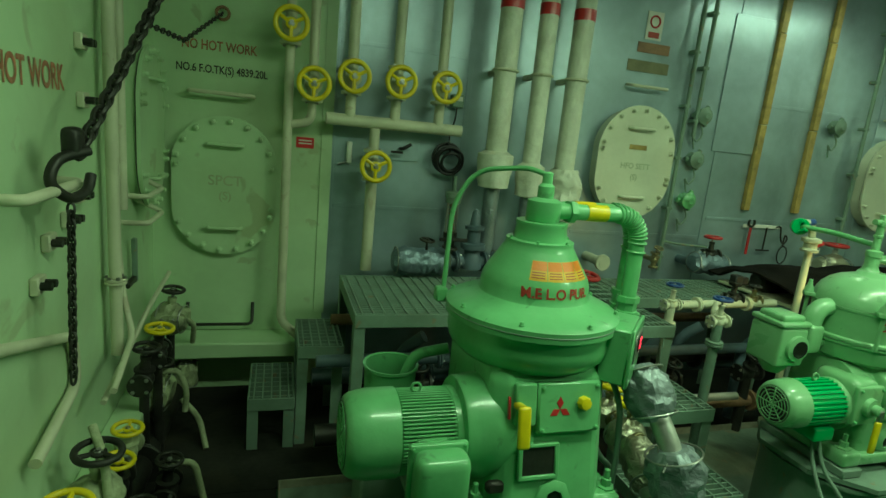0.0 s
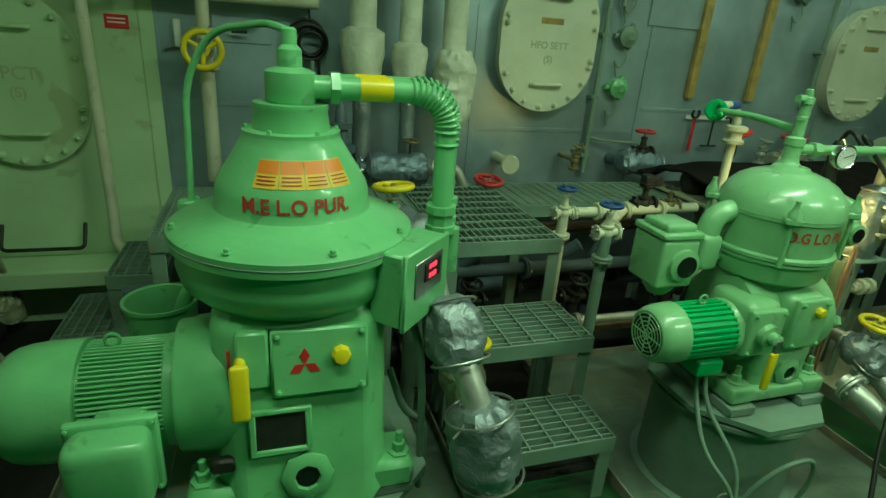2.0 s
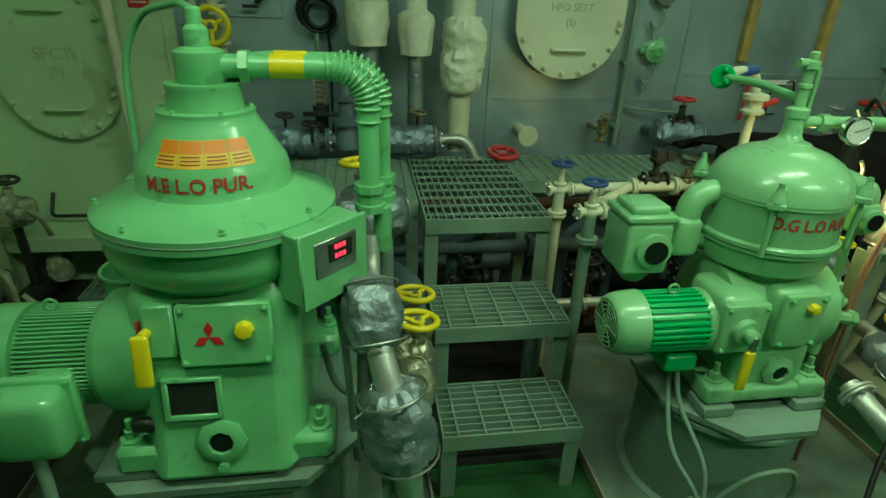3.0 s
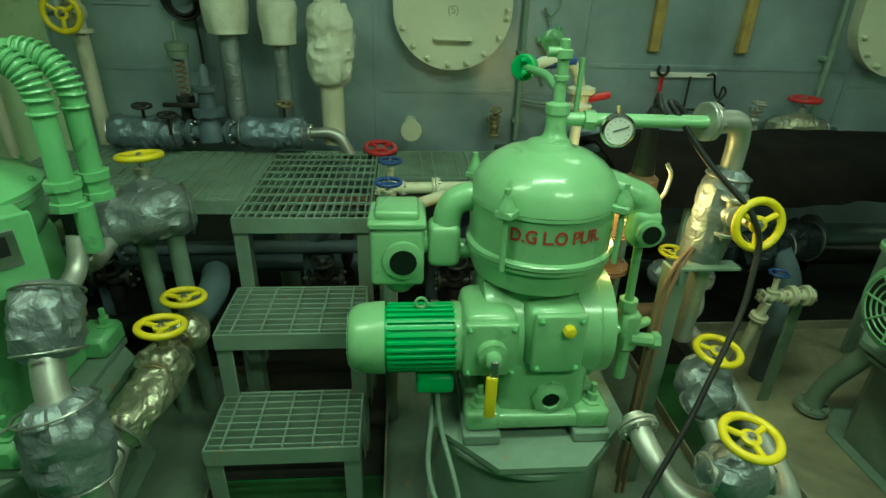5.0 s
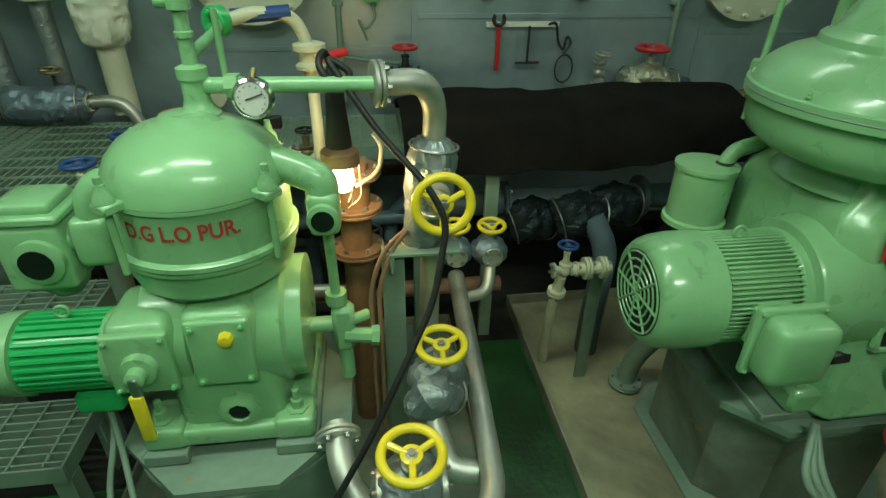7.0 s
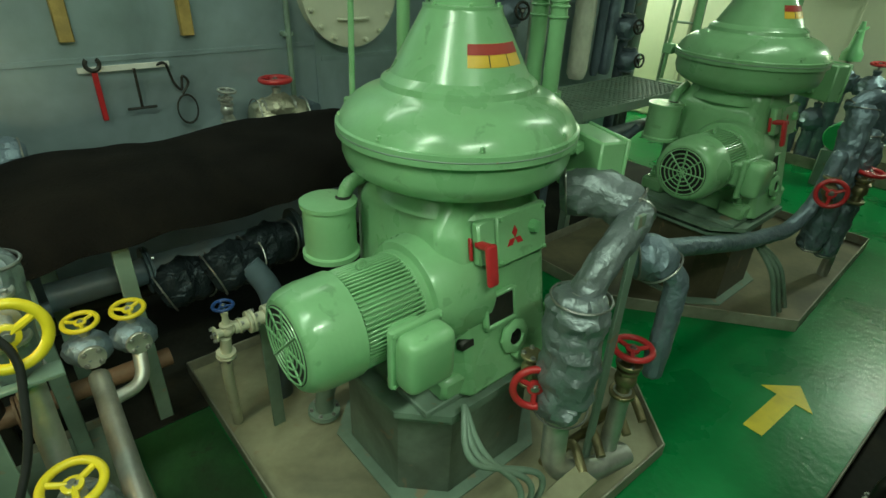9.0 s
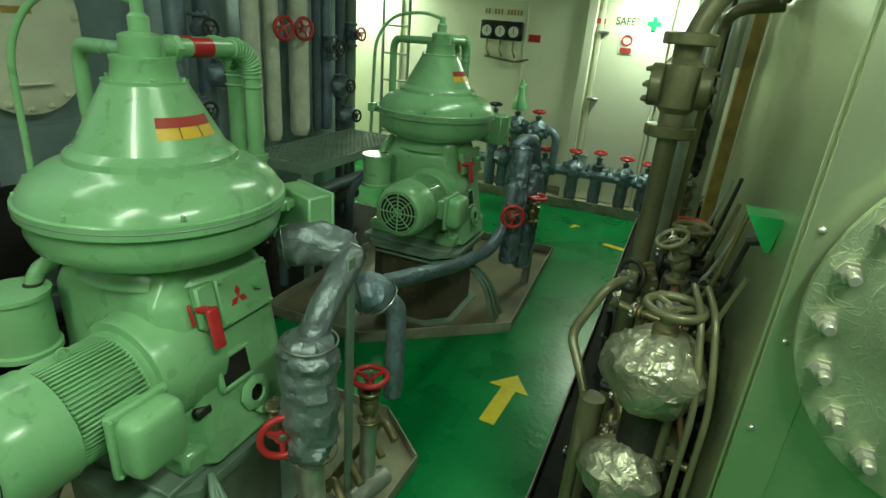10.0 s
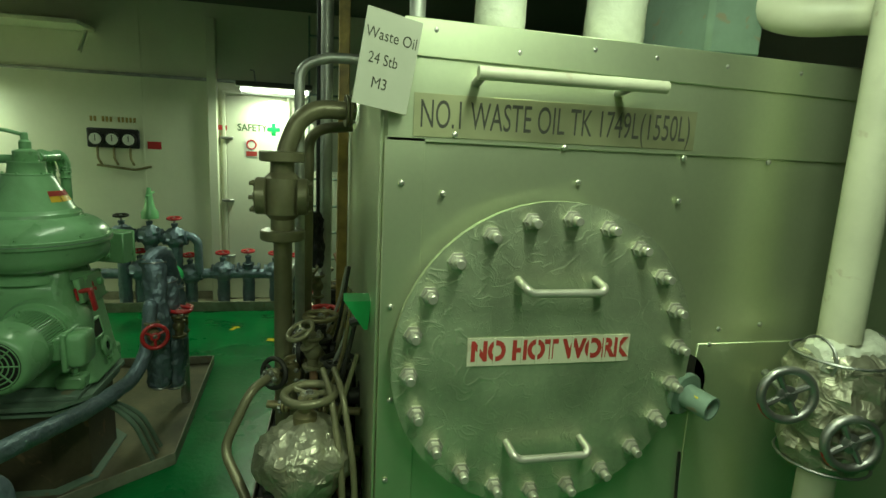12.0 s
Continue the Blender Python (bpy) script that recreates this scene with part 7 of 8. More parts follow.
valve((5.9, 1.02, 0.72), 0.065, RED, BRONZE, "z", (-0.9, -0.4, 0.1), 0.09, 0.04, "valve with red handwheel beside the far purifier", "red-wheel valves")
valve((6.08, 0.93, 0.70), 0.062, RED, BRONZE, "z", (0, -0.1, 1), 0.10, 0.04, "valve with flat red handwheel beside the far purifier", "red-wheel valves")
pipe("dark_riser", [(6.45, 1.0, 0.6), (6.45, 1.0, FLOOR + 0.012)], 0.03, GALV, "grey riser under a red-wheel valve", group="dark risers")
valve((6.45, 1.0, 0.60), 0.062, RED, BRONZE, "z", (0, 0, 1), 0.10, 0.04, "valve with flat red handwheel beside the far purifier", "red-wheel valves")
for k in range(3):
    pipe("cable", [(3.72, 1.2, 0.52), (3.7 - 0.03 * k, 1.1, 0.42), (3.8 + 0.05 * k, 0.99, 0.3), (3.72 + 0.05 * k, 1.02, 0.06)], 0.010, GREY_GREEN, "grey flexible cable over a foundation", 0.1, group="cables", category="cable", seg=10)
    pipe("cable", [(5.6, 1.2, 0.5), (5.62 + 0.05 * k, 1.05, 0.36), (5.7 + 0.07 * k, 0.99, 0.08)], 0.012, GREY_GREEN, "grey flexible cable over a foundation", 0.1, group="cables", category="cable", seg=10)
for x in (4.05, 4.15, 4.3, 4.4):
    pipe("small_pipe", [(x, 0.97, 0.2), (x + 0.05, 1.05, 0.24), (x + 0.04, 1.15, FLOOR + 0.012)], 0.016, BRONZE, "small oily pipe in the drip tray", 0.04, group="small pipes")
solid("tray_bracket", Mesh().box((3.95, 0.96, 0.20), (0.22, 0.08, 0.012), 0.002, Matrix.Identity(4)).box((3.85, 0.96, 0.13), (0.012, 0.08, 0.15), 0.002), TRAY, "cream bracket plate in the drip tray", "bracket")

# ---- left corner: chain block, lagged valves, cabinet ----
def chain(name, pts, n, w, label):
    t = thing(name, label, "chain", pts[0])
    P = [Vector(p) for p in pts]
    seg = [(b - a).length for a, b in zip(P, P[1:])]
    total = sum(seg)
    o = P[0]
    link = None
    for i in range(n):
        d = total * (i + 0.5) / n
        for a, b, s in zip(P, P[1:], seg):
            if d <= s:
                break
            d -= s
        c = a.lerp(b, min(1, d / s)) - o
        m = aim(c, b - a) @ Matrix.Rotation(radians(90 * (i % 2) + 20), 4, "Z") @ X90 @ Matrix.Diagonal((0.7, 1.25, 1, 1))
        link = again(link, t, m) if link else part("link", Mesh().torus(w, w * 0.3, None, 16, 6), DARK, t, loc=m)
    return t


chain("hoist_chain", [(-0.38, 2.25, 2.05), (-0.50, 1.66, 1.46)], 26, 0.024, "black hoist chain slung across the corner")
chain("hand_chain", [(-0.42, 2.06, 1.86), (-0.37, 2.5, 1.87), (-0.285, 3.12, 2.09)], 34, 0.013, "thin black chain to the tank wall")
chain("fall_chain", [(-0.51, 1.62, 1.33), (-0.51, 1.58, 0.85)], 22, 0.014, "black chain hanging from the hook")
hk = thing("chain_hook", "heavy black chain hook on a rail", "hook", (-0.51, 1.62, 1.39))
part("hook", Mesh().tube([(0.03, 0.05, 0.08), (-0.02, -0.03, 0.06), (-0.03, -0.06, 0.0), (0.0, 0.0, -0.05), (0.02, 0.07, -0.03), (0.02, 0.10, 0.01)], 0.014, 0.05, 12), DARK, hk)
part("block", Mesh().soft((0.0, 0.035, 0.10), (0.045, 0.07, 0.08), 0.018), DARK, hk)
eye = thing("wall_eye", "red-painted eye bolt on the tank wall", "eye bolt", (-0.285, W, 2.09))
part("ring", Mesh().torus(0.03, 0.008, Matrix.Translation((0, -0.03, 0)) @ X90, 20, 8), RUST, eye)
pipe("corner_pipe", [(LEFTX + 0.05, 2.24, 0.65), (LEFTX + 0.05, 2.24, CEIL)], 0.022, CREAM, "cream pipe up the side bulkhead", group="corner pipes", flanges=((0, 0.12),))
pipe("corner_pipe", [(LEFTX + 0.05, 2.36, 1.2), (LEFTX + 0.05, 2.36, CEIL)], 0.019, CREAM, "cream pipe up the side bulkhead", group="corner pipes")
for y, z in ((2.08, 1.78), (2.08, 1.60), (1.75, 1.2), (1.9, 1.24), (1.66, 1.1), (2.0, 1.3)):
    c = thing("wall_clip", "small dark clip with bolts on the side bulkhead", "clip", (LEFTX, y, z), "wall clips")
    part("base", Mesh().box((0.012, 0, 0), (0.024, 0.06, 0.05), 0.004), CREAM, c)
    part("screw", Mesh().cyl((0.02, -0.015, 0), (0.05, -0.015, 0), 0.012, 8), DARK, c)
    part("screw", Mesh().cyl((0.02, 0.018, 0), (0.05, 0.018, 0), 0.012, 8), DARK, c)
for pts, r in ((((-0.60, 2.36, 1.2), (-0.57, 2.34, 0.85), (-0.52, 2.26, 0.72), (-0.5, 1.9, 0.66)), 0.012), (((-0.60, 1.30, 1.05), (-0.60, 1.87, 0.87), (-0.60, 1.88, 0.70), (-0.58, 1.5, 0.66)), 0.016), (((-0.5, 2.9, 0.80), (-0.52, 2.55, 0.74), (-0.53, 1.9, 0.62)), 0.010)):
    pipe("corner_hose", pts, r, CREAM, "cream bent pipe in the corner", 0.06, group="corner hoses")
solid("corner_ledge", Mesh().box((LEFTX + 0.06, 1.95, 0.33), (0.12, 1.3, 0.05), 0.006), CREAM_WALL, "cream steel ledge on the side bulkhead", "ledge", kind="structure")
t = thing("level_switch", "dark lever switch on the side bulkhead", "switch", (LEFTX, 2.62, 0.93))
part("bar", Mesh().box((0.03, 0, 0), (0.02, 0.03, 0.2), 0.004), GREY_GREEN, t)
part("arm", Mesh().box((0.03, -0.07, -0.08), (0.02, 0.13, 0.025), 0.004), DARK, t)
# x, y, z of the body, wheel radius, wheel paint, body paint, lagging, rise
for x, y, z, R, wm, bm_, lagm, rise in ((-0.49, 2.86, 0.565, 0.052, DARK, GRIMY, GRIMY, 0.16), (-0.47, 2.44, 0.56, 0.055, YELLOW, DARK, None, 0.12), (-0.50, 2.33, 0.50, 0.05, DARK, DARK, None, 0.14),
                                        (-0.48, 2.52, 0.34, 0.045, DARK, GRIMY, None, 0.15), (-0.50, 2.03, 0.35, 0.05, YELLOW, GRIMY, None, 0.10), (-0.49, 1.86, 0.33, 0.05, YELLOW, DARK, None, 0.10),
                                        (-0.50, 1.68, 0.42, 0.065, DARK, GRIMY, GRIMY, 0.16), (-0.36, 2.0, 0.2, 0.045, DARK, DARK, None, 0.13), (-0.40, 1.72, 0.22, 0.05, DARK, GRIMY, GRIMY, 0.13), (-0.5, 1.42, 0.45, 0.06, YELLOW, GRIMY, None, 0.14)):
    valve((x, y, z), R, wm, bm_, "y", (0.1, -0.05, 1), rise, 0.048, "grimy valve in the dark corner by the bulkhead", "corner valves", lag=lagm)
    pipe("corner_riser", [(x, y, z), (x, y, FLOOR + 0.006)], 0.02, DARK, "dark riser under a corner valve", group="corner risers", seg=12)
for pts, r in ((((-0.55, 2.58, 0.36), (-0.5, 2.56, 0.33), (-0.43, 2.55, 0.32)), 0.085), (((-0.52, 2.6, 0.26), (-0.47, 2.58, 0.22)), 0.06), (((-0.44, 3.02, 0.28), (-0.43, 3.0, 0.2), (-0.44, 3.0, 0.13)), 0.055), (((-0.55, 2.88, 0.58), (-0.41, 2.84, 0.57)), 0.07)):
    pipe("rag_lagging", pts, r, GRIMY, "pale torn cloth lagging in the corner", lump=0.28, seg=22, group="corner lagging")
for pts in (((-0.42, 2.84, 0.58), (-0.38, 2.86, 0.54), (-0.40, 2.95, 0.40), (-0.42, 3.0, 0.26)), ((-0.48, 2.5, 0.44), (-0.40, 2.5, 0.46), (-0.36, 2.5, 0.36), (-0.37, 2.5, 0.25)), ((-0.40, 2.6, 0.26), (-0.32, 2.6, 0.16), (-0.28, 2.5, 0.05)), ((-0.40, 2.1, 0.22), (-0.28, 2.1, 0.26), (-0.24, 2.1, 0.06)), ((-0.52, 1.75, 0.62), (-0.46, 1.65, 0.55), (-0.44, 1.6, 0.36))):
    pipe("corner_hose", pts, 0.013, GRIMY, "grimy bent pipe in the corner", 0.08, group="corner hoses")
pipe("low_pipe", [(-0.55, 1.3, 0.12), (-0.5, 2.95, 0.12)], 0.06, DARK, "oily pipe run along the side bulkhead", flanges=((0, 0.3), (0, 0.6)), group="low pipes")

dv = thing("drain_cock", "black oily drain cock in the drip tray", "valve", (2.32, 1.17, FLOOR + 0.012))
part("body", Mesh().lathe([(0.03, 0), (0.03, 0.05), (0.04, 0.055), (0.04, 0.075), (0.022, 0.08), (0.022, 0.12)], 14), DARK, dv)
part("side_port", Mesh().cyl((-0.07, 0, 0.04), (0.07, 0.02, 0.04), 0.02, 12), DARK, dv)
part("lever", Mesh().box((0.03, 0.0, 0.125), (0.1, 0.02, 0.012), 0.003), BLACK, dv)
# small oily clutter along the walkway tray
rng = random.Random(7)
for i in range(26):
    x, y = 4.05 + 0.165 * i, rng.uniform(-0.05, 0.34)
    z1 = rng.uniform(0.25, 0.75)
    m = (DARK, BRONZE, OLIVE, GALV, DARK, RUST)[i % 6]
    pipe("tray_riser", [(x, y, FLOOR + 0.012), (x, y, z1), (x + rng.uniform(-0.15, 0.15), y + rng.uniform(-0.1, 0.05), z1 + 0.06)], rng.uniform(0.014, 0.032), m, "oily riser in the walkway drip tray", 0.05, flanges=((0, 0.5),), group="tray risers", seg=12)
    if i % 3 == 0:
        pipe("tray_lagging", [(x + 0.05, y, 0.16), (x + 0.06, y, 0.3)], 0.07, FOIL_DARK if i % 2 else FOIL_DULL, "lagged flange in the walkway drip tray", lump=0.2, seg=18, group="tray lagging")

# crowded dark pipework beside the tank
for i in range(18):
    x, y = 4.06 + 0.04 * i, 0.0 + 0.22 * ((i * 7) % 5) / 5
    z0, z1 = FLOOR + 0.012, 0.55 + 0.6 * ((i * 5) % 7) / 7
    m = (DARK, OLIVE, BRONZE, DARK, GALV)[i % 5]
    pipe("tank_side_tube", [(x, y, z0), (x, y, z1), (x + 0.08, y + 0.04, z1 + 0.05), (x + 0.16, y + 0.02, z1 + 0.02)], 0.010 + 0.004 * (i % 4), m, "dark oily tube beside the tank", 0.04, flanges=((0, 0.35 + 0.05 * (i % 6)), (0, 0.75)), group="tank side tubes", seg=12)
for i in range(7):
    z = 0.42 + 0.1 * i
    pipe("cross_tube", [(4.0 + 0.05 * i, -0.01, z), (4.02 + 0.06 * i, 0.26, z)], 0.012 + 0.003 * (i % 3), (BRONZE, DARK, OLIVE)[i % 3], "short cross tube beside the tank", flanges=((0, 0.4), (0, 0.8)), group="cross tubes", seg=12)

for i in range(9):
    x, y, z = 4.28 + 0.13 * i, 0.06 + 0.07 * ((i * 4) % 3), 0.62 + 0.11 * ((i * 5) % 6)
    valve((x, y, z), 0.036 + 0.006 * (i % 3), (BRONZE, OLIVE, DARK)[i % 3], (BRONZE, DARK, OLIVE)[(i + 1) % 3], ("y", "z", "x")[i % 3], (-0.3, 0.5, 1) if i % 2 else (-0.8, 0.6, 0.2), 0.085, 0.032, "small oily valve crowded beside the tank", "tank side valves")
    pipe("tank_side_riser", [(x, y, z), (x + 0.02, y - 0.02, z * 0.5), (x, y, FLOOR + 0.012)], 0.013, (DARK, RUST, OLIVE)[i % 3], "thin oily riser under a small valve", 0.05, flanges=((0, 0.4),), group="tank side risers", seg=12)
for i in range(8):
    x = 4.1 + 0.11 * i
    pipe("gauge_tube", [(x, 0.015, 1.28 + 0.05 * (i % 3)), (x + 0.01, 0.05, 1.15), (x + 0.06, 0.09 + 0.02 * (i % 4), 0.95), (x + 0.03, 0.12, 0.4)], 0.006, (OLIVE, DARK, BRONZE, GALV)[i % 4], "thin gauge tube down the tank side", 0.08, group="gauge tubes", seg=8)

# ---- waste oil tank ----
LACQUER = mat("yellowed_lacquer", (0.62, 0.63, 0.37), 0.36, 0.78, 0.12, 6, 40, 0.05, 0.4, (0.3, 0.3, 0.14))
TX, TY = 3.95, -0.02
tank = thing("waste_oil_tank", "sheet-clad waste oil tank with round manhole and stencils", "tank", (TX, TY, FLOOR))
H = 2.04 - FLOOR
part("body", Mesh().box((0.75, -1.0, H / 2), (1.5, 2.0, H), 0.012), SHEET, tank)
part("upper_cladding", Mesh().box((-0.003, -1.0, 1.92 - FLOOR), (0.006, 1.985, 0.225), 0.001), SHEET, tank)
part("top_flashing", Mesh().box((-0.006, -1.0, 2.015 - FLOOR), (0.01, 2.0, 0.075), 0.002, Matrix.Rotation(radians(1.0), 4, "X")), SHEET, tank, "bent top flashing strip")
part("side_cladding", Mesh().box((0.75, 0.003, H / 2), (1.49, 0.006, H - 0.02), 0.001), SHEET, tank)
part("corner_strip", Mesh().box((-0.0035, -0.045, 0.9), (0.005, 0.085, 1.75), 0.001), SHEET, tank)
part("lower_lap", Mesh().box((-0.002, -1.4, 0.65), (0.004, 1.18, 1.3), 0.001), SHEET, tank)
part("seam", Mesh().cyl((-0.004, -0.86, 0.0), (-0.004, -0.80, 1.0), 0.004, 6), DARK, tank)
RIV = mat("pale_rivet", (0.6, 0.6, 0.52), 0.3, 0.8, bump=0)
for y, z in ((-0.12, 2.03), (-0.3, 2.0), (-0.47, 2.02), (-0.62, 2.015), (-0.8, 2.01), (-1.0, 2.01), (-0.17, 1.825), (-0.42, 1.81), (-0.72, 1.80), (-0.95, 1.8), (-0.06, 1.72), (-0.15, 1.70), (-0.46, 1.735), (-0.72, 1.70), (-0.045, 1.45), (-0.05, 1.23), (-0.045, 1.03), (-0.88, 1.38), (-0.86, 1.34), (-1.0, 1.39)):
    part("rivet", Mesh().ball((-0.009, y - TY, z - FLOOR), 0.007, (0.5, 1, 1), 10), RIV, tank)
cover = manhole((TX - 0.002, -0.41, 1.33), FACE_TANK, 0.365, 0.3651, 0.03, FOIL_COVER, "round foil-wrapped manhole cover with studs on a tank", 1, ())
for ob in list(cover.children_recursive):
    if ob.name.startswith(("bolt", "grab_handle")):
        bpy.data.objects.remove(ob)
STUD = mat("pale_stud", (0.55, 0.54, 0.45), 0.35, 0.6, 0.15, 12, 60, 0.1, 0.3)
stud_nut = stud_rod = None
for i in range(22):
    a = 2 * math.pi * (i + 0.25) / 22
    p = Vector((0.327 * math.cos(a), 0.327 * math.sin(a), 0.046))
    m = Matrix.Translation(p)
    stud_nut = again(stud_nut, cover, m) if stud_nut else part("stud_nut", Mesh().lathe([(0.021, 0), (0.021, 0.006), (0.016, 0.007), (0.016, 0.022), (0.011, 0.024)], 6), STUD, cover, loc=m)
    stud_rod = again(stud_rod, cover, m) if stud_rod else part("stud", Mesh().cyl((0, 0, 0.0), (0, 0, 0.042), 0.0105, 12, bev=0.002), STUD, cover, loc=m)
for y, tilt in ((0.19, 0.0), (-0.20, -0.03)):
    part("grab_handle", Mesh().tube([(-0.09, y, 0.044), (-0.085, y - 0.01, 0.085), (-0.07, y - 0.02, 0.09), (0.09, y - 0.02, 0.09), (0.10, y - 0.01, 0.085), (0.095, y + 0.0, 0.044)], 0.0095, 0.02, 12), STUD, cover)
part("label_band", Mesh().box((0.0, 0.025, 0.0475), (0.395, 0.066, 0.002), 0.0005), CREAM, cover, "cream painted band")
lettering("stencil", "NO HOT WORK", 0.062, INK_RED, Matrix.Translation((0.0, 0.025, 0.0495)), cover, 0.003, "red stencilled words", wide=0.385)
for i, u in enumerate((-0.172, -0.135, -0.07, -0.035, 0.0, 0.052, 0.095, 0.132, 0.168)):
    part("stencil_bridge", Mesh().box((u, 0.025, 0.0505), (0.005, 0.064, 0.0015), 0.0003), CREAM, cover)
tank_text = lettering("stencil", "NO.1 WASTE OIL TK 1749L(1550L)", 0.082, INK, Matrix.Translation((-0.0085, -0.41 - TY, 1.862 - FLOOR)) @ FACE_TANK, tank, 0.0, "dark stencilled tank name", wide=0.63)
part("label_band", Mesh().box((-0.0065, -0.41 - TY, 1.862 - FLOOR), (0.003, 0.66, 0.088), 0.0005), LACQUER, tank, "yellowed lacquer band behind the name")
bar = thing("tank_handrail", "cream rounded handrail bar on the tank", "handrail", (TX, -0.41, 1.945))
part("bar", Mesh().tube([(-0.075, 0.215, 0.0), (-0.075, -0.20, 0.0)], 0.0135, 0.02, 16), CREAM, bar)
for y in (0.2, -0.125):
    part("standoff", Mesh().tube([(0.0, y, -0.012), (-0.075, y, 0.0)], 0.010, 0.02, 10), STEEL, bar)
nz = thing("tank_nozzle", "green flanged pipe stub with yellow mark on a tank", "pipe stub", (TX, -0.80, 1.215))
part("hole", Mesh().cyl((-0.004, 0.02, 0.02), (0.0, 0.02, 0.02), 0.085, 28), DARK, nz)
part("flange", Mesh().cyl((-0.03, 0.02, 0.01), (-0.045, 0.015, 0.008), 0.055, 24, bev=0.002), GREY_GREEN, nz)
part("stub", Mesh().lathe([(0.03, 0), (0.03, 0.085), (0.025, 0.085), (0.025, 0.02)], 24, aim((-0.03, 0.02, 0.01), (-1, -0.35, -0.12))), GREY_GREEN, nz)
part("yellow_mark", Mesh().box((-0.075, 0.01, 0.034), (0.03, 0.03, 0.004), 0.001, Matrix.Rotation(radians(-7), 4, "Y")), YELLOW, nz)
pg = thing("paper_tag", "white plastic tag with dark words hung on the tank", "tag", Matrix.Translation((TX - 0.045, -0.02, 1.955)) @ FACE_TANK @ Matrix.Rotation(radians(-9), 4, "Z") @ Matrix.Rotation(radians(14), 4, "Y"))
part("sheet", Mesh().box((0, 0, 0), (0.115, 0.18, 0.002), 0.0005), PAPER, pg)
for tx, y, w in (("Waste Oil", 0.045, 0.105), ("24 Stb", 0.0, 0.06), ("M3", -0.045, 0.03)):
    lettering("word", tx, 0.03, INK, Matrix.Translation((0.0 if w > 0.1 else -0.01, y, 0.0015)), pg, 0.0, "", wide=w)
pipe("tank_top_pipe", [(4.1, -0.3, 2.03), (4.1, -0.3, CEIL)], 0.06, LAGGING, "white lagged pipe on top of the tank", group="tank top pipes", lump=0.04)
pipe("tank_top_pipe", [(4.15, -0.62, 2.03), (4.15, -0.62, 2.3), (4.3, -0.5, CEIL)], 0.075, LAGGING, "white lagged pipe on top of the tank", group="tank top pipes", lump=0.05)
pipe("tank_top_pipe", [(4.2, -0.12, 2.03), (4.2, -0.12, CEIL)], 0.02, GALV, "grey pipe on top of the tank", group="tank top pipes")
tb = thing("tank_top_box", "grey-green vent box with flanged foot on top of the tank", "vent box", (4.3, -0.9, 2.04))
part("body", Mesh().box((0, 0, 0.27), (0.5, 0.16, 0.51), 0.012), GREY_GREEN, tb)
part("foot_flange", Mesh().box((0, 0, 0.007), (0.54, 0.2, 0.014), 0.003), GREY_GREEN, tb)
part("lid", Mesh().box((0, 0, 0.535), (0.53, 0.19, 0.02), 0.004), GREY_GREEN, tb)
pipe("tank_top_pipe", [(3.86, -1.7, 2.12), (3.86, -1.12, 2.14), (3.98, -1.0, 2.14), (4.1, -0.98, 2.2), (4.1, -0.98, CEIL)], 0.045, CREAM, "cream elbow pipe above the tank", 0.1, group="tank top pipes")
# lagged valve stand in front of the tank
pipe("stand_pipe", [(3.80, -1.09, 1.40), (3.80, -1.075, CEIL)], 0.045, CREAM, "cream pipe in front of the tank", group="tank stand")
pipe("stand_pipe", [(3.80, -1.1, FLOOR), (3.80, -1.1, 1.08)], 0.042, CREAM, "cream pipe in front of the tank", group="tank stand")
pipe("lagged_pipe", [(3.80, -1.1, 1.08), (3.80, -1.1, 1.24), (3.80, -1.1, 1.38)], 0.10, FOIL_DULL, "dull foil-lagged valve block before the tank", lump=0.2, seg=24)
pipe("lagged_pipe", [(3.80, -1.02, 1.355), (3.80, -1.22, 1.36)], 0.05, LAGGING, "white cloth lagging over a valve block", lump=0.25, seg=20)
for y, z, x in ((-0.93, 1.285, 3.76), (-1.06, 1.19, 3.70)):
    t = thing("worn_handwheel", "worn steel handwheel with red paint traces", "handwheel", (x, y, z), "worn wheels")
    handwheel(t, (0, 0, 0), (-1, 0.25, 0.05), 0.062, STEEL, 4)
    part("paint_trace", Mesh().torus(0.062, 0.0074, aim((0, 0, 0), (-1, 0.25, 0.05)) @ Matrix.Rotation(radians(200), 4, "Z"), 12, 8, 0.14), RED, t)
    part("stem", Mesh().cyl((0, 0, 0), (0.12, -0.05, 0), 0.010, 10), STEEL, t)

# ---- walkway side: brass column, wrapped valve, rails ----
col = pipe("brass_column", [(4.72, 0.24, FLOOR), (4.72, 0.24, 1.74), (4.73, 0.17, 1.905), (4.75, 0.0, 1.905)], 0.031, OLIVE, "olive pipe column with elbow into the tank", 0.13, flanges=((2, 0.86),), seg=20)
bv = thing("column_valve", "olive flanged check valve in a pipe column", "valve", (4.72, 0.24, 1.61))
part("body", Mesh().lathe([(0.04, -0.12), (0.04, -0.08), (0.06, -0.06), (0.065, 0.0), (0.06, 0.06), (0.04, 0.08), (0.04, 0.12)], 28), OLIVE, bv)
for s in (-1, 1):
    part("side_cover", Mesh().cyl((-0.02, s * 0.05, 0), (-0.02, s * 0.085, 0), 0.062, 28, bev=0.004), OLIVE, bv)
    part("end_flange", Mesh().cyl((0, 0, s * 0.115), (0, 0, s * 0.15), 0.075, 30, bev=0.004), OLIVE, bv)
    for i in range(6):
        a = i * math.pi / 3
        bolt(bv, (-0.02 + 0.05 * math.cos(a), s * 0.085, 0.05 * math.sin(a)), (0, s, 0), 0.008, 0.014, OLIVE)
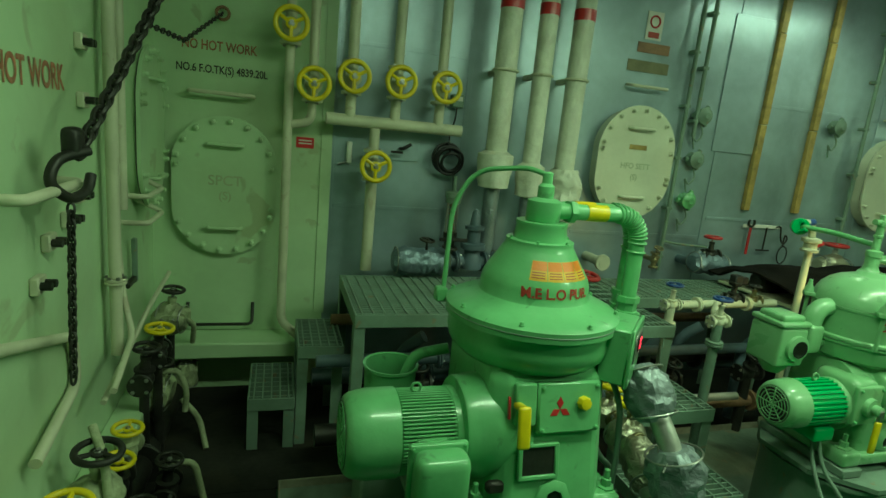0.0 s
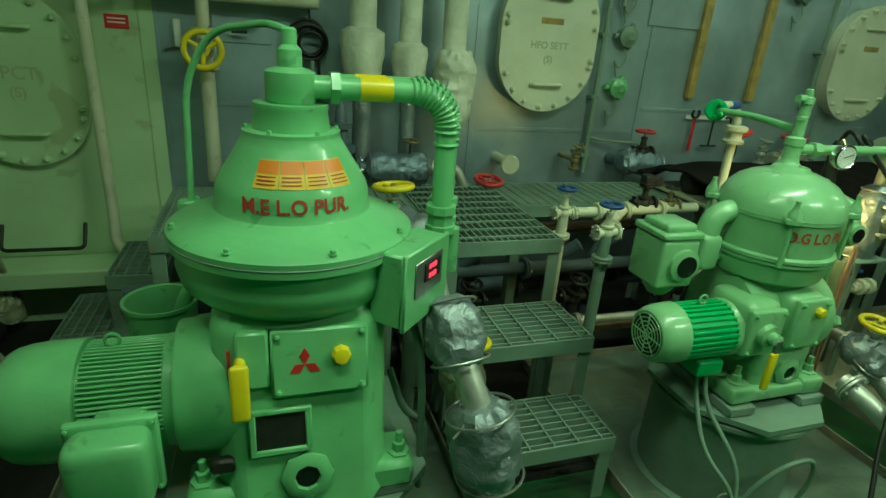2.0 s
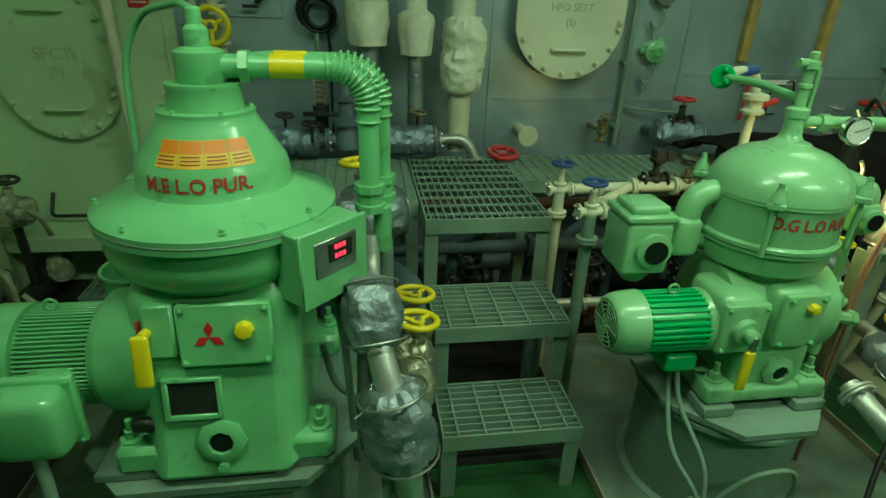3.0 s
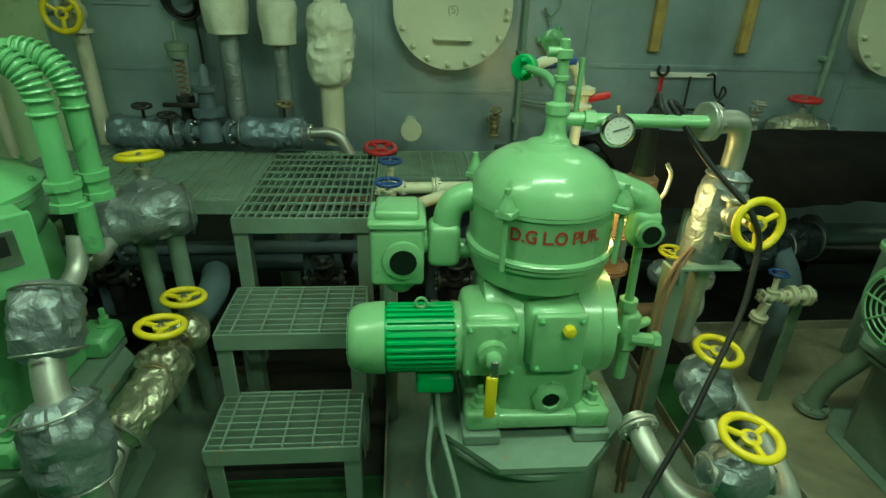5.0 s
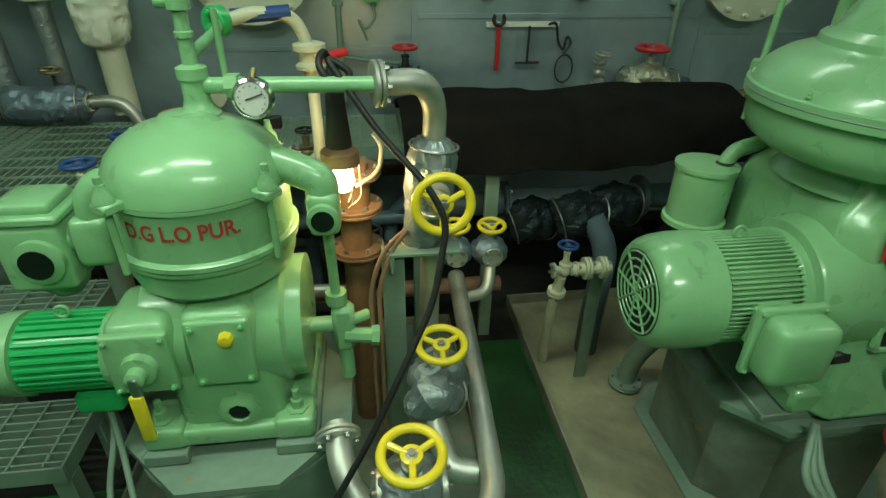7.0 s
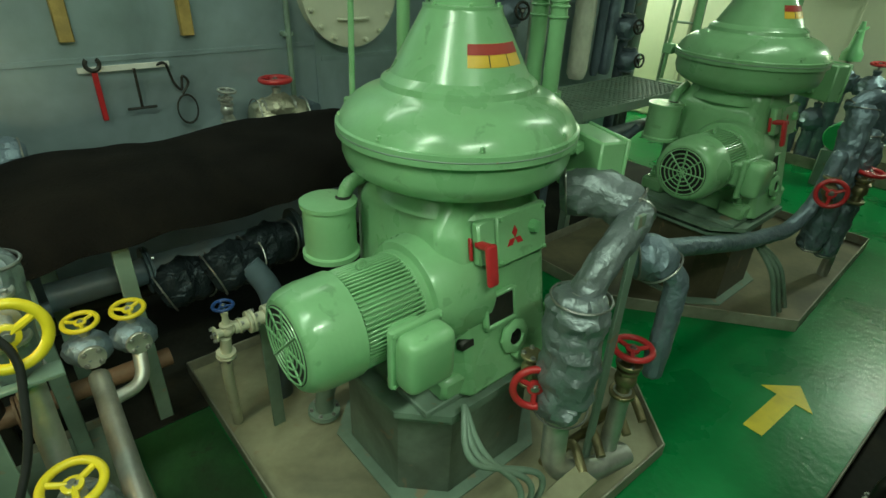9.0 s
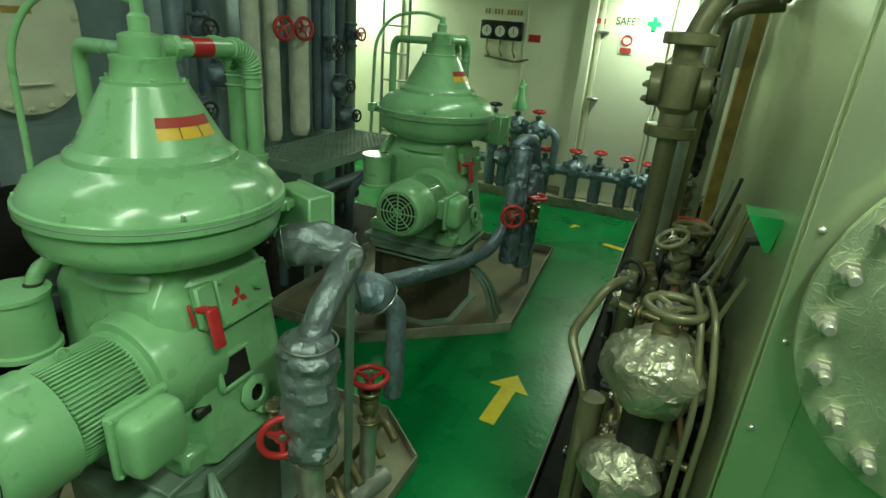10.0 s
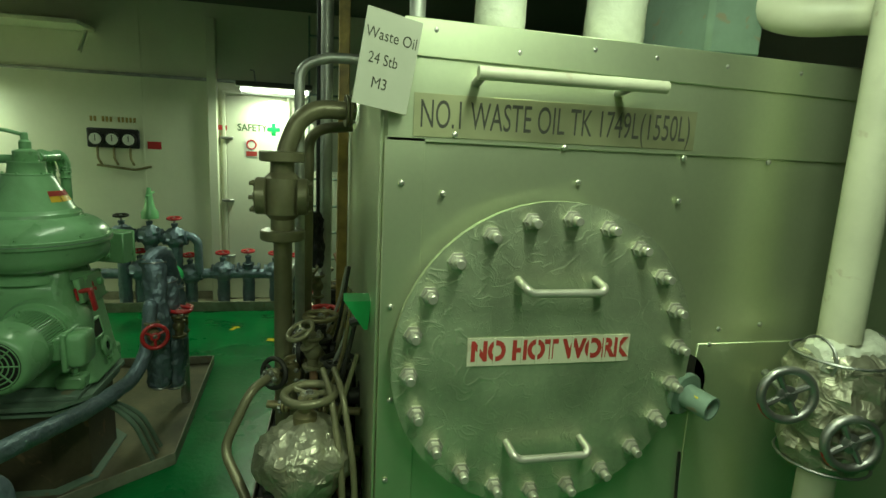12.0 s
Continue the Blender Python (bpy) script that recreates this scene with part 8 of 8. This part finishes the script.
pipe("grey_pipe", [(4.85, 0.19, FLOOR), (4.85, 0.19, 2.05), (4.85, 0.10, 2.09), (4.85, -0.05, 2.09)], 0.018, GALV, "thin galvanised pipe with elbow over the tank", 0.06)
pipe("olive_pipe", [(4.95, 0.18, FLOOR + 0.012), (4.95, 0.16, 1.84), (4.95, 0.0, 1.86)], 0.02, OLIVE, "second olive elbow pipe behind the column", 0.12)
wv = thing("wrapped_valve", "plastic-wrapped valve with bronze handwheel", "valve", (4.11, 0.142, 1.0))
part("wrap", Mesh().ball((0, 0, 0), 0.125, (0.95, 0.95, 0.86), 44, 0.12, 12), FOIL_DULL, wv, "shiny crumpled wrapping")
part("bonnet", Mesh().lathe([(0.03, 0.09), (0.03, 0.12), (0.018, 0.13), (0.018, 0.165)], 16), BRONZE, wv)
handwheel(wv, (0.02, -0.01, 0.165), (0.02, 0.02, 1), 0.066, OLIVE)
pipe("support_pipe", [(4.11, 0.142, 0.92), (4.11, 0.142, FLOOR)], 0.05, DARK, "dark pipe under a wrapped valve")
wv2 = thing("wrapped_valve", "plastic-wrapped flange low beside the walkway", "valve", (4.08, 0.16, 0.70))
part("wrap", Mesh().ball((0, 0, 0), 0.10, (1, 1, 0.9), 30, 0.15, 14), FOIL_DULL, wv2)
pipe("bent_rail", [(4.45, 0.24, 1.09), (4.33, 0.30, 1.09), (4.28, 0.37, 0.94), (4.18, 0.29, 0.83), (4.12, 0.28, 0.70), (4.12, 0.28, FLOOR)], 0.0135, OLIVE, "bent galvanised pipe beside the walkway", 0.04, flanges=((0, 0.25),))
pipe("dark_column", [(4.16, 0.27, 0.84), (4.14, 0.27, FLOOR)], 0.034, OLIVE, "olive pipe down to the tray")
for (x, y, z, wm) in ((4.6, 0.11, 1.10, BRONZE), (4.45, 0.05, 1.0, DARK), (5.0, 0.1, 1.0, RED), (5.3, 0.15, 0.9, DARK), (5.6, 0.05, 0.95, BRONZE), (4.3, 0.05, 0.75, DARK), (6.0, 0.15, 0.8, RED), (6.6, 0.1, 0.8, BRONZE)):
    valve((x, y, z), 0.055, wm, DARK if wm is not RED else BRONZE, "y", (0, 0, 1), 0.12, 0.048, "dark bronze valve among the pipes beside the walkway", "walkway valves")
    pipe("dark_riser", [(x, y, z - 0.03), (x, y, FLOOR)], 0.03, DARK, "dark pipe riser beside the walkway", group="dark legs")
for i, z in enumerate((0.3, 0.5, 0.62, 0.78, 0.9)):
    pipe("walkway_pipe", [(3.99 + 0.04 * i, 0.06 + 0.05 * (i % 3), z), (5.2 + 0.3 * i, 0.06 + 0.05 * (i % 3), z)], 0.02 + 0.006 * (i % 3), (DARK, BRONZE, GALV, OLIVE, DARK)[i], "dark pipe run beside the walkway", flanges=((0, 0.15), (0, 0.5)), group="walkway pipes")
for y in (0.02, 0.05):
    pipe("thin_tube", [(4.02, y, 0.1), (4.02, y, 1.0), (4.1, y + 0.03, 1.18), (4.2, y + 0.05, 1.2)], 0.008, OLIVE, "thin olive tube up the tank side", 0.08, group="thin tubes")
for i in range(4):
    pipe("thin_tube", [(4.15 + 0.05 * i, 0.02 + 0.02 * i, 0.2), (4.17 + 0.05 * i, 0.03 + 0.03 * i, 0.8), (4.3 + 0.04 * i, 0.12, 0.95 + 0.02 * i)], 0.009, (RUST, DARK, GALV, BRONZE)[i], "thin tube among the walkway valves", 0.08, group="thin tubes")
gb = thing("green_trough", "small green funnel tray on the tank side", "funnel", (4.12, 0.03, 1.39))
vs = [(-0.03, -0.045, 0.03), (0.045, -0.045, 0.03), (0.045, 0.02, 0.03), (-0.03, 0.02, 0.03), (-0.01, -0.04, -0.05), (0.03, -0.04, -0.05), (0.03, -0.03, -0.05), (-0.01, -0.03, -0.05)]
part("trough", Mesh().put(vs, [(0, 1, 5, 4), (1, 2, 6, 5), (2, 3, 7, 6), (3, 0, 4, 7), (4, 5, 6, 7), (0, 3, 2, 1)]), GREEN_BRIGHT, gb)
part("arm", Mesh().cyl((0.0, -0.05, -0.02), (0.02, 0.0, -0.04), 0.012, 8), DARK, gb)
t = thing("wooden_post", "yellow-brown wooden post beside the tank", "post", (5.45, 0.02, FLOOR))
part("post", Mesh().box((0, 0, 1.2), (0.05, 0.05, 2.4), 0.004), WOOD, t)
plate("paper_notice", (5.40, 0.10, 1.78), (0.11, 0.24), "x", WHITE, "white paper notice on a post")
pipe("walk_rail", [(5.0, 0.24, FLOOR + 0.012), (5.0, 0.24, 1.25), (5.9, 0.2, 1.25), (5.9, 0.2, FLOOR + 0.012)], 0.016, GALV, "grey horizontal rail beside the walkway")
pipe("grey_pipe", [(5.3, 0.1, FLOOR), (5.3, 0.1, CEIL)], 0.03, GALV, "grey vertical pipe beside the tank")
hr = thing("hoist_hand_chain", "black hand chain hanging beside the walkway", "chain", (5.2, 0.13, 1.25))
part("gathered_chain", Mesh().tube([(0, 0, 0.0), (0.01, 0, 0.1), (0, 0.01, 0.25)], 0.026, 0.03, 12, 0.4, 30), BLACK, hr)
part("fall", Mesh().cyl((0, 0, 0.2), (0, 0, CEIL - 1.25), 0.008, 8), BLACK, hr)

# ---- far bulkhead ----
FX = FARX
for k, (y0, y1) in enumerate(((0.50, 1.14), (3.42, 4.25))):
    t = thing("door", "white painted steel door lit by a lamp", "door", (FX, (y0 + y1) / 2, FLOOR), "far doors")
    part("leaf", Mesh().box((-0.02, 0, 1.1), (0.03, y1 - y0 - 0.04, 2.16), 0.006), FAR_WALL, t)
    for s in (-1, 1):
        part("jamb", Mesh().box((-0.02, s * (y1 - y0) / 2, 1.1), (0.05, 0.035, 2.2), 0.005), FAR_WALL, t)
    part("lintel", Mesh().box((-0.02, 0, 2.21), (0.05, y1 - y0 + 0.03, 0.035), 0.005), FAR_WALL, t)
    for z in (0.5, 1.1, 1.75):
        part("dog", Mesh().box((-0.06, (y1 - y0) / 2 - 0.03, z), (0.05, 0.12, 0.025), 0.006), STEEL, t)
def far(y, z):
    return Matrix.Translation((FX - 0.038, y, z)) @ FACE_TANK


stencil("SAFETY", 0.10, far(0.86, 1.90), INK_GREEN, "faded green word on a white door", 0.30, 0.002)
solid("green_cross", Mesh().box((FX - 0.039, 0.645, 1.897), (0.004, 0.13, 0.042), 0.0005).box((FX - 0.039, 0.645, 1.897), (0.0045, 0.042, 0.13), 0.0005), mat("green_enamel", (0.02, 0.3, 0.08), 0.4), "green first aid cross on a white door", "sign")
plate("prohibition_sign", (FX - 0.040, 0.87, 1.70), (0.14, 0.2), "x", WHITE, "white prohibition notice with red ring", group="signs")
solid("sign_ring", Mesh().torus(0.045, 0.008, Matrix.Translation((FX - 0.043, 0.87, 1.73)) @ Y90, 28, 6), RED, "red ring of a prohibition sign", "writing", "sign rings")
solid("sign_text", Mesh().box((FX - 0.043, 0.87, 1.635), (0.003, 0.11, 0.05), 0.0005), INK_RED, "red block of writing", "writing", "sign blocks")
plate("small_red_plate", (FX - 0.003, 1.82, 1.675), (0.13, 0.075), "x", RED, "small red notice on the far bulkhead", group="red notices")
plate("small_red_plate", (FX - 0.04, 1.16, 1.89), (0.1, 0.05), "x", RED, "small red notice beside the door", group="red notices")
plate("small_red_plate", (FX - 0.04, 3.2 + 1.0, 1.95), (0.18, 0.06), "x", RED, "red notice on the far door", group="red notices")
t = thing("name_bars", "row of faded red letters on the far bulkhead", "writing", (FX, 2.19, 1.915))
for i in range(12):
    part("letter_bar", Mesh().box((-0.003, 0.2 - 0.036 * i, 0), (0.003, 0.022, 0.05), 0.0005), WOOD, t) if i not in (2, 6) else None
gb = thing("gauge_board", "black board with three round gauges", "gauge board", (FX, 2.19, 1.73))
part("board", Mesh().box((-0.02, 0, 0), (0.03, 0.48, 0.19), 0.02), BLACK, gb)
for i in range(3):
    y = 0.15 - 0.15 * i
    part("gauge_rim", Mesh().lathe([(0.07, 0), (0.07, 0.03), (0.058, 0.035)], 24, aim((-0.035, y, -0.01), (-1, 0, 0))), DARK, gb)
    part("gauge_dial", Mesh().cyl((-0.06, y, -0.01), (-0.074, y, -0.01), 0.055, 24), DIAL, gb)
    part("gauge_needle", Mesh().box((-0.0755, y, 0.0), (0.002, 0.008, 0.06), 0.0005), INK, gb)
    part("gauge_tube", Mesh().tube([(-0.03, y, -0.09), (-0.03, y, -0.2), (-0.03, y - 0.02, -0.24), (-0.0, y - 0.02, -0.26)], 0.012, 0.03, 8), BRONZE, gb)
pipe("gauge_line", [(FX - 0.03, 2.35, 1.46), (FX - 0.03, 2.0, 1.42), (FX - 0.03, 1.85, 1.46)], 0.012, BRONZE, "bronze gauge line on the far bulkhead", 0.05)
solid("pilaster", Mesh().box((FX - 0.05, 1.24, 1.5), (0.10, 0.09, 2.9), 0.006), FAR_WALL, "white stiffener on the far bulkhead", "stiffener", kind="structure")
solid("wall_trim", Mesh().box((FX - 0.02, 2.2, 2.36), (0.03, 3.9, 0.03), 0.003), STEEL, "cable tray along the far bulkhead", "trim", kind="structure")
solid("wall_seam", Mesh().box((FX - 0.004, 1.92, 1.6), (0.006, 0.02, 2.8), 0.001), FAR_WALL, "weld seam on the far bulkhead", "trim", kind="structure")
ld = thing("ladder", "grey steel ladder fixed to the far bulkhead", "ladder", (8.6, 3.3, FLOOR), "ladders")
for s in (-0.16, 0.16):
    part("stile", Mesh().box((0, s, 1.5), (0.04, 0.02, 3.0), 0.003), GREY_GREEN, ld)
for i in range(10):
    part("rung", Mesh().cyl((0, -0.16, 0.2 + 0.29 * i), (0, 0.16, 0.2 + 0.29 * i), 0.012, 10), GREY_GREEN, ld)
ld2 = copy_thing(ld, Matrix.Translation((8.8, 0.12, FLOOR)))
tagged(ld2, "grey steel ladder beside the far white door")
sb = thing("shelf_bracket", "white triangular shelf bracket on the far bulkhead", "bracket", (FX, 2.75, 2.55))
part("shelf", Mesh().box((-0.2, 0, 0.2), (0.4, 0.9, 0.04), 0.005), FAR_WALL, sb)
part("brace", Mesh().box((-0.18, -0.4, 0.0), (0.03, 0.03, 0.42), 0.003, Matrix.Rotation(radians(40), 4, "Y")), FAR_WALL, sb)
for (x, y, z, wm, lg) in ((8.68, 1.14, 0.42, RED, FOIL_BLUE), (8.68, 0.89, 0.44, RED, None), (8.68, 0.62, 0.42, RED, FOIL_BLUE), (8.68, 0.40, 0.40, RED, FOIL_BLUE), (8.6, 1.57, 0.78, RED, FOIL_BLUE), (8.6, 1.80, 0.80, RED, FOIL_BLUE), (8.6, 2.05, 0.8, DARK, FOIL_BLUE), (8.65, 1.45, 0.40, RED, FOIL_BLUE), (8.6, 1.9, 0.45, RED, FOIL_BLUE)):
    valve((x, y, z), 0.065, wm, BLUE_PIPE, "y", (-0.1, 0, 1), 0.2, 0.07, "blue-lagged valve with red handwheel at the far bulkhead", "far valves", lag=lg)
    pipe("blue_riser", [(x, y, z - 0.05), (x, y, FLOOR + 0.012)], 0.06, FOIL_BLUE, "blue-grey lagged riser at the far bulkhead", lump=0.1, group="blue legs")
pipe("blue_pipe", [(8.65, 2.4, 0.40), (8.65, 0.4, 0.40)], 0.05, FOIL_BLUE, "blue-grey lagged pipe along the far bulkhead", lump=0.1)
pipe("blue_pipe", [(8.6, 2.2, 0.8), (8.6, 1.42, 0.8), (8.6, 1.36, 0.74), (8.6, 1.36, 0.4)], 0.04, FOIL_BLUE, "blue-grey lagged bend at the far bulkhead", 0.08, lump=0.08)
gp = thing("green_filter", "small green filter with top lever", "filter", (8.55, 1.78, 0.98))
part("body", Mesh().lathe([(0.08, 0), (0.08, 0.06), (0.05, 0.1), (0.03, 0.22), (0.015, 0.3)], 20), GREEN, gp)
part("lever", Mesh().cyl((-0.08, 0.0, 0.22), (0.08, -0.02, 0.25), 0.012, 8), GREEN, gp)
pm = thing("green_pump", "small green pump among lagged pipes", "pump", (8.2, 1.55, FLOOR))
part("body", Mesh().cyl((-0.12, 0, 0.42), (0.14, 0, 0.42), 0.11, 24, bev=0.01), GREEN_BRIGHT, pm)
part("foot", Mesh().box((0, 0, 0.15), (0.22, 0.18, 0.32), 0.01), GREY_GREEN, pm)
# pipes at the far end of the tank wall
for x, r, m in ((5.9, 0.062, LAGGING), (6.1, 0.055, LAGGING), (6.4, 0.075, LAGGING), (5.3, 0.06, FOIL_BLUE), (5.5, 0.05, BLUE_PIPE), (6.62, 0.035, BLUE_PIPE), (6.75, 0.05, FOIL_BLUE), (6.95, 0.04, BLUE_PIPE), (7.1, 0.05, GREY_GREEN)):
    pipe("tall_pipe", [(x, 2.93, 0.85 if x < 6.8 else FLOOR), (x, 2.93, CEIL)], r, m, "tall pipe on the far part of the tank wall", lump=0.05 if m is LAGGING else 0.02, group="tall pipes", seg=20)
for x in (6.08, 6.30):
    t = thing("red_handwheel", "red handwheel on a lagged wall pipe", "handwheel", (x, 2.80, 1.63), "red wall wheels")
    handwheel(t, (0, 0, 0), (-0.3, -1, 0), 0.075, RED, 4)
    part("stem", Mesh().cyl((0, 0, 0), (0.02, 0.12, 0), 0.012, 8), STEEL, t)
for x, z in ((5.4, 1.6), (5.55, 1.35), (6.7, 1.5), (6.85, 1.2), (7.0, 1.6), (5.35, 1.15), (6.95, 0.95)):
    valve((x, 2.86, z), 0.05, RED if z > 1.55 and x > 6.9 else DARK, BLUE_PIPE, "z", (-0.2, -1, 0.1), 0.12, 0.055, "blue-grey valve on the far part of the tank wall", "far wall valves", lag=FOIL_BLUE if z < 1.4 else None)
